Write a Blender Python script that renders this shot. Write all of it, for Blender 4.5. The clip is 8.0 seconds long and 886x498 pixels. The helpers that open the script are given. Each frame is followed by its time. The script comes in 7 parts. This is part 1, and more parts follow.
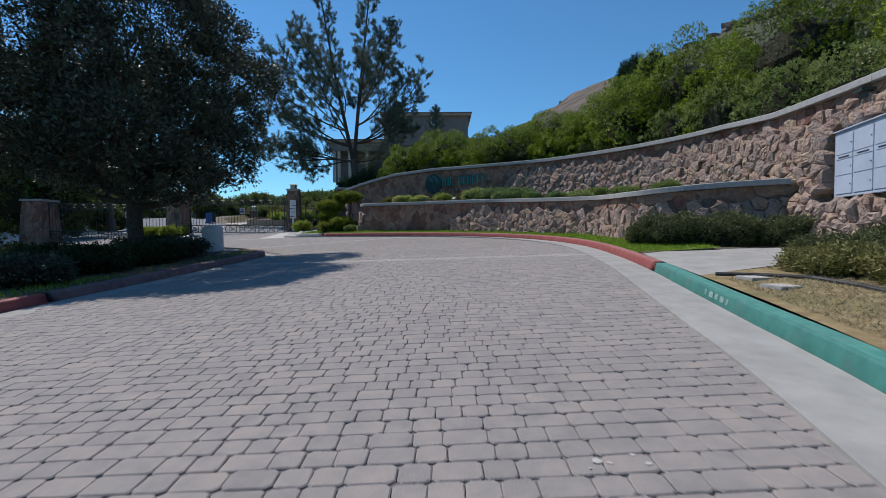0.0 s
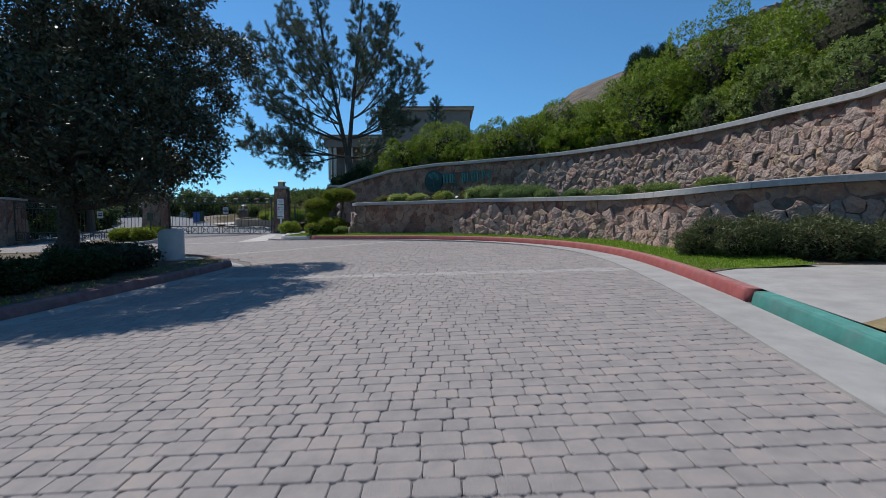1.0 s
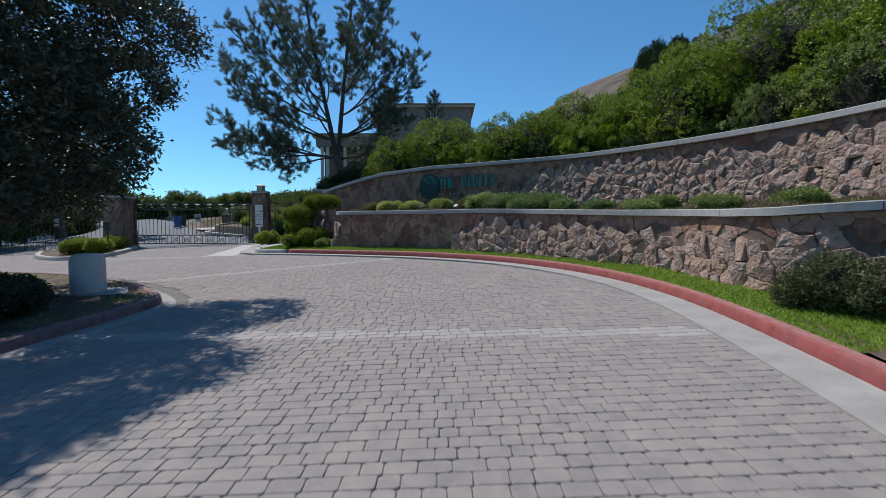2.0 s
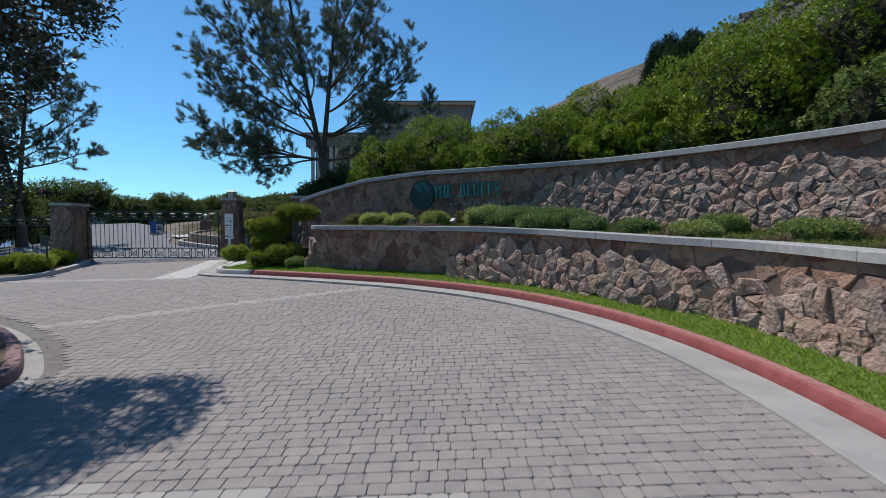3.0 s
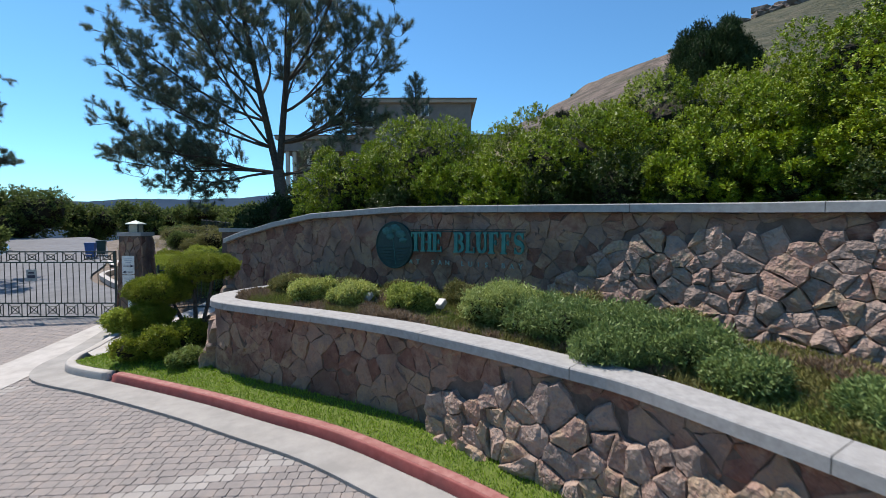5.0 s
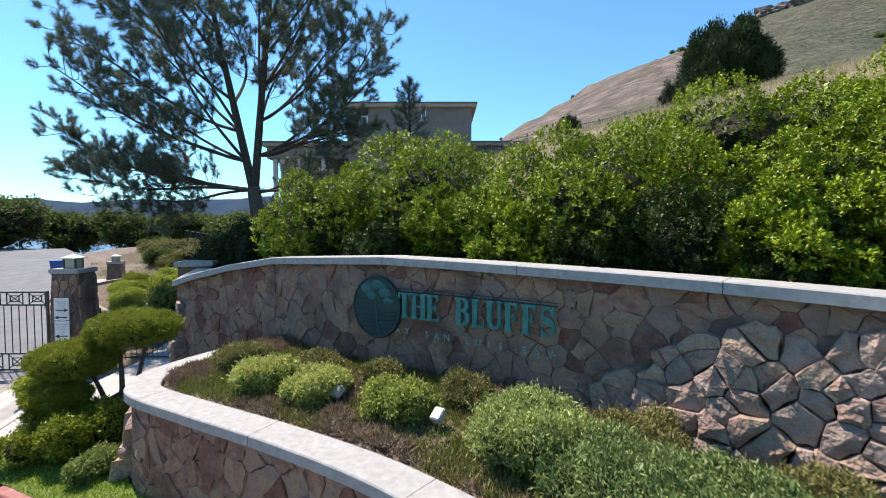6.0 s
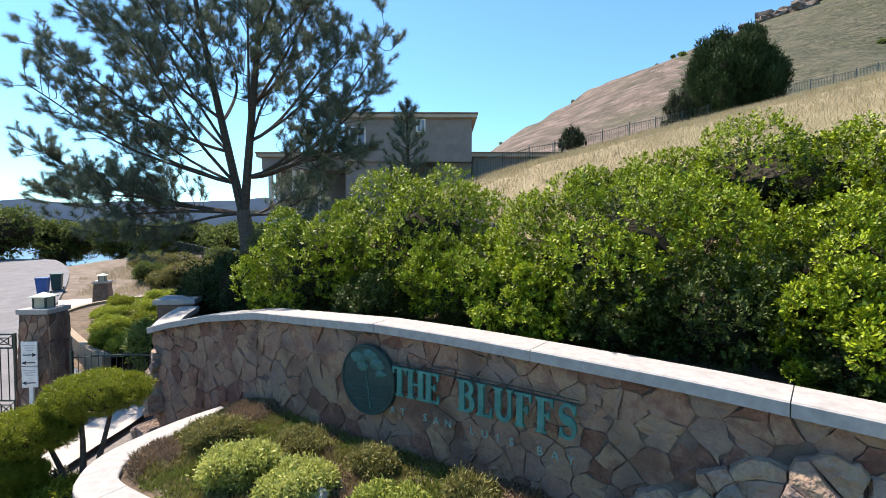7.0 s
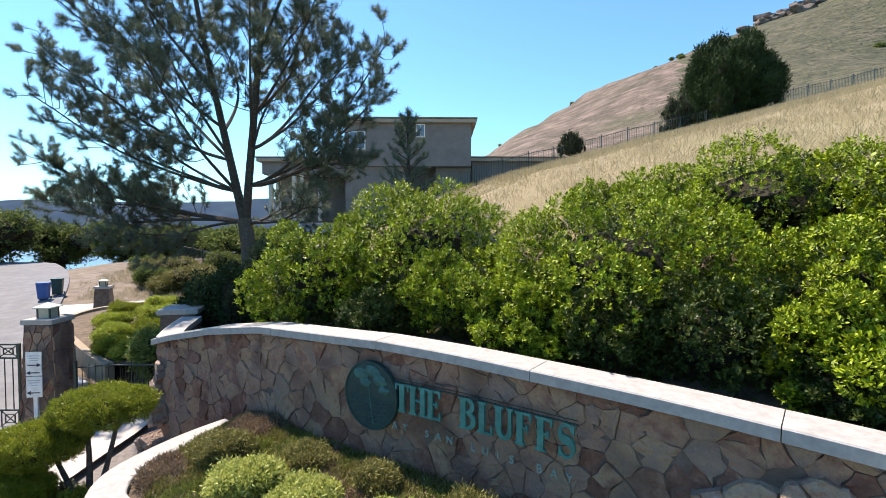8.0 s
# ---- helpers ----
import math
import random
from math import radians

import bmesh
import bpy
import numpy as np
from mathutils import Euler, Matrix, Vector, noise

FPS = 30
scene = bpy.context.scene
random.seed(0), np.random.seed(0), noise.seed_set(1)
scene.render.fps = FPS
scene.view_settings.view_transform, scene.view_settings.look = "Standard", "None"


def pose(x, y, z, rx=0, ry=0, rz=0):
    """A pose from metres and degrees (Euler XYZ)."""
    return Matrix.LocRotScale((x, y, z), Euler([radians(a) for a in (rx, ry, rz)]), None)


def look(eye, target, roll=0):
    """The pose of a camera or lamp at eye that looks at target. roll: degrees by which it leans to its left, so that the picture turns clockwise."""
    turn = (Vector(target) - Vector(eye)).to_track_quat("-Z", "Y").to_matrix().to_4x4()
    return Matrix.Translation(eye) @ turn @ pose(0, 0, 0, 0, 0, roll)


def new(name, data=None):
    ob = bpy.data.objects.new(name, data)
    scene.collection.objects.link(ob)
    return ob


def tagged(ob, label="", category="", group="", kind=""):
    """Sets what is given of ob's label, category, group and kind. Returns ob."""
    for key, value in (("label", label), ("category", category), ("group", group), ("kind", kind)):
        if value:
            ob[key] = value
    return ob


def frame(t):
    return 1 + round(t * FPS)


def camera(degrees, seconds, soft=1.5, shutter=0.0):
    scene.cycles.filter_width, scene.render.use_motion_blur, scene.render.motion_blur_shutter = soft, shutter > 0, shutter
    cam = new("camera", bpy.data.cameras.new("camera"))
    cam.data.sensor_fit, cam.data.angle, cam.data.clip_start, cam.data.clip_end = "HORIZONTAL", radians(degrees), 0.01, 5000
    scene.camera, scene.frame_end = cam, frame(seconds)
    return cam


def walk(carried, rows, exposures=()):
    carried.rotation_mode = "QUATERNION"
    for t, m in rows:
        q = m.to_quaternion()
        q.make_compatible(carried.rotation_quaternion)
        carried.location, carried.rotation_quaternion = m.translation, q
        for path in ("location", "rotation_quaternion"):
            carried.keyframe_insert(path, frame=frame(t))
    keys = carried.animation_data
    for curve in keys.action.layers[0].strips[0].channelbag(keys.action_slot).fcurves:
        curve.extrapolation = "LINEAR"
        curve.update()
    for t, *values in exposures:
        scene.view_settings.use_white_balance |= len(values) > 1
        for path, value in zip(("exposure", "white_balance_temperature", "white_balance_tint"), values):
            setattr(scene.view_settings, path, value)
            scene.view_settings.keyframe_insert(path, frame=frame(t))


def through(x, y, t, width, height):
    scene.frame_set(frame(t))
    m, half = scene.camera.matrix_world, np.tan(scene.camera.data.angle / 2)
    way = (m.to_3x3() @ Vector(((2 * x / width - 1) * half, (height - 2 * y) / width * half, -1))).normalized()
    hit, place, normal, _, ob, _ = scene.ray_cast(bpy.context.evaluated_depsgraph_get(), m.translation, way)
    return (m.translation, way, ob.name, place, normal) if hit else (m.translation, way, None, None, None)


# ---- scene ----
cam = camera(88.0, 8.0, 0.65, 0.2)
METRES, EYE, TILT, LEAN, TURN = 20.0, 1.1, -2.8, -2.4, 0.0
ROWS = [
    (0.0, 0.0, 0.0, 0.0, 0.04, 0.8, 2.64),
    (0.5, -0.0023, 0.0585, 0.0075, 0.08, 0.68, 2.56),
    (1.0, -0.0011, 0.1238, 0.0162, 0.1, 0.61, 2.57),
    (2.5, 0.0115, 0.348, 0.0729, 0.1, 0.49, 2.42),
    (3.0, 0.0171, 0.4245, 0.0913, 0.1, 0.46, 2.38),
    (3.5, 0.0208, 0.504, 0.1123, 0.08, 0.37, 2.4),
    (4.0, 0.0276, 0.586, 0.1355, 0.13, 0.35, 2.38),
    (4.5, 0.036, 0.6666, 0.1617, 0.13, 0.31, 2.37),
    (6.0, 0.0408, 0.8718, 0.2449, -0.13, 0.4, 2.41),
    (6.5, 0.0395, 0.9113, 0.2714, -0.15, 0.51, 2.4),
    (7.0, 0.0418, 0.9194, 0.2941, -0.23, 0.61, 2.32),
    (7.5, 0.0428, 0.917, 0.3056, -0.32, 0.65, 2.29),
    (8.0, 0.0404, 0.912, 0.3079, -0.36, 0.7, 2.28),
]
EXPOSURES = [(0.0, -0.15, 6500, 12), (2.5, -0.07, 6550, 12), (3.5, -0.05, 6620, 12), (4.5, 0.16, 6800, 13), (5.8, 0.8, 7100, 15), (6.6, 1.1, 7500, 17), (8.0, 1.15, 7700, 18)]
walk(cam, [(t, pose(0, 0, EYE, TILT, LEAN, TURN) @ pose(METRES * x, METRES * y, METRES * z, 90 + pitch, roll, yaw)) for t, x, y, z, yaw, pitch, roll in ROWS], EXPOSURES)

# ---- light: clear sky, high sun ahead and to the left ----
SUN_DIR = Vector((-0.68, 0.58, 1.32)).normalized()      # towards the sun
world = bpy.data.worlds.new("sky")
scene.world = world
world.use_nodes = True
wn = world.node_tree
for n in list(wn.nodes):
    wn.nodes.remove(n)
sky = wn.nodes.new("ShaderNodeTexSky")
sky.sky_type = "NISHITA"
sky.sun_disc = False
sky.sun_elevation = math.asin(SUN_DIR.z)
sky.sun_rotation = math.atan2(SUN_DIR.x, SUN_DIR.y)
sky.altitude, sky.air_density, sky.dust_density, sky.ozone_density = 50, 1.0, 0.0, 2.0
bg = wn.nodes.new("ShaderNodeBackground")
bg.inputs["Strength"].default_value = 0.11
wo = wn.nodes.new("ShaderNodeOutputWorld")
tint = wn.nodes.new("ShaderNodeMix")          # clear coastal air: a deeper azure
tint.data_type, tint.blend_type = "RGBA", "MULTIPLY"
tint.inputs[0].default_value = 1.0
tint.inputs[7].default_value = (0.54, 1.0, 1.24, 1)
wn.links.new(sky.outputs[0], tint.inputs[6])
wn.links.new(tint.outputs[2], bg.inputs[0])
wn.links.new(bg.outputs[0], wo.inputs[0])
sun_data = bpy.data.lights.new("sun", "SUN")
sun_data.energy, sun_data.angle, sun_data.color = 4.8, radians(0.53), (1.0, 0.965, 0.91)
sun = new("sun", sun_data)
sun.matrix_world = look(SUN_DIR * 100, (0, 0, 0))


# ---- materials ----
def material(name, colours, scale=8.0, rough=0.85, bump=0.3, fine=60.0, metal=0.0, island=0.0, obj=0.0, spec=0.3, stain=0.0, stain_scale=0.6, stain_col=(0.05, 0.05, 0.05), bump_dist=0.01):
    """Noise-varied surface. colours: list of (position, rgb); island / obj: variation per mesh island / per object."""
    m = bpy.data.materials.new(name)
    m.use_nodes = True
    t = m.node_tree
    n, l = t.nodes, t.links
    b = n["Principled BSDF"]
    b.inputs["Roughness"].default_value = rough
    b.inputs["Metallic"].default_value = metal
    b.inputs["Specular IOR Level"].default_value = spec
    geo = n.new("ShaderNodeNewGeometry")
    noise_a = n.new("ShaderNodeTexNoise")
    noise_a.inputs["Scale"].default_value = scale
    noise_a.inputs["Detail"].default_value = 6
    noise_a.inputs["Roughness"].default_value = 0.65
    l.new(geo.outputs["Position"], noise_a.inputs["Vector"])
    fac = noise_a.outputs["Fac"]
    st = n.new("ShaderNodeMapRange")
    st.inputs[1].default_value, st.inputs[2].default_value = 0.3, 0.7
    l.new(fac, st.inputs[0])
    fac = st.outputs[0]
    for amount, socket in ((island, geo.outputs["Random Per Island"]), (obj, None)):
        if amount:
            if socket is None:
                oi = n.new("ShaderNodeObjectInfo")
                socket = oi.outputs["Random"]
            mx = n.new("ShaderNodeMix")
            mx.inputs[0].default_value = amount
            l.new(fac, mx.inputs[2])
            l.new(socket, mx.inputs[3])
            fac = mx.outputs[0]
    ramp = n.new("ShaderNodeValToRGB")
    while len(ramp.color_ramp.elements) < len(colours):
        ramp.color_ramp.elements.new(0.5)
    for e, (p, c) in zip(ramp.color_ramp.elements, colours):
        e.position, e.color = p, (*c, 1)
    l.new(fac, ramp.inputs[0])
    col = ramp.outputs[0]
    if stain:
        sn = n.new("ShaderNodeTexNoise")
        sn.inputs["Scale"].default_value = stain_scale
        sn.inputs["Detail"].default_value = 5
        l.new(geo.outputs["Position"], sn.inputs["Vector"])
        sr = n.new("ShaderNodeMapRange")
        sr.inputs[1].default_value, sr.inputs[2].default_value = 0.5, 0.75
        sr.inputs[4].default_value = stain
        l.new(sn.outputs["Fac"], sr.inputs[0])
        sm = n.new("ShaderNodeMix")
        sm.data_type = "RGBA"
        l.new(sr.outputs[0], sm.inputs[0])
        l.new(col, sm.inputs[6])
        sm.inputs[7].default_value = (*stain_col, 1)
        col = sm.outputs[2]
    l.new(col, b.inputs["Base Color"])
    if bump:
        nb = n.new("ShaderNodeTexNoise")
        nb.inputs["Scale"].default_value = fine
        nb.inputs["Detail"].default_value = 4
        l.new(geo.outputs["Position"], nb.inputs["Vector"])
        bp = n.new("ShaderNodeBump")
        bp.inputs["Strength"].default_value = bump
        bp.inputs["Distance"].default_value = bump_dist
        l.new(nb.outputs["Fac"], bp.inputs["Height"])
        l.new(bp.outputs[0], b.inputs["Normal"])
    return m


def leaf_material(name, dark, light, rough=0.5, through=0.25, spec=0.4):
    """Leaf: hue varies leaf by leaf, some light passes through."""
    m = bpy.data.materials.new(name)
    m.use_nodes = True
    t = m.node_tree
    n, l = t.nodes, t.links
    b = n["Principled BSDF"]
    geo = n.new("ShaderNodeNewGeometry")
    ns = n.new("ShaderNodeTexNoise")
    ns.inputs["Scale"].default_value = 1.3
    ns.inputs["Detail"].default_value = 3
    l.new(geo.outputs["Position"], ns.inputs["Vector"])
    mx = n.new("ShaderNodeMix")
    mx.inputs[0].default_value = 0.55
    l.new(ns.outputs["Fac"], mx.inputs[2])
    l.new(geo.outputs["Random Per Island"], mx.inputs[3])
    ramp = n.new("ShaderNodeValToRGB")
    ramp.color_ramp.elements[0].position, ramp.color_ramp.elements[0].color = 0.2, (*dark, 1)
    ramp.color_ramp.elements[1].position, ramp.color_ramp.elements[1].color = 0.8, (*light, 1)
    l.new(mx.outputs[0], ramp.inputs[0])
    l.new(ramp.outputs[0], b.inputs["Base Color"])
    b.inputs["Roughness"].default_value = rough
    b.inputs["Specular IOR Level"].default_value = spec
    tr = n.new("ShaderNodeBsdfTranslucent")
    l.new(ramp.outputs[0], tr.inputs["Color"])
    ms = n.new("ShaderNodeMixShader")
    ms.inputs[0].default_value = through
    l.new(b.outputs[0], ms.inputs[1])
    l.new(tr.outputs[0], ms.inputs[2])
    l.new(ms.outputs[0], n["Material Output"].inputs["Surface"])
    return m


M_PAVER = material("paver", [(0.05, (0.205, 0.188, 0.178)), (0.5, (0.255, 0.231, 0.217)), (0.95, (0.315, 0.268, 0.238))], 5.0, 0.9, 0.5, 110, island=0.3, obj=0.0, stain=0.25, stain_scale=0.35, stain_col=(0.16, 0.145, 0.14))
M_PAVER_NEAR = material("paver_near", [(0.05, (0.205, 0.188, 0.178)), (0.5, (0.255, 0.231, 0.217)), (0.95, (0.315, 0.268, 0.238))], 5.0, 0.9, 0.5, 110, obj=0.3, stain=0.25, stain_scale=0.35, stain_col=(0.16, 0.145, 0.14))
M_BAND = material("band_paver", [(0.1, (0.29, 0.272, 0.255)), (0.9, (0.35, 0.325, 0.302))], 3.0, 0.9, 0.3, 140, island=0.5)
M_SAND = material("joint_sand", [(0.1, (0.12, 0.11, 0.104)), (0.9, (0.20, 0.185, 0.177))], 9.0, 0.95, 0.3, 200)
M_CONC = material("concrete", [(0.1, (0.36, 0.34, 0.315)), (0.9, (0.48, 0.455, 0.425))], 2.5, 0.9, 0.25, 120, stain=0.3, stain_scale=1.1, stain_col=(0.30, 0.27, 0.24))
M_CAP = material("cap_concrete", [(0.1, (0.28, 0.277, 0.27)), (0.9, (0.375, 0.37, 0.36))], 9.0, 0.85, 0.1, 160, stain=0.25, stain_scale=2.4, stain_col=(0.25, 0.235, 0.22))
M_RED = material("red_kerb_paint", [(0.1, (0.22, 0.05, 0.046)), (0.9, (0.31, 0.085, 0.077))], 5.0, 0.65, 0.2, 120, stain=0.5, stain_scale=2.2, stain_col=(0.20, 0.075, 0.07))
M_GREEN = material("green_kerb_paint", [(0.1, (0.032, 0.14, 0.12)), (0.9, (0.052, 0.20, 0.17))], 5.0, 0.65, 0.2, 120, stain=0.7, stain_scale=2.6, stain_col=(0.10, 0.14, 0.13))
M_GUTTER = material("worn_gutter_concrete", [(0.1, (0.265, 0.257, 0.242)), (0.9, (0.35, 0.337, 0.316))], 2.5, 0.9, 0.25, 120, stain=0.4, stain_scale=0.9, stain_col=(0.24, 0.225, 0.205))
M_SOIL = material("soil", [(0.1, (0.07, 0.052, 0.036)), (0.9, (0.16, 0.12, 0.085))], 3.0, 0.95, 0.6, 40, bump_dist=0.03)
M_MORTAR = material("mortar_wall", [(0.1, (0.09, 0.066, 0.055)), (0.9, (0.175, 0.13, 0.108))], 5.0, 0.95, 0.5, 50)
STONE_COLS = [(0.0, (0.1, 0.047, 0.037)), (0.22, (0.2, 0.098, 0.071)), (0.4, (0.315, 0.195, 0.141)), (0.55, (0.225, 0.158, 0.132)), (0.7, (0.331, 0.219, 0.144)), (0.84, (0.248, 0.128, 0.092)), (1.0, (0.175, 0.128, 0.112))]
M_STONE = material("veneer_stone", STONE_COLS, 6.0, 0.85, 0.7, 26, obj=0.7, island=0.0, stain=0.9, stain_scale=1.5, stain_col=(0.105, 0.058, 0.048), bump_dist=0.032)
M_STONE_J = material("veneer_stone_far", STONE_COLS, 6.0, 0.85, 0.7, 26, island=0.7, stain=0.9, stain_scale=1.5, stain_col=(0.105, 0.058, 0.048), bump_dist=0.032)
ROCK_COLS = [(0.0, (0.168, 0.131, 0.113)), (0.25, (0.267, 0.203, 0.173)), (0.45, (0.38, 0.281, 0.229)), (0.62, (0.287, 0.184, 0.149)), (0.8, (0.395, 0.291, 0.2)), (1.0, (0.267, 0.227, 0.21))]
M_ROCK = material("rubble_rock", ROCK_COLS, 5.0, 0.9, 1.0, 16, obj=0.6, stain=0.55, stain_scale=5.0, stain_col=(0.11, 0.085, 0.075), bump_dist=0.06)
M_ROCK_J = material("rubble_rock_far", ROCK_COLS, 5.0, 0.9, 1.0, 16, island=0.6, stain=0.55, stain_scale=5.0, stain_col=(0.11, 0.085, 0.075), bump_dist=0.06)
M_IRON = material("green_black_iron", [(0.1, (0.018, 0.032, 0.028)), (0.9, (0.035, 0.055, 0.048))], 12.0, 0.45, 0.1, 200, spec=0.5)
M_BARK = material("bark", [(0.1, (0.035, 0.029, 0.024)), (0.9, (0.095, 0.078, 0.064))], 14.0, 0.95, 0.9, 30, bump_dist=0.03)
M_BARK_GREY = material("grey_bark", [(0.1, (0.06, 0.05, 0.042)), (0.9, (0.15, 0.125, 0.105))], 14.0, 0.95, 0.9, 30, bump_dist=0.03)
M_LAWN = leaf_material("lawn_blade", (0.125, 0.23, 0.015), (0.31, 0.43, 0.05), 0.6, 0.33, 0.2)
M_DRYGRASS = leaf_material("dry_grass_blade", (0.21, 0.185, 0.095), (0.47, 0.40, 0.26), 0.7, 0.3, 0.15)
M_DRYSLOPE = material("dry_slope", [(0.05, (0.15, 0.125, 0.07)), (0.5, (0.24, 0.20, 0.12)), (0.95, (0.31, 0.265, 0.18))], 0.35, 0.95, 0.8, 6, stain=0.5, stain_scale=0.12, stain_col=(0.14, 0.15, 0.06), bump_dist=0.1)
M_HILL = material("hill_slope", [(0.05, (0.05, 0.047, 0.03)), (0.5, (0.115, 0.088, 0.07)), (0.95, (0.23, 0.17, 0.145))], 0.22, 0.95, 1.0, 0.8, stain=0.75, stain_scale=0.045, stain_col=(0.062, 0.068, 0.032), bump_dist=1.0)
M_HILL_GREEN = material("green_hill_slope", [(0.05, (0.035, 0.04, 0.022)), (0.5, (0.065, 0.066, 0.038)), (0.95, (0.115, 0.10, 0.066))], 0.3, 0.95, 1.0, 0.8, stain=0.8, stain_scale=0.03, stain_col=(0.05, 0.06, 0.026), bump_dist=1.0)
M_DIRT = material("pale_dirt", [(0.05, (0.10, 0.08, 0.06)), (0.5, (0.155, 0.125, 0.10)), (0.95, (0.21, 0.175, 0.145))], 1.2, 0.95, 0.7, 12, stain=0.6, stain_scale=0.5, stain_col=(0.12, 0.10, 0.055), bump_dist=0.05)
M_LEAF_HEDGE = leaf_material("glossy_shrub_leaf", (0.07, 0.12, 0.011), (0.33, 0.425, 0.019), 0.5, 0.13, 0.25)
M_LEAF_TREE = leaf_material("evergreen_tree_leaf", (0.025, 0.037, 0.023), (0.075, 0.09, 0.055), 0.45, 0.15, 0.4)
M_NEEDLE = leaf_material("pine_needle", (0.045, 0.072, 0.052), (0.165, 0.21, 0.145), 0.5, 0.3, 0.4)
M_LEAF_DARK = leaf_material("dark_cypress_leaf", (0.014, 0.032, 0.012), (0.042, 0.075, 0.026), 0.6, 0.15, 0.15)
M_LEAF_FAR = leaf_material("far_tree_leaf", (0.05, 0.08, 0.02), (0.15, 0.19, 0.055), 0.6, 0.42, 0.12)
M_LEAF_JUNIPER = leaf_material("clipped_juniper_leaf", (0.11, 0.15, 0.014), (0.30, 0.34, 0.035), 0.5, 0.3, 0.3)
M_LEAF_ROSEMARY = leaf_material("rosemary_leaf", (0.12, 0.17, 0.04), (0.30, 0.37, 0.11), 0.55, 0.3, 0.3)
M_LEAF_PALE = leaf_material("pale_green_leaf", (0.24, 0.29, 0.06), (0.52, 0.55, 0.18), 0.55, 0.35, 0.3)
M_LEAF_BROWN = leaf_material("olive_brown_leaf", (0.13, 0.135, 0.04), (0.27, 0.25, 0.09), 0.6, 0.2, 0.25)
M_LEAF_OLIVE = leaf_material("olive_rosemary_leaf", (0.055, 0.07, 0.028), (0.16, 0.175, 0.075), 0.6, 0.2, 0.2)
M_LEAF_YELLOW = leaf_material("yellow_green_leaf", (0.18, 0.24, 0.025), (0.42, 0.48, 0.075), 0.5, 0.3, 0.3)


# ---- shapes ----
def mesh_object(name, verts, faces, mat, parent=None, smooth=False):
    me = bpy.data.meshes.new(name)
    me.from_pydata([tuple(v) for v in verts], [], faces)
    me.materials.append(mat)
    if smooth:
        me.polygons.foreach_set("use_smooth", [True] * len(me.polygons))
    me.update()
    ob = new(name, me)
    if parent is not None:
        ob.parent = parent
    return ob


def part(name, bm, mat, parent=None, label=""):
    """A bmesh as one mesh object, under a thing or a part."""
    me = bpy.data.meshes.new(name)
    bm.normal_update()
    bm.to_mesh(me)
    bm.free()
    me.materials.append(mat)
    ob = new(name, me)
    if parent is not None:
        ob.parent = parent
    if label:
        ob["label"] = label
    return ob


def empty(name, x, y, z, turn=0.0):
    ob = new(name)
    ob.empty_display_size = 0.2
    ob.matrix_world = pose(x, y, z, 0, 0, turn)
    return ob


def add_box(bm, x0, x1, y0, y1, z0, z1, bevel=0.0, m=None):
    r = bmesh.ops.create_cube(bm, size=1.0)
    vs = r["verts"]
    for v in vs:
        v.co = Vector((x0 + (v.co.x + 0.5) * (x1 - x0), y0 + (v.co.y + 0.5) * (y1 - y0), z0 + (v.co.z + 0.5) * (z1 - z0)))
    if bevel:
        es = list({e for v in vs for e in v.link_edges})
        r = bmesh.ops.bevel(bm, geom=es, offset=bevel, segments=2, affect="EDGES")
        vs = list({v for f in r["faces"] for v in f.verts} | {v for v in vs if v.is_valid})
    if m is not None:
        bmesh.ops.transform(bm, matrix=m, verts=[v for v in vs if v.is_valid])
    return vs


def box_bm(x0, x1, y0, y1, z0, z1, bevel=0.0):
    bm = bmesh.new()
    add_box(bm, x0, x1, y0, y1, z0, z1, bevel)
    return bm


def add_tube(bm, pts, radii, sides=6, cap=True):
    """A tapering tube through the points."""
    pts = [Vector(p) for p in pts]
    rings = []
    for i, p in enumerate(pts):
        d = (pts[min(i + 1, len(pts) - 1)] - pts[max(i - 1, 0)]).normalized()
        u = d.cross(Vector((0.31, 0.17, 0.93))).normalized()
        w = d.cross(u)
        r = float(radii[i] if isinstance(radii, (list, tuple)) else radii)
        rings.append([bm.verts.new(p + r * (math.cos(a) * u + math.sin(a) * w)) for a in (2 * math.pi * k / sides for k in range(sides))])
    for a, b in zip(rings, rings[1:]):
        for k in range(sides):
            bm.faces.new((a[k], a[(k + 1) % sides], b[(k + 1) % sides], b[k]))
    if cap:
        bm.faces.new(rings[0][::-1])
        bm.faces.new(rings[-1])


def smooth_path(points, step):
    """Catmull-Rom through plan points, resampled at even steps: arrays of places, tangents, left normals and lengths."""
    p = np.array(points, float)
    p = np.vstack([2 * p[0] - p[1], p, 2 * p[-1] - p[-2]])
    out = []
    for i in range(1, len(p) - 2):
        for t in np.linspace(0, 1, 24, endpoint=False):
            a, b, c, d = p[i - 1:i + 3]
            out.append(0.5 * (2 * b + (c - a) * t + (2 * a - 5 * b + 4 * c - d) * t * t + (3 * b - a - 3 * c + d) * t ** 3))
    out.append(p[-2])
    out = np.array(out)
    s = np.concatenate([[0], np.cumsum(np.linalg.norm(np.diff(out, axis=0), axis=1))])
    n = max(2, int(round(s[-1] / step)) + 1)
    q = np.linspace(0, s[-1], n)
    xy = np.stack([np.interp(q, s, out[:, 0]), np.interp(q, s, out[:, 1])], 1)
    tan = np.gradient(xy, axis=0)
    tan /= np.linalg.norm(tan, axis=1)[:, None]
    return xy, tan, np.stack([-tan[:, 1], tan[:, 0]], 1), q


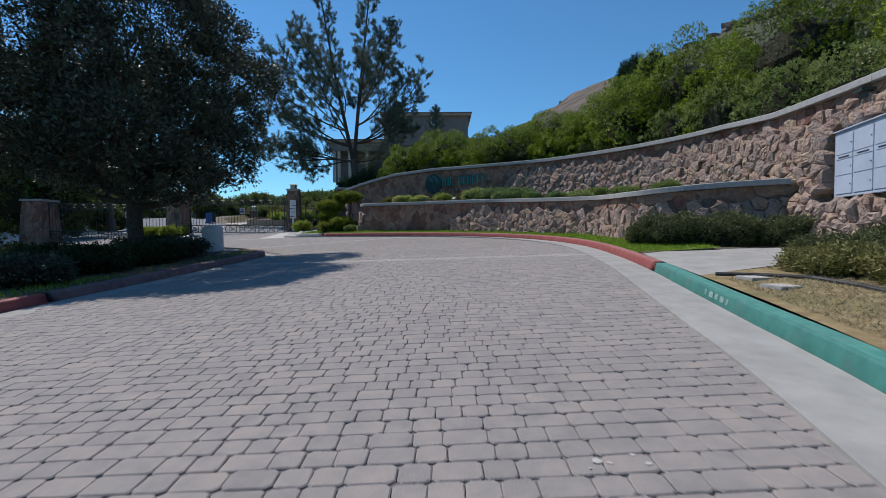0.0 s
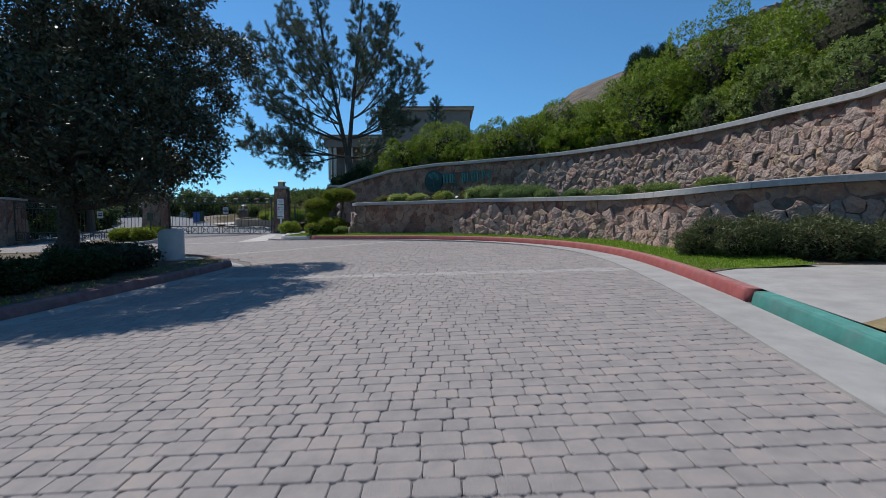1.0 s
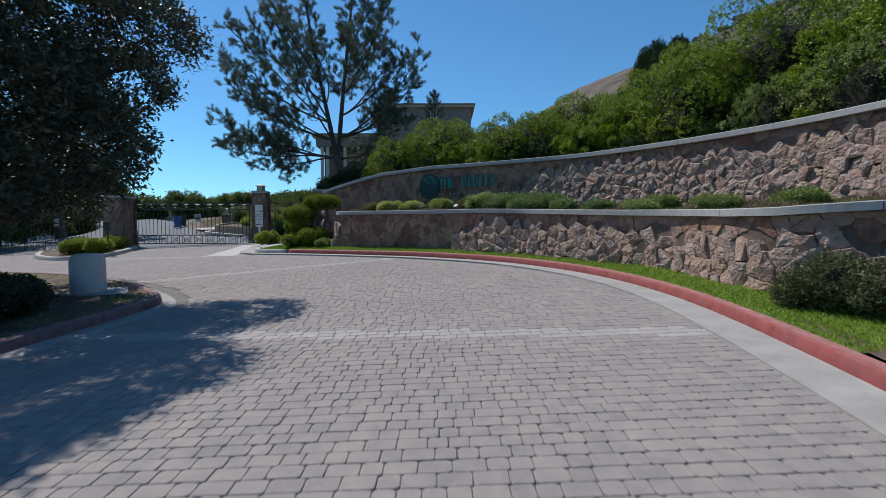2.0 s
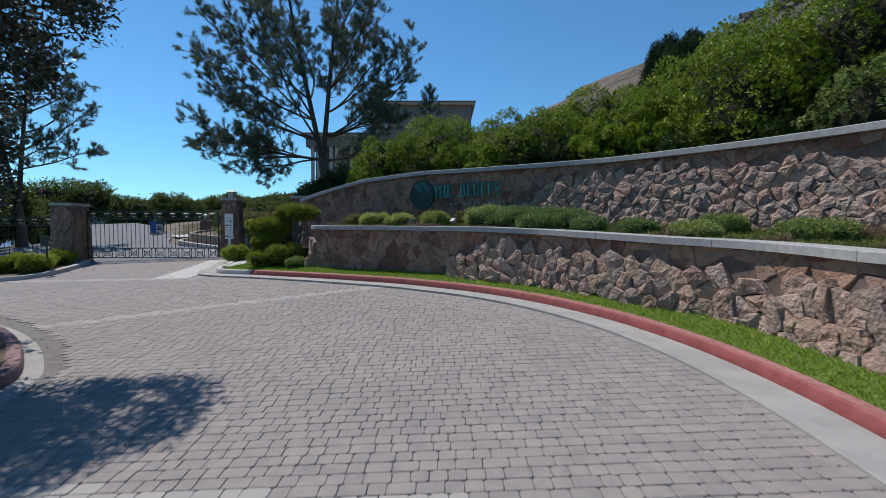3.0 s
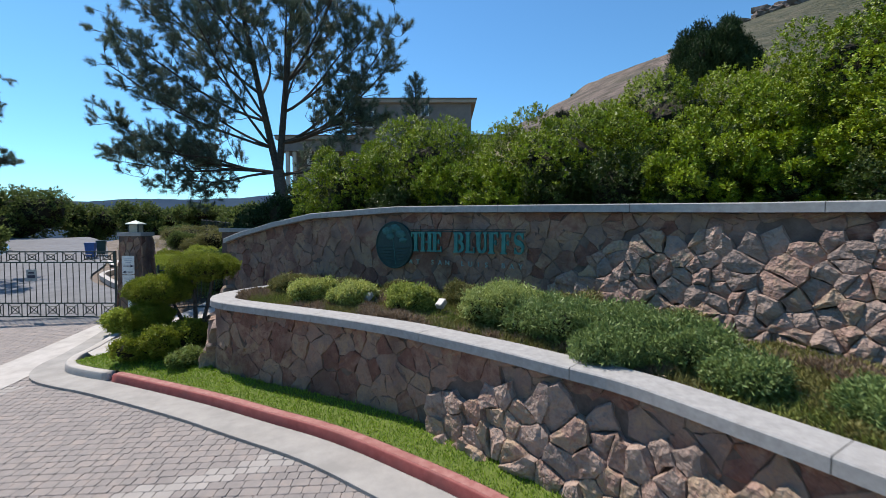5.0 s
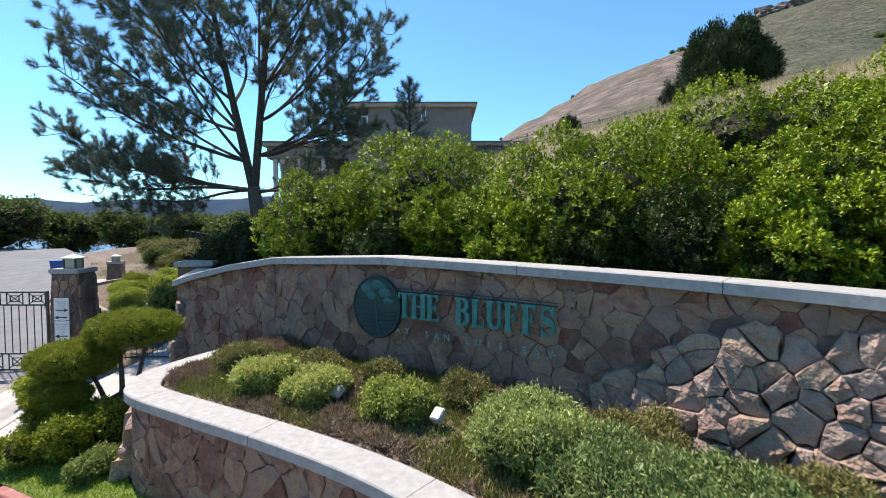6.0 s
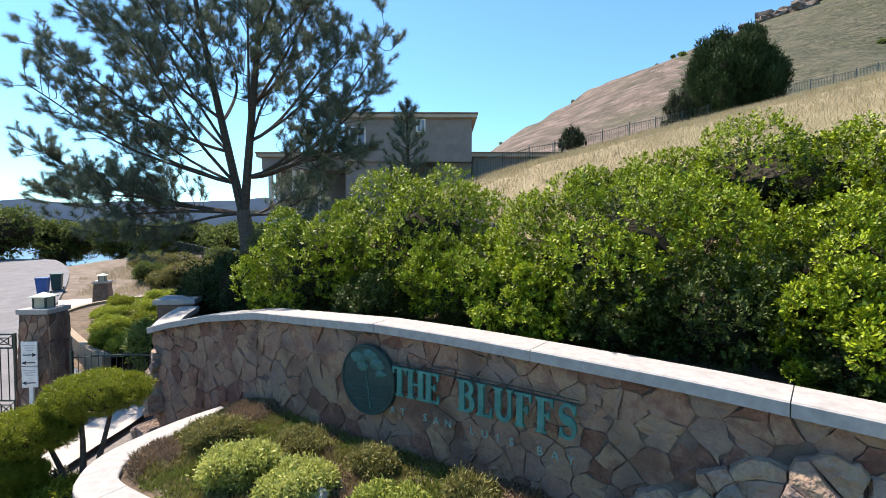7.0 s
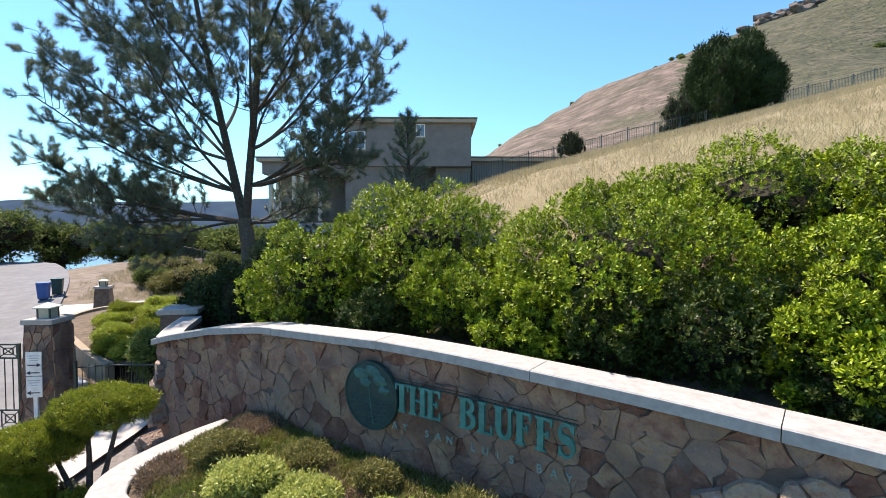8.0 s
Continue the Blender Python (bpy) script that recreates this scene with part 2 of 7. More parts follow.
def sweep(path, profile, base, mat, name, parent=None, smooth=False, a=None, b=None, closed_ends=True):
    """Sweeps a closed profile of (left offset, height over base(x, y)) along a path, from length a to b."""
    xy, tan, nor, q = path
    keep = [i for i in range(len(q)) if (a is None or q[i] >= a - 1e-6) and (b is None or q[i] <= b + 1e-6)]
    verts, faces, k = [], [], len(profile)
    for i in keep:
        z = base(xy[i][0], xy[i][1]) if callable(base) else base[i]
        for o, h in profile:
            verts.append((xy[i][0] + nor[i][0] * o, xy[i][1] + nor[i][1] * o, z + h))
    n = len(keep)
    for i in range(n - 1):
        for j in range(k):
            faces.append((i * k + j, i * k + (j + 1) % k, (i + 1) * k + (j + 1) % k, (i + 1) * k + j))
    if closed_ends:
        faces.append(tuple(range(k))[::-1])
        faces.append(tuple((n - 1) * k + j for j in range(k)))
    ob = mesh_object(name, verts, faces, mat, parent, smooth)
    bm = bmesh.new()
    bm.from_mesh(ob.data)
    bmesh.ops.recalc_face_normals(bm, faces=bm.faces)
    bm.to_mesh(ob.data)
    bm.free()
    return ob


def ruled(path_a, path_b, za, zb, mat, name, cols=8, parent=None, sag=0.0):
    """A sheet between two paths with equal numbers of samples."""
    (xa, *_), (xb, *_) = path_a, path_b
    n = len(xa)
    verts, faces = [], []
    for i in range(n):
        for j in range(cols + 1):
            f = j / cols
            x, y = xa[i] * (1 - f) + xb[i] * f
            z = za[i] * (1 - f) + zb[i] * f + sag * 4 * f * (1 - f) + 0.05 * noise.noise((x * 1.1, y * 1.1, 3.0)) * (0 < j < cols)
            verts.append((x, y, z))
    for i in range(n - 1):
        for j in range(cols):
            a = i * (cols + 1) + j
            faces.append((a, a + cols + 1, a + cols + 2, a + 1))
    return mesh_object(name, verts, faces, mat, parent, True)


# ---- plan ----
def road_z(x, y):
    """The drive climbs ahead and leans to the left."""
    yy = min(y, 62.0)
    xx = max(x, -40.0)
    return 0.505 + 0.038 * xx + 0.052 * (yy - 13.1) + 0.0007 * (max(yy, -4.0) - 13.1) ** 2


KERB = [(-3.6, -16), (-1.0, -9), (0.5, -4), (1.85, 0), (2.62, 2.7), (3.0, 4.5), (3.31, 6.0), (3.81, 8.5), (4.15, 11), (4.27, 13), (4.15, 14.6), (3.85, 15.9), (3.33, 17.22), (2.4, 18.74), (1.27, 20.02), (0.02, 21.06), (-1.08, 21.86), (-2.3, 22.55), (-3.8, 23.38), (-6.1, 24.5), (-7.2, 24.95), (-7.95, 25.35), (-8.32, 25.95), (-8.4, 26.7), (-8.75, 28.2), (-9.0, 29.0)]
LOW = [(8.4, 10.75), (7.35, 11.3), (6.35, 12.05), (5.68, 12.8), (5.42, 13.6), (5.38, 15.0), (5.14, 16.1), (4.33, 17.4), (3.37, 18.88), (2.65, 19.9), (1.92, 20.55), (0.5, 21.8), (-0.3, 22.42), (-1.44, 23.12), (-2.8, 23.85), (-3.95, 24.5), (-4.3, 24.95), (-4.42, 25.5), (-4.25, 26.15), (-3.95, 26.8), (-3.55, 27.4)]
UPPER = [(7.0, -14), (7.6, -6), (7.9, 0), (8.0, 5), (8.25, 8), (8.5, 10), (8.65, 12), (8.55, 14.3), (7.9, 16.6), (6.6, 19.2), (4.95, 21.6), (3.6, 22.9), (2.25, 23.95), (0.8, 25.0), (-0.75, 25.95), (-2.5, 27.1), (-4.2, 28.2), (-5.4, 28.85), (-6.05, 29.25)]
ISLAND = [(-9.5, -6), (-7.6, 0), (-6.75, 4), (-6.45, 7), (-6.2, 9.5), (-5.95, 12), (-5.7, 14.0), (-5.75, 14.9), (-6.3, 15.7), (-7.6, 17.0), (-9.4, 18.3), (-12.5, 20.0), (-18, 21.5), (-26, 22)]

kerb_path = smooth_path(KERB, 0.2)
low_path = smooth_path(LOW, 0.15)
upper_path = smooth_path(UPPER, 0.15)
island_path = smooth_path(ISLAND, 0.2)


def low_top(x, y):
    """Top of the low wall's capping."""
    return float(np.interp(y, [10.0, 11.5, 13.0, 14.0, 17.0, 19.0, 21.0, 25.0, 27.0], [2.38, 2.34, 2.26, 2.28, 2.40, 2.51, 2.62, 2.70, 2.72]))


def upper_top_s(q):
    """Top of the high wall's capping along its length; it drops in a curve at the far end."""
    y = np.interp(q, upper_path[3], upper_path[0][:, 1])
    z = np.interp(y, [-14, 0, 8, 12, 14, 18, 21.5, 23.5, 25.7, 27.3, 28.2, 28.8, 29.25], [3.4, 3.85, 4.11, 4.17, 4.34, 4.45, 4.56, 4.64, 4.71, 4.60, 4.37, 4.11, 3.89])
    return z


UPPER_Z = upper_top_s(upper_path[3])
# the foot of the hill goes on past the wall's end
FOOT = np.vstack([upper_path[0], [(-7.6, 33.0), (-9.6, 37.0), (-11.0, 43.0), (-12.0, 52.0), (-13.0, 70.0)]])
FOOT_STEP = np.concatenate([UPPER_Z - 0.35 - np.array([road_z(x, y) for x, y in upper_path[0]]), [0.9, 0.4, 0.2, 0.1, 0.1]])


def foot_distance(x, y):
    """Signed distance behind the hill's foot (right of it is positive) and the step there."""
    a, b = FOOT[:-1], FOOT[1:]
    d = b - a
    t = np.clip(((x - a[:, 0]) * d[:, 0] + (y - a[:, 1]) * d[:, 1]) / (d ** 2).sum(1), 0, 1)
    px, py = a[:, 0] + t * d[:, 0], a[:, 1] + t * d[:, 1]
    r = np.hypot(x - px, y - py)
    i = int(np.argmin(r))
    side = (x - px[i]) * d[i, 1] - (y - py[i]) * d[i, 0]
    step = FOOT_STEP[i] * (1 - t[i]) + FOOT_STEP[i + 1] * t[i]
    return (r[i] if side > 0 else -r[i]), step


RIDGE_X = [-200, -60, -30, 0, 18, 40, 77, 118, 170, 260]
RIDGE_Z = [-30, -8, 2, 15, 32, 45, 62, 79, 99, 120]


def ground_z(x, y):
    road = road_z(x, y)
    d, step = foot_distance(x, y)
    z = road - 0.10
    if d > 0.75:
        base = road + step
        near = base + 0.14 * (min(d, 3.4) - 0.75) + 0.62 * max(0.0, d - 3.4)
        slope = 8.3 + 0.25 * (min(x, 60) - 2.2) + (0.22 if y < 38 else 0.1) * (y - 38)
        far = max(base, slope)
        z = min(near, far) - 0.6 * math.exp(-abs(near - far))
        z = max(z, road - 0.1)
        z += 0.12 * noise.noise((x * 0.35, y * 0.35, 0.0)) * min(1.0, d / 3)
    if x < -30:
        z -= (-30 - x) * 0.12
    if y > 62:
        ridge = float(np.interp(x, RIDGE_X, RIDGE_Z)) + 2.2 * noise.noise((x * 0.05, y * 0.05, 5.0)) + 0.8 * noise.noise((x * 0.2, y * 0.2, 2.0))
        f = min(1.0, (y - 62) / 106.0)
        f = f * f * (3 - 2 * f) if f < 1 else 1.0
        z = z * (1 - f) + ridge * f
        if y > 175:
            z -= (y - 175) * 0.5
    return max(z, -62.0)


def axis_steps(lo, fine_lo, fine_hi, hi, fine, ratio=1.25):
    out = list(np.arange(fine_lo, fine_hi + 1e-6, fine))
    s, v = fine, fine_hi
    while v < hi:
        s *= ratio
        v += s
        out.append(v)
    s, v = fine, fine_lo
    while v > lo:
        s *= ratio
        v -= s
        out.insert(0, v)
    return out


GX = axis_steps(-1500, -22, 42, 1500, 0.5, 1.13)
GY = axis_steps(-600, -8, 62, 1500, 0.5, 1.13)
gv = [(x, y, ground_z(x, y)) for y in GY for x in GX]
gn = len(GX)
gf = [(j * gn + i, j * gn + i + 1, (j + 1) * gn + i + 1, (j + 1) * gn + i) for j in range(len(GY) - 1) for i in range(gn - 1)]
ground = mesh_object("ground", gv, gf, M_DRYSLOPE, None, True)
ground.data.materials.append(M_HILL)
ground.data.materials.append(M_SOIL)
ground.data.materials.append(M_HILL_GREEN)
ground.data.materials.append(M_DIRT)
for poly in ground.data.polygons:
    c = poly.center
    if c.y > 64 or c.x < -60 or c.x > 60:
        poly.material_index = 3 if c.x > 0.52 * (c.y - 18) + 14 * noise.noise((c.x * 0.03, c.y * 0.03, 6.0)) and c.y > 60 else 1
    else:
        fd = foot_distance(c.x, c.y)[0]
        if fd < 5.2 + 1.5 * noise.noise((c.x * 0.4, c.y * 0.4, 9.0)) and c.y < 36:
            poly.material_index = 2
        elif c.x < -7.5 and c.y > 29:
            poly.material_index = 4
tagged(ground, "dry grassy hillside ground with bare soil below the shrubs", "ground", kind="structure")

sea = mesh_object("water", [(-4500, -600, -55), (600, -600, -55), (600, 4500, -55), (-4500, 4500, -55)], [(0, 1, 2, 3)], material("sea", [(0.1, (0.05, 0.12, 0.20)), (0.9, (0.08, 0.17, 0.26))], 0.02, 0.25, 0.3, 0.2, spec=0.5), None)
tagged(sea, "blue bay water far below the road", "sea", kind="structure")

# hills across the bay, distance haze put into their blue-grey colour
hv, hf = [], []
for i in range(121):
    x = -3600 + i * 45
    h = 212 + 50 * noise.noise((x * 0.0011, 0.3, 0.0)) + 25 * noise.noise((x * 0.004, 1.3, 0.0)) + 6 * noise.noise((x * 0.02, 1.3, 0.0))
    hv += [(x, 2500, -60), (x, 2900, h * 0.65), (x, 3300, h)]
    if i:
        k = 3 * (i - 1)
        hf += [(k, k + 3, k + 4, k + 1), (k + 1, k + 4, k + 5, k + 2)]
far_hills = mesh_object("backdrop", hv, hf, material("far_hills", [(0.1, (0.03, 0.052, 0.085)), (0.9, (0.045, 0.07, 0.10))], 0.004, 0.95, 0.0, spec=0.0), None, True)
tagged(far_hills, "hills across the bay with blue-grey haze in their colour", "hills", kind="structure")


def shade_leaves(verts, quads, mat, name, parent):
    """Builds a mesh of many four-cornered leaves from arrays."""
    me = bpy.data.meshes.new(name)
    nv, nf = len(verts), len(quads)
    k = quads.shape[1]
    me.vertices.add(nv)
    me.vertices.foreach_set("co", verts.astype(np.float32).ravel())
    me.loops.add(nf * k)
    me.loops.foreach_set("vertex_index", quads.astype(np.int32).ravel())
    me.polygons.add(nf)
    me.polygons.foreach_set("loop_start", np.arange(0, nf * k, k, dtype=np.int32))
    me.materials.append(mat)
    me.update(calc_edges=True)
    ob = new(name, me)
    if parent is not None:
        ob.parent = parent
    return ob


def unit(a):
    return a / (np.linalg.norm(a, axis=-1, keepdims=True) + 1e-9)


def leaf_arrays(base, way, length, width, rng, droop=0.25):
    """Kite-shaped leaves: base points, directions, lengths and widths."""
    n = len(base)
    side = unit(np.cross(way, unit(rng.normal(size=(n, 3)))))
    nrm = unit(np.cross(way, side))
    mid = base + way * (length * 0.5)[:, None]
    tip = base + way * length[:, None] - nrm * (length * droop * rng.uniform(-1, 1, n))[:, None]
    v = np.stack([base, mid + side * (width * 0.5)[:, None], tip, mid - side * (width * 0.5)[:, None]], 1)
    return v.reshape(-1, 3), np.arange(4 * n).reshape(-1, 4)


def blob_points(blobs, n, rng, inner=0.25, below=0.35):
    """Points near the surfaces of overlapping ellipsoids, with their outward directions; fewer on the underside."""
    b = np.array(blobs, float)
    area = (b[:, 3] * b[:, 4] + b[:, 4] * b[:, 5] + b[:, 3] * b[:, 5])
    pick = rng.choice(len(b), n * 3, p=area / area.sum())
    d = unit(rng.normal(size=(n * 3, 3)))
    keep = (d[:, 2] > -0.1) | (rng.random(n * 3) < below)
    r = 1 - inner * rng.random(n * 3) ** 2
    bump = np.array([noise.noise((x * 2.3 + k, y * 2.3, z * 2.3)) for (x, y, z), k in zip(d, pick)])
    r = r * (1 + 0.22 * bump)
    p = b[pick, :3] + d * r[:, None] * b[pick, 3:6]
    out = unit(d / b[pick, 3:6])
    for q in b:
        e = (((p - q[:3]) / q[3:6]) ** 2).sum(1)
        keep &= e > 0.55
    p, out = p[keep][:n], out[keep][:n]
    return p, out


def foliage(name, blobs, clumps, per, leaf, mat, parent, seed, spread=0.12, width=0.42, up=0.35, inner=0.25, below=0.35, wild=0.7):
    """A crown of leafy shoots: each clump is a rosette of leaves that points outwards and up."""
    rng = np.random.default_rng(seed)
    c, out = blob_points(blobs, clumps, rng, inner, below)
    k = len(c)
    axis = unit(out + np.array([0, 0, up]) + 0.35 * rng.normal(size=(k, 3)))
    size = rng.uniform(0.65, 1.3, k)
    base = np.repeat(c, per, 0) + np.repeat(axis * (spread * size)[:, None], per, 0) * rng.uniform(-1.2, 1.2, (k * per, 1)) + rng.normal(size=(k * per, 3)) * spread * 0.45
    way = unit(np.repeat(axis, per, 0) * 0.6 + wild * rng.normal(size=(k * per, 3)))
    length = leaf * rng.uniform(0.6, 1.25, k * per)
    v, f = leaf_arrays(base, way, length, length * width, rng)
    return shade_leaves(v, f, mat, name, parent)


def core_mesh(name, blobs, mat, parent, shrink=0.72):
    """A rough near-black body well inside the leaves: blocks light and stands in for inner shade."""
    bm = bmesh.new()
    for x, y, z, rx, ry, rz in blobs:
        r = bmesh.ops.create_icosphere(bm, subdivisions=2, radius=1.0)
        for v in r["verts"]:
            s = shrink * (1 + 0.35 * noise.noise(v.co * 1.9 + Vector((x, y, z))))
            v.co = Vector((x + v.co.x * rx * s, y + v.co.y * ry * s, z + v.co.z * rz * s))
    return part(name, bm, mat, parent)


# near-black core colour: the shade deep between the leaves, painted in
M_CORE_SHADE = material("core_shade", [(0.1, (0.012, 0.012, 0.006)), (0.9, (0.035, 0.03, 0.016))], 12.0, 0.95, 0.8, 30, bump_dist=0.03)


def shrub(name, x, y, z, blobs, clumps, per, leaf, mat, seed, label, category="shrub", group="", core=0.7, **kw):
    """A shrub with its foot at x, y, z; blobs are relative to the foot."""
    e = empty(name, x, y, z)
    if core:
        core_mesh("shade_core", blobs, M_CORE_SHADE, e, core)
    foliage("foliage", blobs, clumps, per, leaf, mat, e, seed, **kw)
    return tagged(e, label, category, group)


def limb_points(start, end, bend, rng, n=6):
    a, b = Vector(start), Vector(end)
    side = Vector(rng.normal(size=3)) * float(bend)
    return [a.lerp(b, float(t)) + side * math.sin(math.pi * t) + Vector((0, 0, -bend * 0.4 * math.sin(math.pi * t))) for t in np.linspace(0, 1, n)]


def rosette_foliage(name, blobs, clumps, per, leaf, mat, parent, seed, width=0.45, up=0.8, inner=0.2, below=0.3, open_=0.75):
    """Whorls of broad leaves at the shoot tips: each leaf lies open towards its shoot's end."""
    rng = np.random.default_rng(seed)
    c, out = blob_points(blobs, clumps, rng, inner, below)
    k = len(c)
    axis = unit(out + np.array([0, 0, up]) + 0.4 * rng.normal(size=(k, 3)))
    size = rng.uniform(0.7, 1.25, k)
    ax = np.repeat(axis, per, 0)
    rad = rng.normal(size=(k * per, 3))
    rad = unit(rad - ax * (rad * ax).sum(1, keepdims=True))
    tier = rng.uniform(-0.9, 0.2, (k * per, 1))
    base = np.repeat(c, per, 0) + ax * tier * leaf * 1.3 + rad * leaf * 0.08
    way = unit(ax * (0.35 + 0.75 * (tier + 0.9)) + rad * open_ + 0.15 * rng.normal(size=(k * per, 3)))
    ln = leaf * np.repeat(size, per) * rng.uniform(0.7, 1.15, k * per)
    side = unit(np.cross(way, ax) + 0.2 * rng.normal(size=(k * per, 3)))
    mid = base + way * (ln * 0.62)[:, None]
    tip = base + way * ln[:, None] - ax * (ln * 0.12)[:, None]
    half = (ln * width * 0.5)[:, None]
    v = np.stack([base, mid + side * half, tip, mid - side * half], 1).reshape(-1, 3)
    return shade_leaves(v, np.arange(4 * k * per).reshape(-1, 4), mat, name, parent)


# ---- drive, kerbs, walls ----
def bed_sheet():
    """Sand bed under the pavers."""
    xs, ys = np.arange(-40, 9.01, 0.5), np.arange(-14, 30.51, 0.5)
    v = [(x, y, road_z(x, y) - 0.014) for y in ys for x in xs]
    n = len(xs)
    f = [(j * n + i, j * n + i + 1, (j + 1) * n + i + 1, (j + 1) * n + i) for j in range(len(ys) - 1) for i in range(n - 1)]
    return mesh_object("driveway", v, f, M_SAND, None, True)


driveway = tagged(bed_sheet(), "grey-brown concrete paver driveway in running rows", "driveway", kind="structure")

# gutter pan and kerb: (left offset, height); the roadway is to the left of the path
GUTTER = [(0.0, -0.10), (0.0, 0.0), (0.61, 0.004), (0.61, -0.10)]
KERB_SECTION = [(0.0, -0.1), (0.0, 0.02), (-0.025, 0.135), (-0.035, 0.15), (-0.055, 0.158), (-0.20, 0.158), (-0.215, 0.15), (-0.215, -0.1)]
kerb_len = kerb_path[3]
s_col = float(np.interp(8.15, kerb_path[0][:, 1], kerb_len))
s_red = float(kerb_len[np.argmin(np.hypot(kerb_path[0][:, 0] + 6.5, kerb_path[0][:, 1] - 24.3))])
kerb = empty("kerb", 4.0, 8.0, road_z(4, 8))
kerb.matrix_world = Matrix()
for name, a, b, mat, lab in (("kerb_section", None, s_col, M_GREEN, "worn green-painted kerb"), ("kerb_section", s_col + 0.01, s_red, M_RED, "faded red-painted kerb"), ("kerb_section", s_red + 0.01, None, M_CONC, "bare concrete kerb")):
    ob = sweep(kerb_path, KERB_SECTION, road_z, mat, name, kerb, True, a, b)
    ob["label"] = lab
M_RED_WORN = material("sun_bleached_red_paint", [(0.1, (0.27, 0.10, 0.09)), (0.9, (0.38, 0.19, 0.17))], 7.0, 0.8, 0.2, 120, stain=0.5, stain_scale=3.0, stain_col=(0.24, 0.09, 0.08))
M_GREEN_WORN = material("sun_bleached_green_paint", [(0.1, (0.05, 0.20, 0.17)), (0.9, (0.09, 0.28, 0.235))], 7.0, 0.8, 0.2, 120, stain=0.4, stain_scale=3.0, stain_col=(0.12, 0.19, 0.17))
KERB_TOP = [(-0.052, 0.150), (-0.056, 0.161), (-0.202, 0.161), (-0.208, 0.150)]
for a, b, mat, lab in ((None, s_col, M_GREEN_WORN, "sun-bleached green kerb top"), (s_col + 0.01, s_red, M_RED_WORN, "sun-bleached pinkish kerb top")):
    sweep(kerb_path, KERB_TOP, road_z, mat, "kerb_top", kerb, False, a, b)["label"] = lab
tagged(kerb, "concrete roadside kerb painted green and red", "kerb", kind="structure")
gutter = sweep(kerb_path, GUTTER, road_z, M_GUTTER, "gutter")
tagged(gutter, "pale concrete gutter strip beside the kerb", "gutter", kind="structure")

# dull maroon for the island kerb: worn paint with shadow mixed into the colour
M_SHADE_MAROON = material("worn_shaded_maroon_kerb", [(0.1, (0.16, 0.085, 0.085)), (0.9, (0.26, 0.16, 0.155))], 5.0, 0.8, 0.2, 120, stain=0.5, stain_scale=1.5, stain_col=(0.14, 0.12, 0.115))
island_kerb = empty("island_kerb", 0, 0, 0)
s_isl = float(np.interp(7.6, island_path[0][:, 1], island_path[3]))
for a, b, mat, lab in ((None, s_isl, M_RED, "faded red-painted kerb"), (s_isl + 0.01, None, M_SHADE_MAROON, "worn kerb with traces of red paint, dulled for shade")):
    sweep(island_path, [(-o, h) for o, h in KERB_SECTION], road_z, mat, "kerb_section", island_kerb, True, a, b)["label"] = lab
tagged(island_kerb, "worn red-painted kerb round the planted island", "kerb", kind="structure")
island_gutter = sweep(island_path, [(-o, h) for o, h in GUTTER], road_z, M_GUTTER, "island_gutter")
tagged(island_gutter, "pale concrete gutter along the island kerb", "gutter", kind="structure")


def wall_body(path, ztop, thick, batter, name):
    """Mortared backing with a slight batter on the face (left side of the path)."""
    xy, tan, nor, q = path
    verts, faces = [], []
    for i in range(len(q)):
        g = road_z(*xy[i]) - 0.15
        h = ztop[i] - g
        for o, z in ((batter * 0.5 * h / 2, g), (-batter * 0.5 * h / 2, ztop[i]), (-thick, ztop[i]), (-thick, g)):
            verts.append((xy[i][0] + nor[i][0] * o, xy[i][1] + nor[i][1] * o, z))
    n = len(q)
    for i in range(n - 1):
        for j in range(4):
            faces.append((i * 4 + j, i * 4 + (j + 1) % 4, (i + 1) * 4 + (j + 1) % 4, (i + 1) * 4 + j))
    faces += [(3, 2, 1, 0), tuple((n - 1) * 4 + j for j in range(4))]
    ob = mesh_object(name, verts, faces, M_MORTAR)
    bm = bmesh.new()
    bm.from_mesh(ob.data)
    bmesh.ops.recalc_face_normals(bm, faces=bm.faces)
    bm.to_mesh(ob.data)
    bm.free()
    return ob


LOW_Z = np.array([low_top(x, y) for x, y in low_path[0]])
CAP = 0.14
low_wall = tagged(wall_body(low_path, LOW_Z - CAP, 0.36, 0.05, "wall_low"), "low curved retaining wall of mortared brown stone", "wall", kind="structure")
high_wall = tagged(wall_body(upper_path, UPPER_Z - CAP, 0.42, 0.05, "wall_high"), "high curved retaining wall of stone carrying the sign", "wall", kind="structure")


def capping(path, ztop, parent, lengths, width_front, width_back):
    """Concrete coping cast in lengths with narrow joints between them."""
    prof = [(width_front, -CAP), (width_front, -0.015), (width_front - 0.015, 0.0), (-width_back + 0.015, 0.0), (-width_back, -0.015), (-width_back, -CAP)]
    xy, tan, nor, q = path
    run = int(round(lengths / (q[1] - q[0])))
    i = 0
    while i < len(q) - 1:
        j = min(len(q) - 1, i + run)
        if len(q) - 1 - j < run // 2:
            j = len(q) - 1
        pts = xy[i:j + 1].copy()
        pts[0] += tan[i] * 0.005
        pts[-1] -= tan[j] * 0.005
        sweep((pts, tan[i:j + 1], nor[i:j + 1], q[i:j + 1]), prof, ztop[i:j + 1], M_CAP, "coping", parent)
        i = j


capping(low_path, LOW_Z, low_wall, 2.4, 0.10, 0.40)
capping(upper_path, UPPER_Z, high_wall, 2.55, 0.12, 0.46)


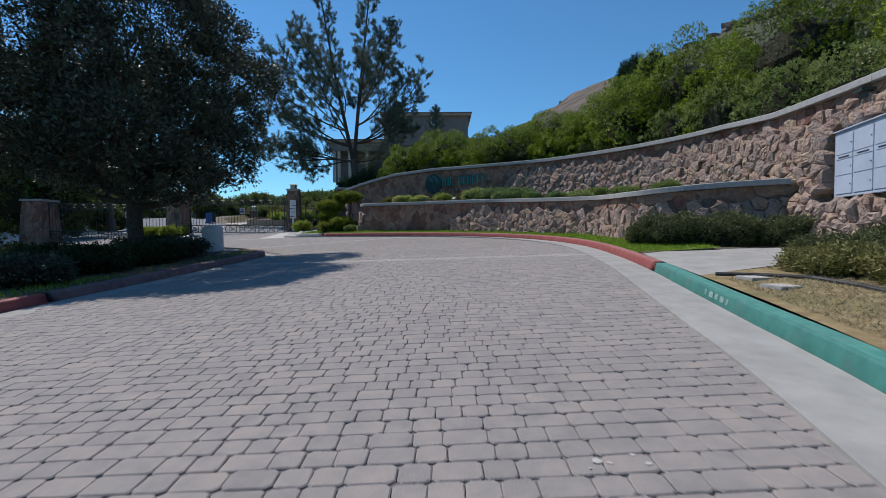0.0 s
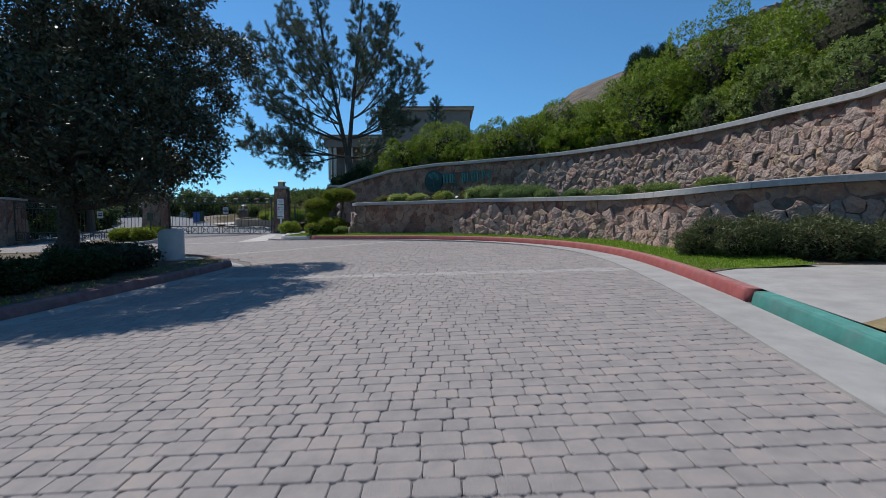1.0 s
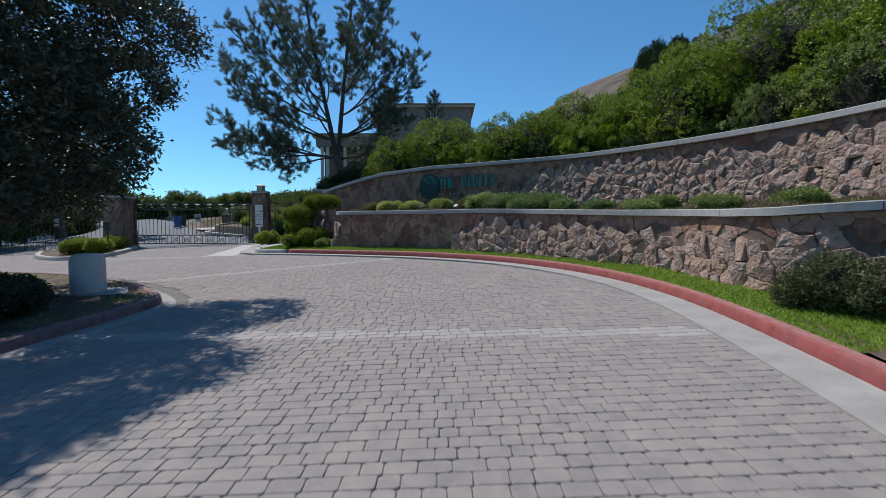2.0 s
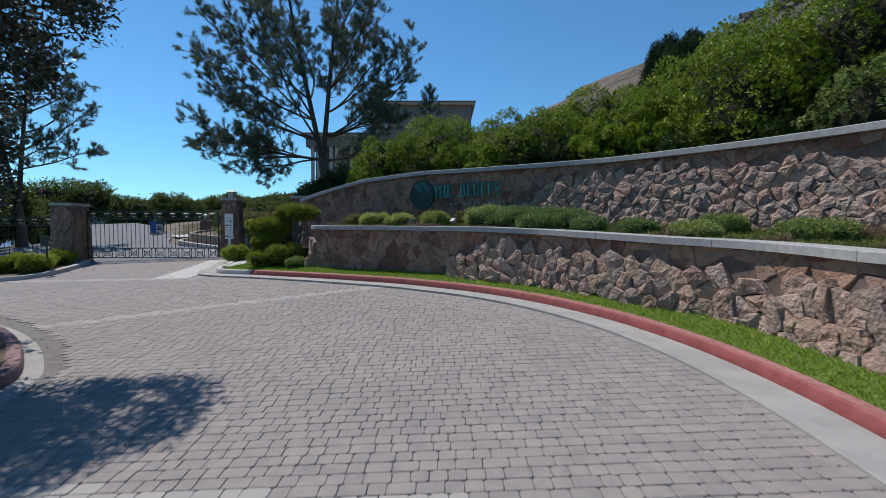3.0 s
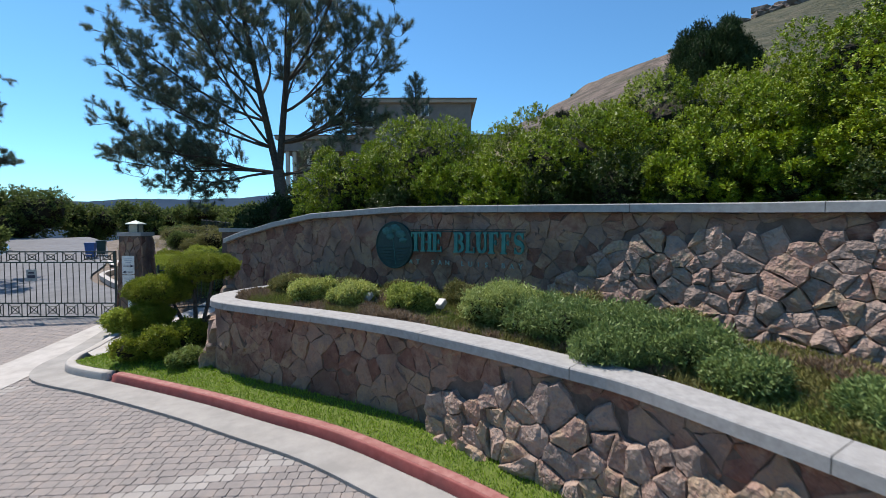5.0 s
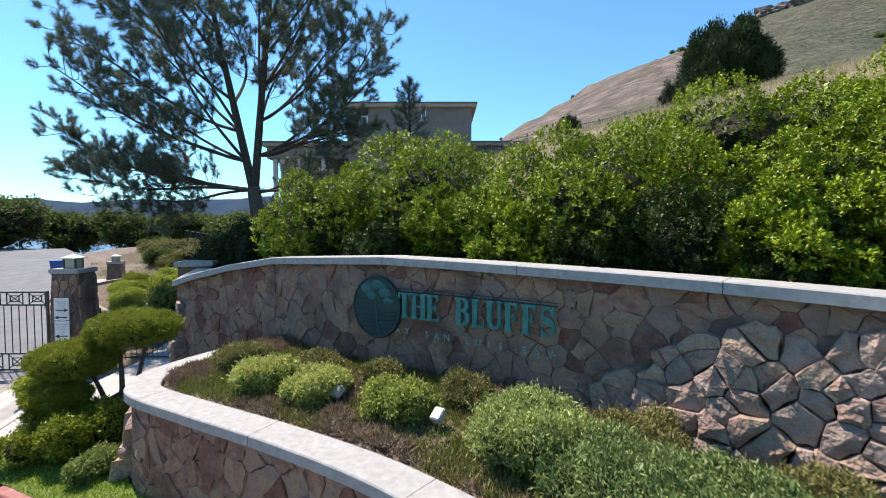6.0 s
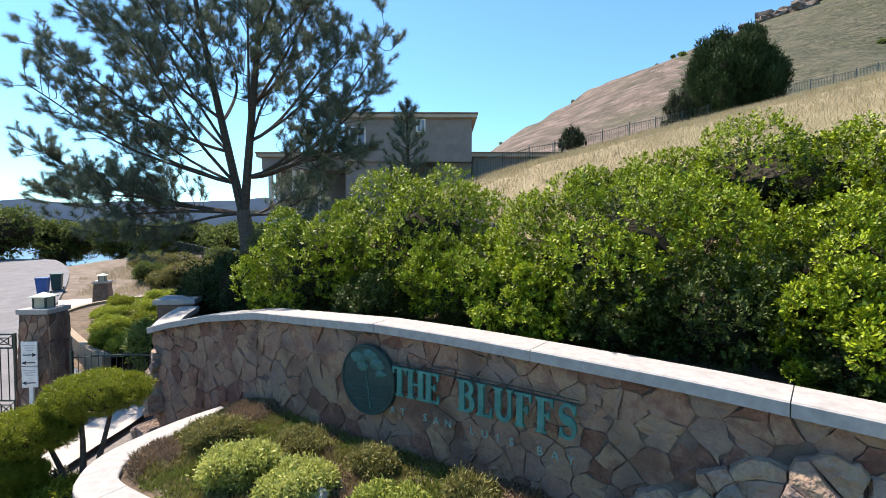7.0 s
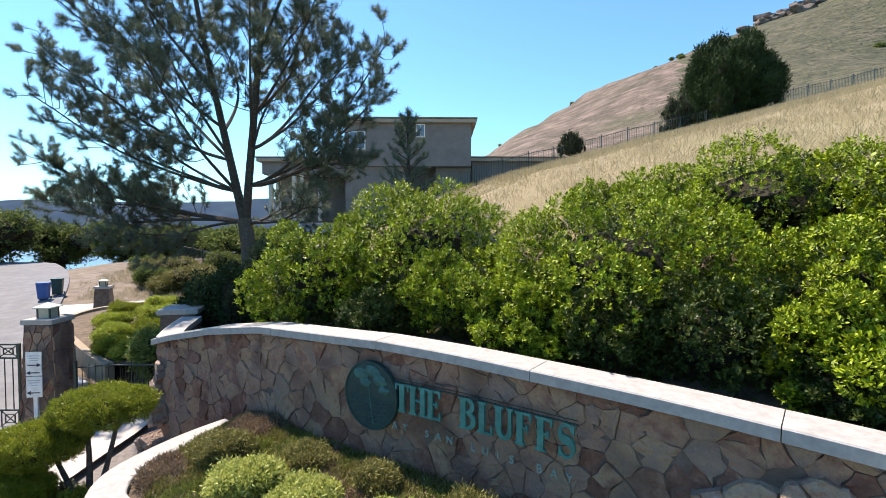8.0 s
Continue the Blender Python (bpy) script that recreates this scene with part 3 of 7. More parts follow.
# worn white stencil on the green kerb, no longer legible
for k, (ds, w) in enumerate(((0.0, 0.05), (0.14, 0.10), (0.30, 0.09), (0.46, 0.11), (0.64, 0.08))):
    q = float(np.interp(5.0 + ds, kerb_path[0][:, 1], kerb_len))
    i = int(np.argmin(abs(kerb_len - q)))
    p, n, t = kerb_path[0][i] + kerb_path[1][i] * (q - kerb_len[i]), kerb_path[2][i], kerb_path[1][i]
    v = []
    for a, h in ((-w / 2, 0.05), (w / 2, 0.05), (w / 2, 0.115), (-w / 2, 0.115)):
        o = 0.004 - 0.025 * (h - 0.02) / 0.115
        v.append((p[0] + t[0] * a + n[0] * o, p[1] + t[1] * a + n[1] * o, road_z(*p) + h + 0.002))
    ob = mesh_object("stencil_mark", v, [(0, 1, 2, 3)], M_STENCIL if k else material("stencil_paint", [(0.1, (0.06, 0.19, 0.165)), (0.9, (0.38, 0.45, 0.43))], 22.0, 0.8, 0.0), kerb)
    M_STENCIL = bpy.data.materials["stencil_paint"]


# ---- planting beds ----
def nearest(path, x, y):
    xy = path[0]
    i = int(np.argmin((xy[:, 0] - x) ** 2 + (xy[:, 1] - y) ** 2))
    return i, math.hypot(xy[i, 0] - x, xy[i, 1] - y)


def blades(points, height, width, lean, mat, name, parent, seed):
    """Upright grass blades or sprigs rooted at the points."""
    rng = np.random.default_rng(seed)
    p = np.array(points, float)
    n = len(p)
    way = unit(np.stack([lean * rng.normal(size=n), lean * rng.normal(size=n), np.ones(n)], 1))
    ln = height * rng.uniform(0.5, 1.3, n)
    v, f = leaf_arrays(p, way, ln, np.full(n, width), rng, 0.3)
    return shade_leaves(v, f, mat, name, parent)


M_LAWN_SOIL = material("turf_soil", [(0.1, (0.07, 0.11, 0.018)), (0.9, (0.13, 0.17, 0.035))], 12.0, 0.95, 0.5, 60)


def lawn_strip():
    """Turf between the kerb and the low wall, with its blades."""
    xy, tan, nor, q = kerb_path
    rows = []
    for i in range(len(q)):
        if xy[i, 1] < 9.9 or xy[i, 1] > 25.6:
            continue
        a = xy[i] - nor[i] * 0.21
        w = 1.7
        for k in range(40):
            c = a - nor[i] * (k * 0.04)
            j, d = nearest(low_path, *c)
            if d < 0.12:
                w = k * 0.04 + 0.05
                break
        if xy[i, 0] < -7:
            w = min(w, 0.9)
        rows.append((a, a - nor[i] * w))
    verts, faces, pts = [], [], []
    rng = np.random.default_rng(11)
    for i, (a, b) in enumerate(rows):
        for f in (0, 0.5, 1):
            c = a * (1 - f) + b * f
            verts.append((c[0], c[1], road_z(*c) + 0.145 + 0.05 * f))
        if i:
            k = 3 * (i - 1)
            faces += [(k, k + 1, k + 4, k + 3), (k + 1, k + 2, k + 5, k + 4)]
            a0, b0 = rows[i - 1]
            area = np.linalg.norm(b - a) * np.linalg.norm(a - a0)
            for _ in range(int(1500 * area)):
                f, g = rng.random(2)
                c = (a0 * (1 - f) + b0 * f) * (1 - g) + (a * (1 - f) + b * f) * g
                pts.append((c[0], c[1], road_z(*c) + 0.14 + 0.05 * f))
    base = mesh_object("lawn", verts, faces, M_LAWN_SOIL, None, True)
    tagged(base, "narrow strip of mown green lawn along the kerb", "lawn", kind="stuff")
    blades(pts, 0.06, 0.012, 0.55, M_LAWN, "grass_blades", base, 12)


lawn_strip()

# soil of the terrace between the two walls
n_bed = 90
q_low = np.linspace(0.0, low_path[3][-1], n_bed)
bed_a, bed_b, za, zb = [], [], [], []
for s in q_low:
    i = int(np.argmin(abs(low_path[3] - s)))
    a = low_path[0][i] - low_path[2][i] * 0.30
    j, d = nearest(upper_path, *a)
    bed_a.append(a)
    bed_b.append(upper_path[0][j])
    za.append(LOW_Z[i] - 0.10)
    zb.append(LOW_Z[i] + min(0.14, 0.05 * d))
terrace = ruled((np.array(bed_a),), (np.array(bed_b),), za, zb, M_SOIL, "planting_terrace", 10)
tagged(terrace, "soil of the planted terrace between the walls", "planter", kind="structure")
bed_a, bed_b = np.array(bed_a), np.array(bed_b)


def terrace_point(f, g):
    """A place on the terrace: f along it (from the mailbox end), g from the low wall (0) to the high wall (1)."""
    k = min(f * (n_bed - 1), n_bed - 1.001)
    i = int(k)
    r = k - i
    a, b = bed_a[i] * (1 - r) + bed_a[i + 1] * r, bed_b[i] * (1 - r) + bed_b[i + 1] * r
    c = a * (1 - g) + b * g
    return c[0], c[1], (za[i] * (1 - r) + za[i + 1] * r) * (1 - g) + (zb[i] * (1 - r) + zb[i + 1] * r) * g


def terrace_z(x, y):
    c = bed_a * 0.5 + bed_b * 0.5
    i = int(np.argmin((c[:, 0] - x) ** 2 + (c[:, 1] - y) ** 2))
    d = bed_b[i] - bed_a[i]
    g = min(1, max(0, float(((np.array((x, y)) - bed_a[i]) @ d) / (d @ d + 1e-6))))
    return za[i] * (1 - g) + zb[i] * g


rng = np.random.default_rng(5)
cover_olive, cover_brown, cover_green = [], [], []
for _ in range(185000):
    x, y, z = terrace_point(0.12 + 0.86 * rng.random(), 0.09 + 0.91 * rng.random() ** 0.9)
    h = noise.noise((x * 0.9, y * 0.9, 7.0)) + 0.45 * noise.noise((x * 3.1, y * 3.1, 1.0))
    z += 0.17 * max(0.0, h) - 0.03 + 0.03 * noise.noise((x * 7.0, y * 7.0, 2.0))
    h -= 0.3 * min(1.0, max(0.0, (x - 2.5) / 3.0))
    (cover_brown if h > 0.12 else cover_olive if h > -0.25 else cover_green).append((x, y, z))
for pts, mat, hh, lab, sd in ((cover_olive, M_LEAF_BROWN, 0.13, "olive-brown low heath-like ground cover on the terrace", 21), (cover_brown, leaf_material("mauve_brown_sprig", (0.15, 0.11, 0.07), (0.31, 0.23, 0.16), 0.7, 0.2, 0.2), 0.13, "faded mauve-brown sprigs of ground cover on the terrace", 22), (cover_green, leaf_material("dull_green_sprig", (0.11, 0.14, 0.03), (0.24, 0.27, 0.07), 0.65, 0.2, 0.2), 0.12, "dull green ground cover sprigs on the terrace", 23)):
    tagged(blades(pts, hh, 0.017, 0.9, mat, "ground_cover", None, sd), lab, "ground cover", kind="stuff")


def mound(r, h, rng, k=5):
    """Blobs of a low rounded shrub of radius r and height h."""
    out = [(0, 0, h * 0.4, r * 0.72, r * 0.72, h * 0.5)]
    for i in range(k):
        a = 2.4 * i + rng.uniform(-0.5, 0.5)
        d, s = r * rng.uniform(0.3, 0.75), rng.uniform(0.26, 0.5)
        out.append((d * math.cos(a), d * math.sin(a), h * rng.uniform(0.3, 0.62), r * s, r * s, h * rng.uniform(0.3, 0.5)))
    return out


rng = np.random.default_rng(8)
PALE = [(-2.2, 24.95, 0.52, 0.46), (-1.2, 24.45, 0.5, 0.42), (0.12, 23.75, 0.46, 0.46)]
for k, (x, y, r, h) in enumerate(PALE):
    shrub("pale_shrub", x, y, terrace_z(x, y) - 0.04, mound(r, h, rng, 10), 1500, 12, 0.062, M_LEAF_PALE if k < 2 else leaf_material("lime_leaf", (0.15, 0.20, 0.035), (0.40, 0.45, 0.11), 0.55, 0.35, 0.3), 30 + k, "rounded pale yellow-green shrub on the wall terrace", group="pale terrace shrubs", spread=0.06, width=0.38, up=0.9, inner=0.3)
M_LEAF_FRESH = leaf_material("fresh_rosemary_leaf", (0.08, 0.135, 0.04), (0.26, 0.345, 0.115), 0.5, 0.25, 0.3)
M_LEAF_SAGE = leaf_material("sage_leaf", (0.16, 0.215, 0.055), (0.43, 0.50, 0.17), 0.55, 0.3, 0.3)
GREEN = [(1.65, 22.7, 0.7, 0.62, M_LEAF_SAGE), (2.35, 21.85, 0.72, 0.56, M_LEAF_FRESH), (3.0, 21.25, 0.72, 0.56, M_LEAF_FRESH), (3.55, 20.75, 0.6, 0.5, M_LEAF_FRESH), (2.9, 20.75, 0.55, 0.42, M_LEAF_FRESH), (3.85, 19.9, 0.4, 0.34, M_LEAF_FRESH), (4.7, 19.1, 0.45, 0.26, M_LEAF_FRESH), (5.3, 17.8, 0.45, 0.26, M_LEAF_SAGE), (6.5, 16.2, 0.55, 0.32, M_LEAF_ROSEMARY), (7.0, 14.4, 0.5, 0.32, M_LEAF_ROSEMARY), (6.2, 18.2, 0.45, 0.34, M_LEAF_ROSEMARY)]
for k, (x, y, r, h, mat) in enumerate(GREEN):
    shrub("rosemary_shrub", x, y, terrace_z(x, y) - 0.04, mound(r, h, rng, 13), 1900, 13, 0.065, mat, 40 + k, "bushy grey-green rosemary shrub on the wall terrace" if mat != M_LEAF_FRESH else "bushy deep green rosemary shrub on the wall terrace", group="rosemary on the terrace", spread=0.07, width=0.26, up=1.2, inner=0.3)
for k, (x, y, r, h) in enumerate([(-3.0, 25.9, 0.5, 0.40), (-0.3, 25.0, 0.35, 0.32), (1.0, 24.1, 0.4, 0.4), (2.9, 22.6, 0.5, 0.42), (4.0, 21.6, 0.4, 0.35), (-1.5, 25.6, 0.4, 0.3)]):
    shrub("heather_shrub", x, y, terrace_z(x, y) - 0.04, mound(r, h, rng, 5), 700, 16, 0.07, M_LEAF_BROWN, 60 + k, "low olive-brown heather shrub against the sign wall", group="heathers on the terrace", spread=0.06, width=0.2, up=1.0, inner=0.3)


def spotlight(x, y, z, turn):
    """A small bullet floodlight on a stake, aimed at the sign."""
    e = empty("garden_spotlight", x, y, z, turn)
    bm = bmesh.new()
    add_tube(bm, [(0, 0, -0.08), (0, 0, 0.13)], 0.014, 8)
    part("stake", bm, M_IRON, e)
    bm = bmesh.new()
    add_box(bm, -0.075, 0.075, -0.09, 0.09, -0.055, 0.055, 0.012, pose(0, 0.02, 0.19, 35, 0, 0))
    head = part("lamp_head", bm, M_LAMPGREY, e, "weathered grey square lamp head")
    bm = bmesh.new()
    add_box(bm, -0.06, 0.06, 0.091, 0.096, -0.042, 0.042, 0.0, pose(0, 0.02, 0.19, 35, 0, 0))
    part("lens", bm, M_GLASSY, head)
    return tagged(e, "small grey floodlight on a stake among the ground cover", "spotlight", "sign spotlights")


M_WHITEPAINT = material("white_paint", [(0.1, (0.62, 0.62, 0.60)), (0.9, (0.78, 0.78, 0.76))], 9.0, 0.5, 0.05, 100)
M_LAMPGREY = material("weathered_lamp_grey", [(0.1, (0.26, 0.27, 0.27)), (0.9, (0.42, 0.42, 0.41))], 14.0, 0.5, 0.1, 90)
M_GLASSY = material("dark_glass", [(0.1, (0.05, 0.06, 0.07)), (0.9, (0.08, 0.09, 0.10))], 5.0, 0.08, 0.0, spec=0.6)
for x, y, t in ((-0.87, 24.2, -35), (0.6, 23.35, -35), (4.12, 20.4, -50)):
    spotlight(x, y, terrace_z(x, y), t)


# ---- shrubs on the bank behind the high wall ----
# darker hedge leaf: shade inside and under the shrubs is put into the colour
M_LEAF_SHADE = leaf_material("shade_coloured_leaf", (0.02, 0.04, 0.008), (0.07, 0.11, 0.018), 0.5, 0.2, 0.3)


def bank_shrub(x, y, r, top, seed, mat=None, clumps=1500, leaf=0.066, lab="dense glossy green evergreen shrub on the bank above the wall", lobes=22):
    """A lobed evergreen: rounded leafy lobes with deep gaps between them, from the ground to the uneven top."""
    z = ground_z(x, y)
    h = max(1.1, top - z)
    g = np.random.default_rng(seed)
    body = (0, 0, h * 0.40, r * 0.70, r * 0.70, h * 0.42)
    blobs = []
    for i in range(lobes):
        a = 2.4 * i + g.uniform(-0.5, 0.5)
        zz = 0.34 + 0.66 * (i + 0.5) / lobes
        out = r * math.sqrt(max(0.03, 1 - (max(0, zz - 0.5) / 0.54) ** 2)) * g.uniform(0.62, 0.98)
        s = r * g.uniform(0.19, 0.33)
        blobs.append((out * math.cos(a), out * math.sin(a), h * 0.9 * zz * g.uniform(0.92, 1.06), s, s, s * g.uniform(0.95, 1.4)))
    for i in range(4):
        a = 1.57 * i + g.uniform(-0.7, 0.7)
        blobs.append((r * 0.72 * math.cos(a), r * 0.72 * math.sin(a), h * g.uniform(0.12, 0.25), r * 0.2, r * 0.2, r * 0.26))
    top_now = max(b[2] + b[5] for b in blobs)
    blobs = [(b[0], b[1], b[2] * h / top_now, b[3], b[4], b[5] * h / top_now) for b in blobs]
    e = empty("bank_shrub", x, y, z - 0.1)
    core_mesh("shade_core", [body], M_CORE_SHADE, e, 0.68)
    rosette_foliage("foliage", blobs, clumps, 12, leaf, mat or M_LEAF_HEDGE, e, seed, up=1.0, inner=0.28, below=0.25)
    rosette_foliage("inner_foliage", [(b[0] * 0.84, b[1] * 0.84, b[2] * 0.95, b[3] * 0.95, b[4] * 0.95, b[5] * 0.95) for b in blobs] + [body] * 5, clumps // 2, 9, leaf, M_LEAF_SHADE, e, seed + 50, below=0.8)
    return tagged(e, lab, "shrub", "bank shrubs")


BANK = [(-2.1, 28.9, 1.5, 6.9), (-3.4, 30.4, 1.0, 5.7), (0.2, 29.3, 2.2, 7.75), (1.25, 27.2, 1.3, 6.25), (3.6, 26.6, 2.2, 7.35), (2.05, 25.9, 0.9, 5.75), (7.2, 27.6, 2.9, 8.3), (6.2, 24.5, 1.6, 6.8), (5.3, 23.6, 0.9, 5.95), (6.6, 22.9, 0.8, 6.0), (7.4, 24.6, 1.5, 7.4), (9.6, 24.4, 2.4, 9.3), (8.5, 21.1, 1.9, 8.1), (10.9, 20.4, 2.7, 10.0), (12.3, 15.8, 2.8, 10.2), (13.4, 11.0, 2.6, 9.0), (5.3, 30.0, 1.6, 7.4), (10.4, 17.2, 1.6, 7.2), (9.2, 22.8, 1.5, 7.2), (11.9, 23.2, 1.7, 8.6)]
for k, (x, y, r, top) in enumerate(BANK):
    bank_shrub(x, y, r, top, 100 + k, clumps=int(1100 + 1400 * r))
for k, (x, y, r, top) in enumerate([(9.7, 16.0, 1.2, 6.5), (9.2, 18.3, 1.1, 6.3), (10.1, 13.6, 1.2, 6.3), (10.3, 11.6, 1.2, 6.0), (10.6, 9.6, 1.2, 5.4), (7.5, 22.8, 0.9, 5.6), (9.8, 6.8, 1.2, 5.2)]):
    bank_shrub(x, y, r, top, 130 + k, M_LEAF_ROSEMARY, 1000, 0.06, "low grey-green shrub on the bank behind the wall", 22)
# growth below the tall shrubs, its shade put into the leaf colour
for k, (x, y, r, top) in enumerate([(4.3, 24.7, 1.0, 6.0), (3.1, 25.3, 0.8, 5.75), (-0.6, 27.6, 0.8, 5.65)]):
    bank_shrub(x, y, r, top, 170 + k, M_LEAF_SHADE, 1200, 0.066, "leafy shrub coloured dark for the shade of its neighbours")
# low growth here and there close behind the coping, shade in its leaf colour
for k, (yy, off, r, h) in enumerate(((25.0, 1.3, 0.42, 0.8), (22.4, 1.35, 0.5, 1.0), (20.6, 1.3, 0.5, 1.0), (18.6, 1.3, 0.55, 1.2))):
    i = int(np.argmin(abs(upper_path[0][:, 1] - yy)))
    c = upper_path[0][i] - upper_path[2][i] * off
    bank_shrub(c[0], c[1], r, ground_z(*c) + h, 150 + k, M_LEAF_SHADE, 500, 0.06, "low leafy shrub coloured dark for shade close behind the coping", 16)

# tall dry grass on the open slope above the shrubs
rng = np.random.default_rng(77)
pts = []
while len(pts) < 160000:
    x, y = rng.uniform(0.5, 40), rng.uniform(29, 58)
    if y < 34 + 0.1 * x and foot_distance(x, y)[0] < 5.5:
        continue
    if rng.random() > 1.25 - (y - 30) / 40:
        continue
    if noise.noise((x * 0.5, y * 0.5, 4.0)) < -0.35:
        continue
    pts.append((x, y, ground_z(x, y) - 0.02))
tagged(blades(pts, 0.38, 0.0075, 0.55, M_DRYGRASS, "dry_grass", None, 78), "tall straw-coloured dry grass on the slope", "grass", kind="stuff")


# ---- trees ----
def needle_brushes(tips, needle, per, g, parent):
    """Bottle-brush tufts: needles all round the last stretch of each twig."""
    c = np.repeat(np.array([t[0] for t in tips]), per, 0)
    ax = np.repeat(unit(np.array([t[1] for t in tips])), per, 0)
    size = np.repeat(g.uniform(0.75, 1.25, len(tips)), per)
    n = len(c)
    rad = g.normal(size=(n, 3))
    rad = unit(rad - ax * (rad * ax).sum(1, keepdims=True))
    s = g.random(n)
    b = c - ax * (0.27 * size * s)[:, None]
    w = unit(ax * (0.3 + 0.9 * (1 - s[:, None])) + rad * 0.9 + 0.15 * g.normal(size=(n, 3)))
    ln = needle * size * g.uniform(0.7, 1.15, n)
    side = unit(np.cross(w, g.normal(size=(n, 3)))) * 0.0056
    v = np.stack([b - side, b + side, b + w * ln[:, None]], 1).reshape(-1, 3)
    return shade_leaves(v, np.arange(3 * n).reshape(-1, 3), M_NEEDLE, "needle_foliage", parent)


def along(path, t):
    f = min(t, 0.999) * (len(path) - 1)
    i = int(f)
    return path[i].lerp(path[i + 1], f - i), (path[i + 1] - path[i]).normalized()


def pine(x, y, foot, seed, lab, branches):
    """An open-crowned pine: two stems from a low fork, long limbs that sweep up, side shoots and brushes of needles."""
    g = np.random.default_rng(seed)
    z0 = ground_z(x, y) - 0.1
    f0 = foot - z0
    e = empty("pine_tree", x, y, z0)
    bm = bmesh.new()
    add_tube(bm, [(0.1, 0, 0), (0.05, 0, f0 * 0.5), (0, 0, f0), (-0.15, 0, f0 + 1.0)], [0.40, 0.33, 0.29, 0.26], 10)
    part("trunk", bm, M_BARK_GREY, e)

    def curve(x0, z, az, reach, rise, power, n=11):
        a = radians(az)
        side = Vector((-math.sin(a), math.cos(a), 0)) * g.normal() * 0.08 * reach
        wob = g.uniform(0, 6)
        return [Vector((x0 + math.cos(a) * reach * t, math.sin(a) * reach * t, f0 + z + rise * t ** power)) + side * math.sin(3.1 * t) + Vector((0, 0, 0.2 * math.sin(wob + 7 * t) * t)) for t in np.linspace(0, 1, n)]

    left, right = curve(-0.15, 0.9, 188, 2.4, 12.6, 1.05), curve(-0.1, 0.8, 12, 1.3, 13.2, 0.95)
    stems = [left, right]
    limbs = []
    # (stem, height, heading, reach, rise, sweep)
    for s, z, az, reach, rise, power in branches:
        p = min(stems[s], key=lambda q: abs(q.z - f0 - z))
        limbs.append(curve(p.x, p.z - f0, az, reach, rise, power))
    bm = bmesh.new()
    for path in stems:
        add_tube(bm, path, [0.155 * (1 - 0.88 * t) + 0.018 for t in np.linspace(0, 1, 11)], 8)
    for path in limbs:
        add_tube(bm, path, [0.058 * (1 - 0.82 * t) + 0.010 for t in np.linspace(0, 1, 11)], 6)
    tagged(part("limb_work", bm, M_BARK, e), kind="stuff")
    bm = bmesh.new()
    tips = []
    for path in stems + limbs:
        size = (path[-1] - path[0]).length
        count = int(size * 3.7)
        for k in range(count):
            t = 0.30 + 0.69 * ((k + g.random()) / count) ** 0.85
            p, d = along(path, t)
            ln = (2.1 - 1.1 * t) * g.uniform(0.45, 1.1)
            out = Vector(unit(g.normal(size=3)))
            out = (out - d * out.dot(d)).normalized()
            end = p + (d * 0.75 + out * 0.85 + Vector((0, 0, 0.28))).normalized() * ln
            twig = limb_points(p, end, 0.17 * ln, g, 5)
            add_tube(bm, twig, [0.016, 0.014, 0.012, 0.010, 0.008], 4, False)
            tips.append((twig[-1] + Vector((0, 0, 0.05)), (twig[-1] - twig[-2]).normalized() + Vector((0, 0, 0.5))))
            for j in range(int(g.integers(3, 7))):
                q, dq = along(twig, g.uniform(0.35, 0.95))
                w = (dq * 0.7 + Vector(unit(g.normal(size=3))) * 0.75 + Vector((0, 0, 0.45))).normalized()
                b = q + w * g.uniform(0.3, 0.6)
                add_tube(bm, [q, b], [0.008, 0.006], 3, False)
                tips.append((b, w))
        tips.append((path[-1], path[-1] - path[-2]))
    tagged(part("twig_work", bm, M_BARK, e), kind="stuff")
    needle_brushes(tips, 0.235, 115, g, e)
    return tagged(e, lab, "tree")


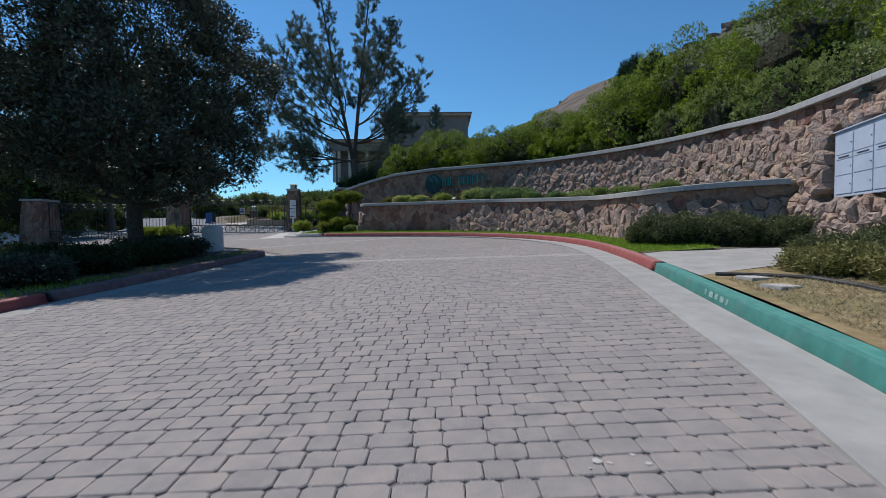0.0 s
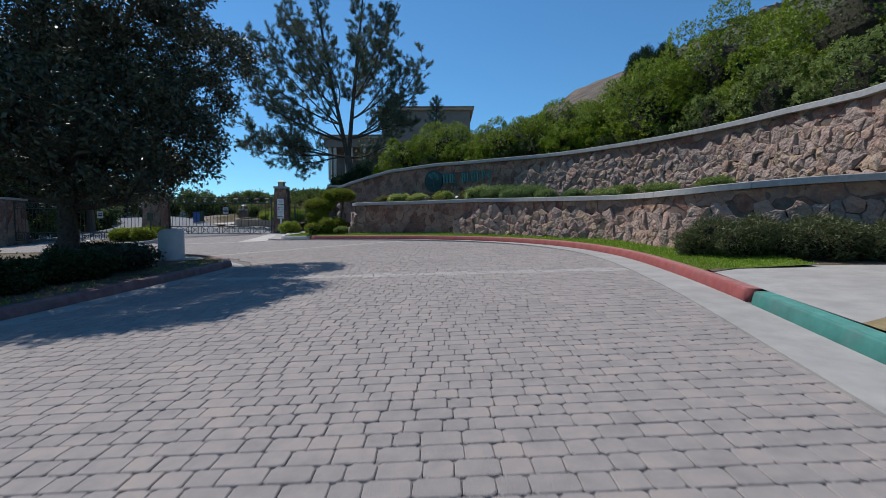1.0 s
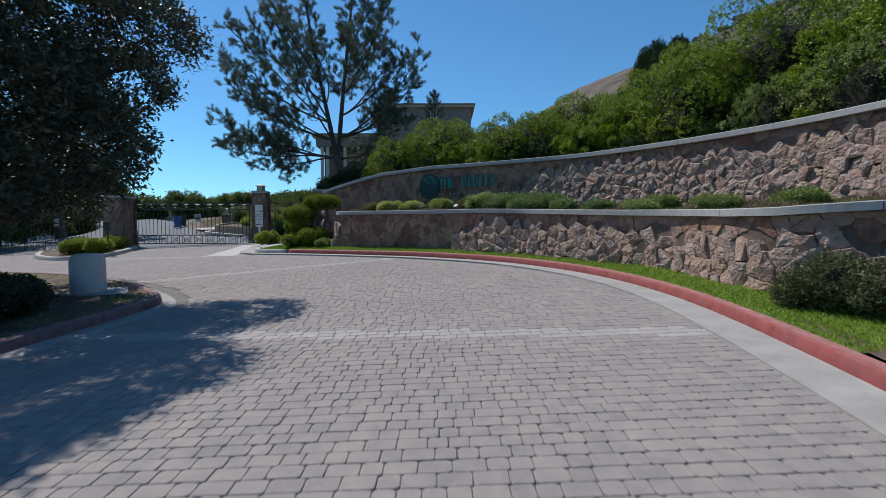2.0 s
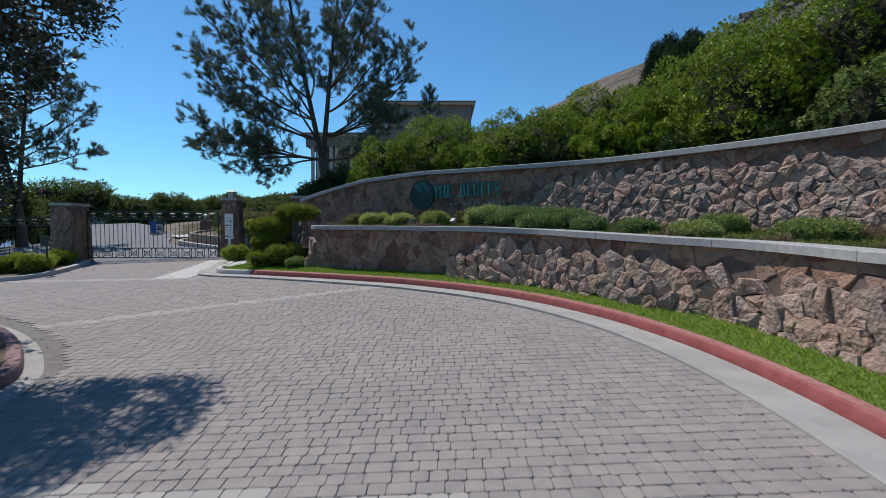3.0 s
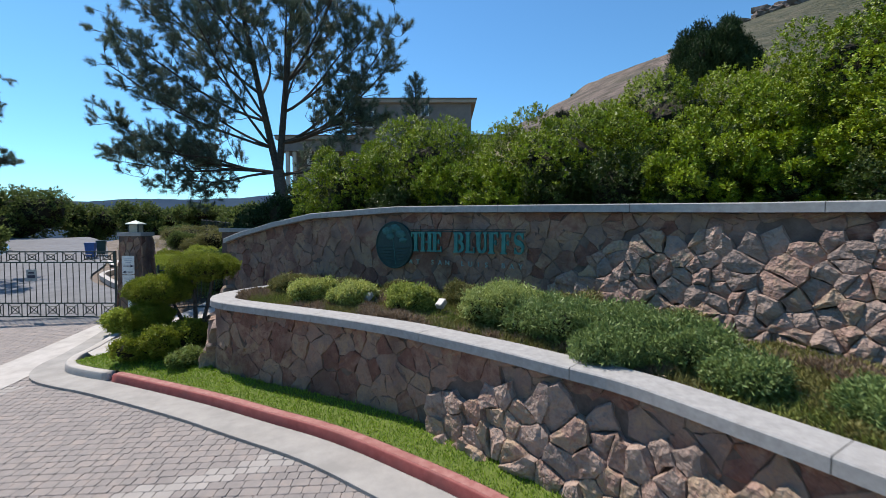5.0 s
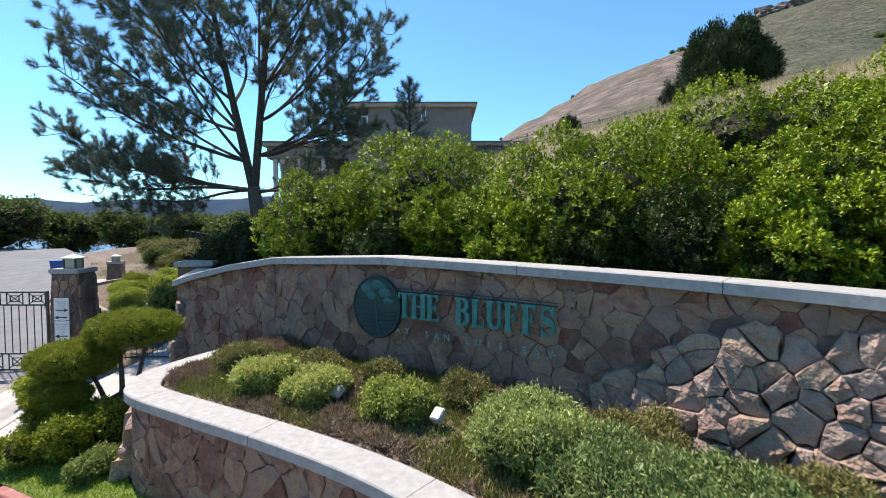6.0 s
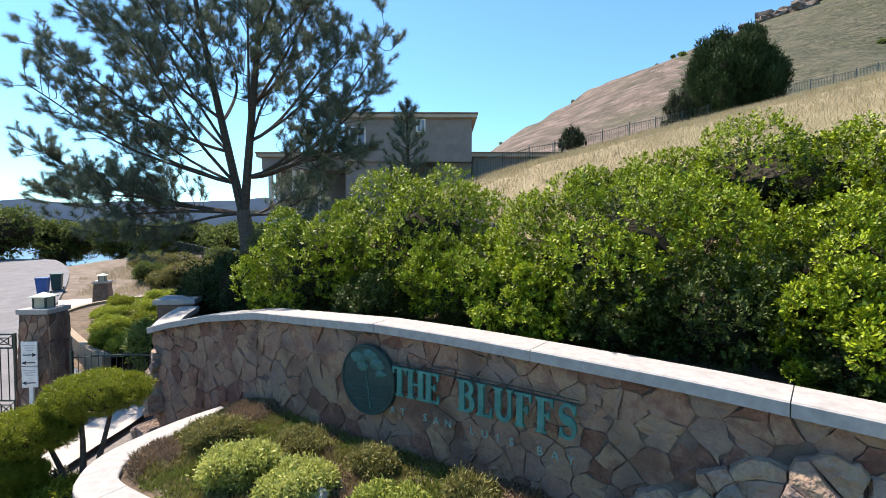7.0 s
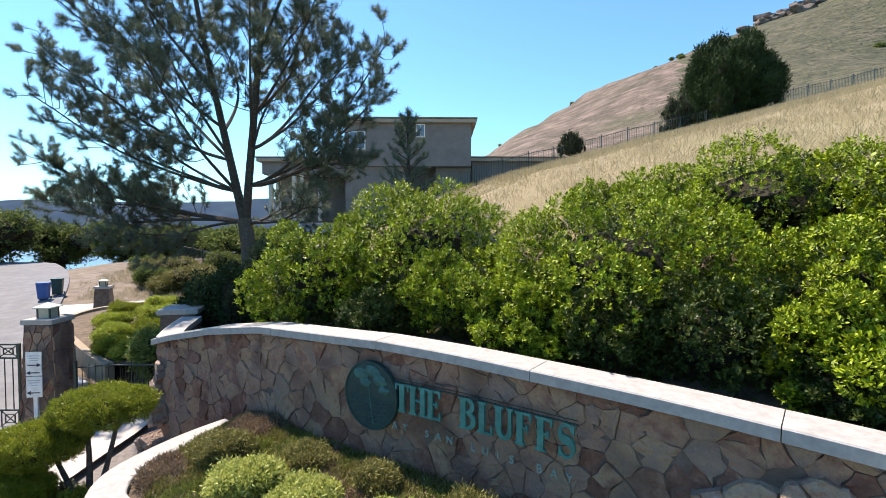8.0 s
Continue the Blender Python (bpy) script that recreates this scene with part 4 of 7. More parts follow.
BRANCHES = ((1, 2.6, -6, 5.3, 3.9, 2.0), (1, 2.2, 1, 5.4, 5.5, 1.5), (1, 3.0, 14, 3.7, 4.4, 1.3), (0, 1.7, 176, 6.3, 3.6, 1.1), (0, 2.8, 184, 6.6, 6.4, 1.1), (0, 1.4, 181, 7.9, 2.3, 1.7), (0, 3.6, 172, 4.2, 7.6, 1.0), (0, 1.2, 196, 4.0, -0.7, 1.0), (1, 5.0, 2, 2.9, 5.8, 1.2), (1, 1.6, -12, 4.6, 1.0, 1.2), (0, 2.6, 248, 4.0, 4.0, 1.2), (1, 4.2, 292, 3.6, 4.6, 1.2), (1, 3.2, 88, 4.6, 4.6, 1.2), (1, 5.4, 55, 3.4, 4.6, 1.1), (0, 4.4, 122, 4.4, 5.4, 1.1), (0, 6.2, 226, 3.8, 4.4, 1.1), (0, 7.4, 160, 3.4, 3.8, 1.0), (1, 8.0, 340, 2.4, 3.6, 1.0), (0, 2.2, 166, 5.6, 2.4, 1.3), (0, 4.6, 190, 5.0, 4.6, 1.1), (1, 3.6, -16, 4.4, 3.0, 1.5), (0, 2.0, 200, 6.4, 2.9, 1.4), (1, 6.6, 30, 2.6, 4.0, 1.1), (0, 1.0, 152, 5.4, 0.9, 1.3), (0, 1.2, 212, 4.6, 0.8, 1.4), (1, 1.4, 70, 4.0, 1.2, 1.3), (0, 3.2, 178, 7.4, 4.4, 1.3), (1, 2.0, 8, 4.3, 1.5, 1.4), (1, 1.2, -24, 3.4, 0.5, 1.3), (1, 2.8, 24, 3.8, 2.6, 1.3), (0, 1.2, 178, 7.8, 1.3, 1.0), (0, 1.0, 187, 6.2, 0.1, 1.0))
pine(-6.86, 36.5, 5.9, 301, "tall open-crowned grey-green pine behind the wall", BRANCHES)
pine(-30.0, 41.5, 3.2, 303, "tall pine on the far side of the road beyond the gates", ((1, 4.8, -12, 6.0, 2.3, 1.4), (1, 4.0, -30, 5.4, 1.5, 1.3), (1, 3.4, 5, 5.2, 1.2, 1.3), (1, 7.4, 35, 3.0, 2.4, 1.2), (1, 9.4, 8, 3.0, 3.2, 1.1), (1, 6.4, -8, 4.4, 3.0, 1.3), (1, 7.0, -60, 3.2, 3.0, 1.2), (0, 4.0, 200, 5.0, 2.5, 1.3), (0, 6.0, 120, 4.4, 3.0, 1.2), (0, 8.0, 250, 3.6, 3.0, 1.2)))


def young_pine(x, y, height, seed):
    g = np.random.default_rng(seed)
    e = empty("pine_tree", x, y, ground_z(x, y) - 0.1)
    bm = bmesh.new()
    add_tube(bm, [(0, 0, 0), (0.04, 0, height * 0.5), (0, 0, height)], [0.09, 0.06, 0.015], 7)
    part("trunk", bm, M_BARK, e)
    bm = bmesh.new()
    tips = [(Vector((0, 0, height + 0.1)), Vector((0, 0, 1)))]
    for k in range(46):
        f = 0.25 + 0.72 * k / 46
        a, ln = 2.4 * k, (1.05 - f) * 1.25 * g.uniform(0.7, 1.1) + 0.12
        p = Vector((0, 0, height * f))
        q = p + Vector((math.cos(a) * ln, math.sin(a) * ln, ln * 0.55))
        add_tube(bm, [p, q], [0.018, 0.008], 4, False)
        for t in (1.0, 0.6):
            tips.append((p.lerp(q, t) + Vector((0, 0, 0.12)), Vector((math.cos(a) * 0.6, math.sin(a) * 0.6, 0.9))))
    part("branchwork", bm, M_BARK, e)
    needle_brushes(tips, 0.2, 100, g, e)
    tagged(e, "small young pine in front of the house", "tree")


young_pine(-0.45, 33.5, 4.2, 302)


def broadleaf(name, x, y, z0, trunk_h, trunk_r, blobs, clumps, per, leaf, mat, seed, lab, bark=None, **kw):
    """A broad-crowned tree: trunk, limbs into the crown, and leafy shoots with gaps."""
    g = np.random.default_rng(seed)
    e = empty(name, x, y, z0)
    bm = bmesh.new()
    add_tube(bm, [(0, 0, -0.1), (0.03, 0, 0.25), (-0.05, 0.03, trunk_h * 0.6), (0, 0, trunk_h)], [trunk_r * 1.5, trunk_r * 1.05, trunk_r, trunk_r * 0.9], 10)
    part("trunk", bm, bark or M_BARK, e)
    bm = bmesh.new()
    for bx, by, bz, rx, ry, rz in blobs:
        path = limb_points((0, 0, trunk_h * g.uniform(0.75, 1.0)), (bx, by, bz), 0.35, g, 7)
        add_tube(bm, path, [trunk_r * 0.5 * (1 - 0.8 * t) + 0.01 for t in np.linspace(0, 1, 7)], 6)
        for k in range(5):
            d = Vector(unit(g.normal(size=3)))
            end = Vector((bx, by, bz)) + Vector((d.x * rx, d.y * ry, d.z * rz)) * 0.85
            add_tube(bm, limb_points(path[4], end, 0.12, g, 5), [0.035, 0.028, 0.02, 0.014, 0.008], 4)
    part("branchwork", bm, bark or M_BARK, e)
    foliage("foliage", blobs, clumps, per, leaf, mat, e, seed + 1, **kw)
    return tagged(e, lab, "tree")


g = np.random.default_rng(900)
crown = [(-0.2, 0, 4.6, 2.6, 2.6, 2.2), (-0.2, 0, 6.9, 2.5, 2.5, 2.0), (-2.4, -0.4, 7.0, 2.4, 2.4, 1.8), (2.2, 3.0, 6.2, 1.1, 1.1, 0.7), (1.9, 2.4, 4.8, 1.0, 1.0, 0.7)]
for i in range(13):
    a = 2 * math.pi * i / 13 + g.uniform(-0.15, 0.15)
    r = g.uniform(1.6, 2.3) * (1.5 if math.cos(a) < -0.2 else 1.0)
    crown.append((r * math.cos(a), r * math.sin(a) * 1.1, g.uniform(2.7, 3.9), 1.35, 1.35, 1.0))
for i in range(9):
    a = 2 * math.pi * i / 9 + g.uniform(-0.2, 0.2)
    r = g.uniform(1.6, 2.2) * (1.5 if math.cos(a) < -0.2 else 1.0)
    crown.append((r * math.cos(a), r * math.sin(a) * 1.1, g.uniform(4.8, 6.6), 1.4, 1.4, 1.1))
broadleaf("broadleaf_tree", -9.0, 13.5, road_z(-9.0, 13.5) + 0.12, 2.1, 0.2, crown, 11500, 14, 0.125, M_LEAF_TREE, 901, "dark dense evergreen tree on the planted island", spread=0.16, width=0.42, up=0.1, below=0.45, inner=0.45, wild=0.8)


def conifer_mass(x, y, w, h, seed, lab, mat, name="conifer_tree", clumps=2600):
    g = np.random.default_rng(seed)
    blobs = [(0, 0, h * 0.4, w * 0.36, w * 0.36, h * 0.38)]
    for i in range(64):
        a = g.uniform(0, 2 * math.pi)
        zz = g.uniform(0.1, 0.95)
        r = w * 0.42 * (1.05 - 0.75 * max(0, zz - 0.3)) * g.uniform(0.7, 1.2)
        blobs.append((r * 0.78 * math.cos(a), r * 0.78 * math.sin(a), h * zz * (0.92 if zz > 0.6 else 1.0), w * g.uniform(0.045, 0.085), w * g.uniform(0.045, 0.085), h * g.uniform(0.08, 0.2)))
    e = empty(name, x, y, ground_z(x, y) - 0.1)
    bm = bmesh.new()
    add_tube(bm, [(0, 0, 0), (0.1, 0, h * 0.4), (0, 0, h * 0.9)], [w * 0.04, w * 0.03, 0.04], 8)
    part("trunk", bm, M_BARK, e)
    core_mesh("shade_core", blobs, M_CORE_SHADE, e, 0.7)
    foliage("foliage", blobs, clumps, 14, w * 0.034, mat, e, seed, spread=w * 0.035, width=0.2, up=1.8, wild=0.3)
    return tagged(e, lab, "tree")


conifer_mass(25.2, 58.0, 9.0, 6.9, 401, "large dark green conifer on the hillside by the fence", M_LEAF_DARK, clumps=8000)
conifer_mass(20.6, 57.3, 3.6, 3.4, 402, "small dark evergreen beside the hillside fence", M_LEAF_DARK, clumps=700)
conifer_mass(10.6, 53.6, 2.6, 2.4, 403, "small evergreen bush at the hillside fence", M_LEAF_DARK, clumps=600)

# trees along the far side of the road beyond the gate
# tree at (-28.6, 32.4) is added, hidden behind the island tree, to shade a pier
far_spots = [(-46, 66, 9, 7.9), (-45.5, 75, 8, 6.6), (-52, 58, 9, 8.5), (-47, 48, 9, 11.0), (-42, 40, 8, 10.4), (-38, 52, 5, 4.2), (-60, 70, 11, 8.6), (-33, 80, 9, 3.4), (-40, 30, 8, 9.8), (-56, 44, 10, 9.1), (-34, 22, 8, 6.5), (-42, 18, 9, 11.0), (-29, 12, 7, 5.5), (-33, 6, 8, 7.0), (-22, 3, 5, 4.0), (-27, 69, 7, 3.3), (-20, 66, 7, 3.1), (-14.5, 62, 7, 2.5), (-11, 55, 6, 2.6), (-36.0, 71.5, 6, 5.0), (-33, 75, 8, 4.2), (-28.6, 32.4, 7, 9.0), (-32.5, 39.0, 6, 5.2), (-36.0, 45.0, 7, 5.6)]
for k, (x, y, w, h) in enumerate(far_spots):
    g = np.random.default_rng(500 + k)
    blobs = [(0, 0, h * 0.55, w * 0.36, w * 0.36, h * 0.4)] + [(w * 0.3 * math.cos(a), w * 0.3 * math.sin(a), h * g.uniform(0.3, 0.75), w * 0.22, w * 0.22, h * 0.24) for a in np.linspace(0, 5.6, 7) + g.uniform(0, 0.5)]
    e = empty("roadside_tree", x, y, ground_z(x, y) - 0.1)
    bm = bmesh.new()
    add_tube(bm, [(0, 0, 0), (0.1, 0, h * 0.3), (0, 0, h * 0.7)], [0.25, 0.18, 0.06], 7)
    part("trunk", bm, M_BARK, e)
    core_mesh("shade_core", blobs, M_CORE_SHADE, e, 0.7)
    foliage("foliage", blobs, 800, 12, 0.34, M_LEAF_FAR, e, 520 + k, spread=0.3, width=0.45, up=0.4)
    tagged(e, "bushy green tree beside the road beyond the gate", "tree", "roadside trees")


# ---- clipped juniper and shrubs by the gate ----
def cloud_juniper(x, y):
    z = road_z(x, y) + 0.12
    e = empty("cloud_pruned_juniper", x, y, z)
    pads = [(-0.05, 0.6, 1.98, 0.80, 0.66, 0.34), (-1.0, 0.25, 1.42, 0.74, 0.62, 0.36), (-1.0, -0.15, 0.85, 0.5, 0.45, 0.26)]
    g = np.random.default_rng(71)
    for px, py, pz, rx, ry, rz in pads:
        for s in (-0.35, 0.3):
            bm = bmesh.new()
            add_tube(bm, limb_points((0.05 * s, 0.05, 0), (px + s * rx, py + 0.2 * s, pz - rz * 0.3), 0.16, g, 7), [0.075, 0.065, 0.06, 0.05, 0.042, 0.035, 0.02], 6)
            part("stem", bm, M_BARK_GREY, e, "bare twisted grey stem")
    for k, b in enumerate(pads):
        pb = [b] + [(b[0] + b[3] * 0.5 * math.cos(a), b[1] + b[4] * 0.5 * math.sin(a), b[2], b[3] * 0.55, b[4] * 0.55, b[5] * 0.85) for a in (0.4, 2.0, 3.6, 5.2)]
        core = core_mesh("shade_core", pb, M_CORE_SHADE, e, 0.75)
        foliage("foliage_pad", pb, 3200, 12, 0.05, M_LEAF_JUNIPER, e, 72 + k, spread=0.035, width=0.22, up=1.2, below=0.5, inner=0.08, wild=0.5)
    return tagged(e, "cloud-pruned juniper with flat clipped pads on bare stems", "shrub")


cloud_juniper(-5.45, 26.2)
rng = np.random.default_rng(81)
GATE_SHRUBS = [(-6.1, 25.95, 1.0, 0.8, M_LEAF_JUNIPER, "wide clipped green shrub beside the kerb"), (-5.0, 25.15, 0.42, 0.36, M_LEAF_ROSEMARY, "low dull green shrub at the wall's end"), (-8.6, 28.2, 0.55, 0.65, M_LEAF_YELLOW, "small bright green shrub at the gate pillar"), (-6.6, 26.5, 0.6, 0.6, M_LEAF_TREE, "dark green rounded shrub beside the walk"), (-5.0, 26.9, 0.6, 0.5, M_LEAF_TREE, "dark green clipped shrub in the juniper's shade")]
for k, (x, y, r, h, mat, lab) in enumerate(GATE_SHRUBS):
    shrub("garden_shrub", x, y, road_z(x, y) + 0.1, mound(r, h, rng, 9), int(900 + 1600 * r * r), 14, 0.06, mat, 82 + k, lab, spread=0.05, width=0.4, up=0.6, inner=0.12)
for k, (x, y, r, h) in enumerate([(-11.1, 34.9, 0.75, 0.55), (-10.3, 34.6, 0.6, 0.5), (-12.2, 36.6, 0.75, 0.6), (-10.9, 36.9, 0.7, 0.65), (-13.6, 38.4, 0.75, 0.6), (-12.0, 39.0, 0.8, 0.7), (-14.6, 40.6, 0.8, 0.55), (-13.0, 41.2, 0.8, 0.7), (-11.6, 41.6, 0.7, 0.6)]):
    shrub("spreading_juniper", x, y, road_z(x, y) + 0.46, mound(r, h, rng, 7), 1300, 12, 0.08, M_LEAF_YELLOW if k % 3 else M_LEAF_JUNIPER, 90 + k, "spreading bright green juniper in the bed beyond the gate", group="junipers beyond the gate", spread=0.08, width=0.3, up=0.6)
for k, (x, y, r, h, mat) in enumerate([(-8.3, 33.4, 1.0, 1.9, M_LEAF_ROSEMARY), (-9.6, 37.5, 1.2, 1.5, M_LEAF_FAR), (-11.5, 45.5, 1.8, 1.7, M_LEAF_BROWN), (-16.0, 49.5, 2.0, 1.5, M_LEAF_BROWN), (-8.2, 41.0, 1.8, 1.6, M_LEAF_FAR), (-20.5, 53.5, 2.2, 1.6, M_LEAF_BROWN), (-7.2, 35.9, 1.2, 2.2, M_LEAF_DARK), (-13.5, 47.5, 1.3, 1.2, M_LEAF_FAR), (-17.5, 48.6, 1.2, 0.9, M_LEAF_BROWN), (-19.5, 50.6, 1.5, 1.3, M_LEAF_FAR), (-22.5, 55.5, 1.6, 1.5, M_LEAF_FAR), (-15.2, 53.0, 2.0, 1.8, M_LEAF_FAR), (-11.0, 43.6, 1.3, 1.3, M_LEAF_BROWN), (-6.6, 33.0, 1.2, 2.6, M_LEAF_DARK), (-5.3, 32.3, 1.1, 2.3, M_LEAF_DARK), (-5.0, 34.0, 1.4, 3.0, M_LEAF_OLIVE), (-7.9, 34.4, 1.1, 2.3, M_LEAF_OLIVE), (-4.5, 35.3, 1.3, 2.5, M_LEAF_OLIVE), (-5.6, 34.8, 1.0, 1.7, M_LEAF_OLIVE), (-3.4, 36.2, 1.1, 2.0, M_LEAF_OLIVE)]):
    shrub("wild_shrub", x, y, ground_z(x, y), mound(r, h, rng, 7), 900, 12, 0.13, mat, 200 + k, "untidy hillside shrub beyond the gate", group="hillside shrubs", spread=0.12, width=0.35, up=0.5)


# ---- island ----
def island_bed():
    xy, tan, nor, q = island_path
    verts, faces = [], []
    for i in range(len(q)):
        a = xy[i] + nor[i] * 0.20
        b = np.array((-13.0, min(max(a[1], -6), 14.5)))
        for f in (0, 0.3, 0.65, 1):
            c = a * (1 - f) + b * f
            verts.append((c[0], c[1], road_z(*c) + 0.145 + 0.06 * math.sin(f * 3)))
        if i:
            k = 4 * (i - 1)
            faces += [(k + j, k + 4 + j, k + 5 + j, k + 1 + j) for j in range(3)]
    ob = mesh_object("island_bed", verts, faces, M_SOIL, None, True)
    tagged(ob, "dark mulched soil of the planted island", "planting bed", kind="structure")


island_bed()
rng = np.random.default_rng(15)
pts = []
for _ in range(9000):
    i = rng.integers(5, len(island_path[3]) - 40)
    c = island_path[0][i] + island_path[2][i] * rng.uniform(0.28, 1.2) + rng.normal(size=2) * 0.05
    if c[1] < 9.5 or rng.random() < 0.15:
        pts.append((c[0], c[1], road_z(*c) + 0.14))
tagged(blades(pts, 0.09, 0.014, 0.5, M_LAWN, "island_grass", None, 16), "green grass edge of the planted island", "grass", kind="stuff")
for k, (x, y) in enumerate([(-8.0, 8.6), (-7.9, 10.3), (-7.7, 11.9), (-7.7, 13.3), (-9.6, 9.0), (-9.6, 11.2), (-9.9, 15.2), (-11.5, 12.6), (-8.9, 14.6)]):
    shrub("island_shrub", x, y, road_z(x, y) + 0.14, mound(0.95, 0.62, rng, 6), 800, 12, 0.07, M_LEAF_DARK if k % 3 else M_LEAF_TREE, 600 + k, "low dark clipped shrub under the island tree", group="island shrubs", spread=0.07, width=0.45, up=0.5)
shrub("island_shrub", -10.4, 8.6, road_z(-10.4, 8.6) + 0.14, mound(0.8, 1.1, rng, 6), 700, 12, 0.09, M_LEAF_YELLOW, 640, "yellow-green shrub at the edge of the island", spread=0.08, width=0.45)


def bollard(x, y):
    """A squat rounded concrete bollard on a pad."""
    z = road_z(x, y) + 0.16
    e = empty("bollard", x, y, z)
    bm = bmesh.new()
    prof = [(0.335, 0.0), (0.335, 0.70), (0.325, 0.78), (0.29, 0.84), (0.20, 0.88), (0.0, 0.895)]
    n = 28
    rings = [[bm.verts.new((r * math.cos(2 * math.pi * k / n), r * math.sin(2 * math.pi * k / n), h)) for k in range(n)] for r, h in prof[:-1]]
    top = bm.verts.new((0, 0, prof[-1][1]))
    for a, b in zip(rings, rings[1:]):
        for k in range(n):
            bm.faces.new((a[k], a[(k + 1) % n], b[(k + 1) % n], b[k]))
    for k in range(n):
        bm.faces.new((rings[-1][k], rings[-1][(k + 1) % n], top))
    for f in bm.faces:
        f.smooth = True
    part("drum", bm, material("bollard_paint", [(0.1, (0.42, 0.45, 0.47)), (0.9, (0.55, 0.57, 0.58))], 4.0, 0.7, 0.15, 90), e)
    part("plinth", box_bm(-0.4, 0.4, -0.4, 0.4, -0.08, 0.02, 0.01), M_CONC, e)
    tagged(e, "squat rounded pale grey bollard on the island's nose", "bollard")


bollard(-7.85, 15.7)
pad = mesh_object("concrete_pad", [(-8.6, 15.0, 0), (-6.7, 15.3, 0), (-7.3, 16.2, 0), (-8.7, 16.3, 0)], [(0, 1, 2, 3)], M_CONC)
for v in pad.data.vertices:
    v.co.z = road_z(v.co.x, v.co.y) + 0.178
tagged(pad, "flat concrete pad set in the island bed", "slab", kind="structure")


# ---- road beyond the gate ----
def strip_between(left, right, lift, mat, name):
    a, b = smooth_path(left, 1.0)[0], smooth_path(right, 1.0)[0]
    n = 60
    ia, ib = np.linspace(0, len(a) - 1, n), np.linspace(0, len(b) - 1, n)
    verts, faces = [], []
    for p, q in zip(ia, ib):
        u = np.array([np.interp(p, range(len(a)), a[:, k]) for k in (0, 1)])
        w = np.array([np.interp(q, range(len(b)), b[:, k]) for k in (0, 1)])
        for f in np.linspace(0, 1, 9):
            c = u * (1 - f) + w * f
            verts.append((c[0], c[1], road_z(*c) + lift))
    for i in range(n - 1):
        for j in range(8):
            k = i * 9 + j
            faces.append((k, k + 1, k + 10, k + 9))
    return mesh_object(name, verts, faces, mat, None, True)


M_ASPHALT = material("old_asphalt", [(0.1, (0.125, 0.13, 0.14)), (0.9, (0.18, 0.186, 0.196))], 1.2, 0.95, 0.4, 150, stain=0.4, stain_scale=0.25, stain_col=(0.12, 0.118, 0.115))
road = strip_between([(-27, 29.9), (-28, 36), (-31, 46), (-38, 56), (-50, 66)], [(-9.6, 29.9), (-10.9, 33), (-14.3, 35.7), (-16.7, 37.7), (-18.5, 40.0), (-21.6, 45.4), (-30.4, 57.0), (-40, 66)], 0.004, M_ASPHALT, "road")
tagged(road, "sunlit grey asphalt road climbing beyond the gate", "road", kind="structure")
apron = strip_between([(-21.3, 45.0), (-13.0, 45.8)], [(-19.6, 42.9), (-12.2, 43.3)], 0.06, M_CONC, "driveway_apron")
tagged(apron, "pale concrete driveway apron beside the road", "driveway", kind="structure")
gate_walk = strip_between([(-8.3, 26.4), (-8.2, 28.5), (-7.9, 31.0), (-8.8, 34.5)], [(-7.2, 25.5), (-7.0, 28.5), (-6.9, 31.0), (-7.9, 34.8)], 0.13, M_CONC, "footpath")
tagged(gate_walk, "pale concrete footpath beside the gate pillar", "path", kind="structure")
sidewalk = strip_between([(3.66, 6.5), (5.3, 7.2), (7.95, 8.2)], [(4.24, 9.7), (5.3, 10.1), (8.2, 9.4)], 0.152, M_GUTTER, "pavement")
tagged(sidewalk, "plain concrete pavement leading to the mailboxes", "pavement", kind="structure")
verge = strip_between([(-0.75, -9), (0.7, -4), (2.05, 0), (2.84, 2.7), (3.28, 4.5), (3.58, 6.0), (3.68, 6.55)], [(7.4, -9), (7.8, -4), (7.9, 0), (8.0, 2.7), (8.1, 4.5), (8.2, 6.5), (8.2, 8.2)], 0.15, material("dry_turf", [(0.1, (0.17, 0.12, 0.06)), (0.9, (0.30, 0.235, 0.12))], 5.0, 0.95, 0.6, 50, stain=0.6, stain_scale=1.5, stain_col=(0.12, 0.12, 0.045)), "verge")
tagged(verge, "dry brown turf verge behind the green kerb", "verge", kind="structure")
bed_ret = strip_between([(4.26, 9.75), (5.3, 10.15), (8.0, 9.45)], [(4.9, 12.5), (5.9, 12.4), (8.2, 10.4)], 0.155, M_SOIL, "planting_bed")
tagged(bed_ret, "dark soil bed below the end of the low wall", "planting bed", kind="structure")
rng = np.random.default_rng(31)
pts = []
for _ in range(9000):
    u, v = rng.random(2)
    y = 0.5 + 5.6 * v
    x = float(np.interp(y, [0, 2.7, 4.5, 6.2], [2.2, 3.0, 3.42, 3.8])) + u * 1.6
    pts.append((x, y, road_z(x, y) + 0.15))
tagged(blades(pts, 0.045, 0.008, 0.9, M_DRYGRASS, "dry_turf", None, 32), "short straw-coloured dry turf blades on the verge", "grass", kind="stuff")

for x, y, w, d in ((4.12, 6.03, 0.42, 0.24), (3.98, 5.35, 0.40, 0.26)):
    bm = box_bm(-w / 2, w / 2, -d / 2, d / 2, -0.05, 0.025, 0.008)
    ob = part("utility_cover", bm, M_CONC)
    ob.matrix_world = pose(x, y, road_z(x, y) + 0.155, 2, 2, 20)
    tagged(ob, "rectangular concrete utility box cover in the verge", "utility cover", "utility covers")
bm = bmesh.new()
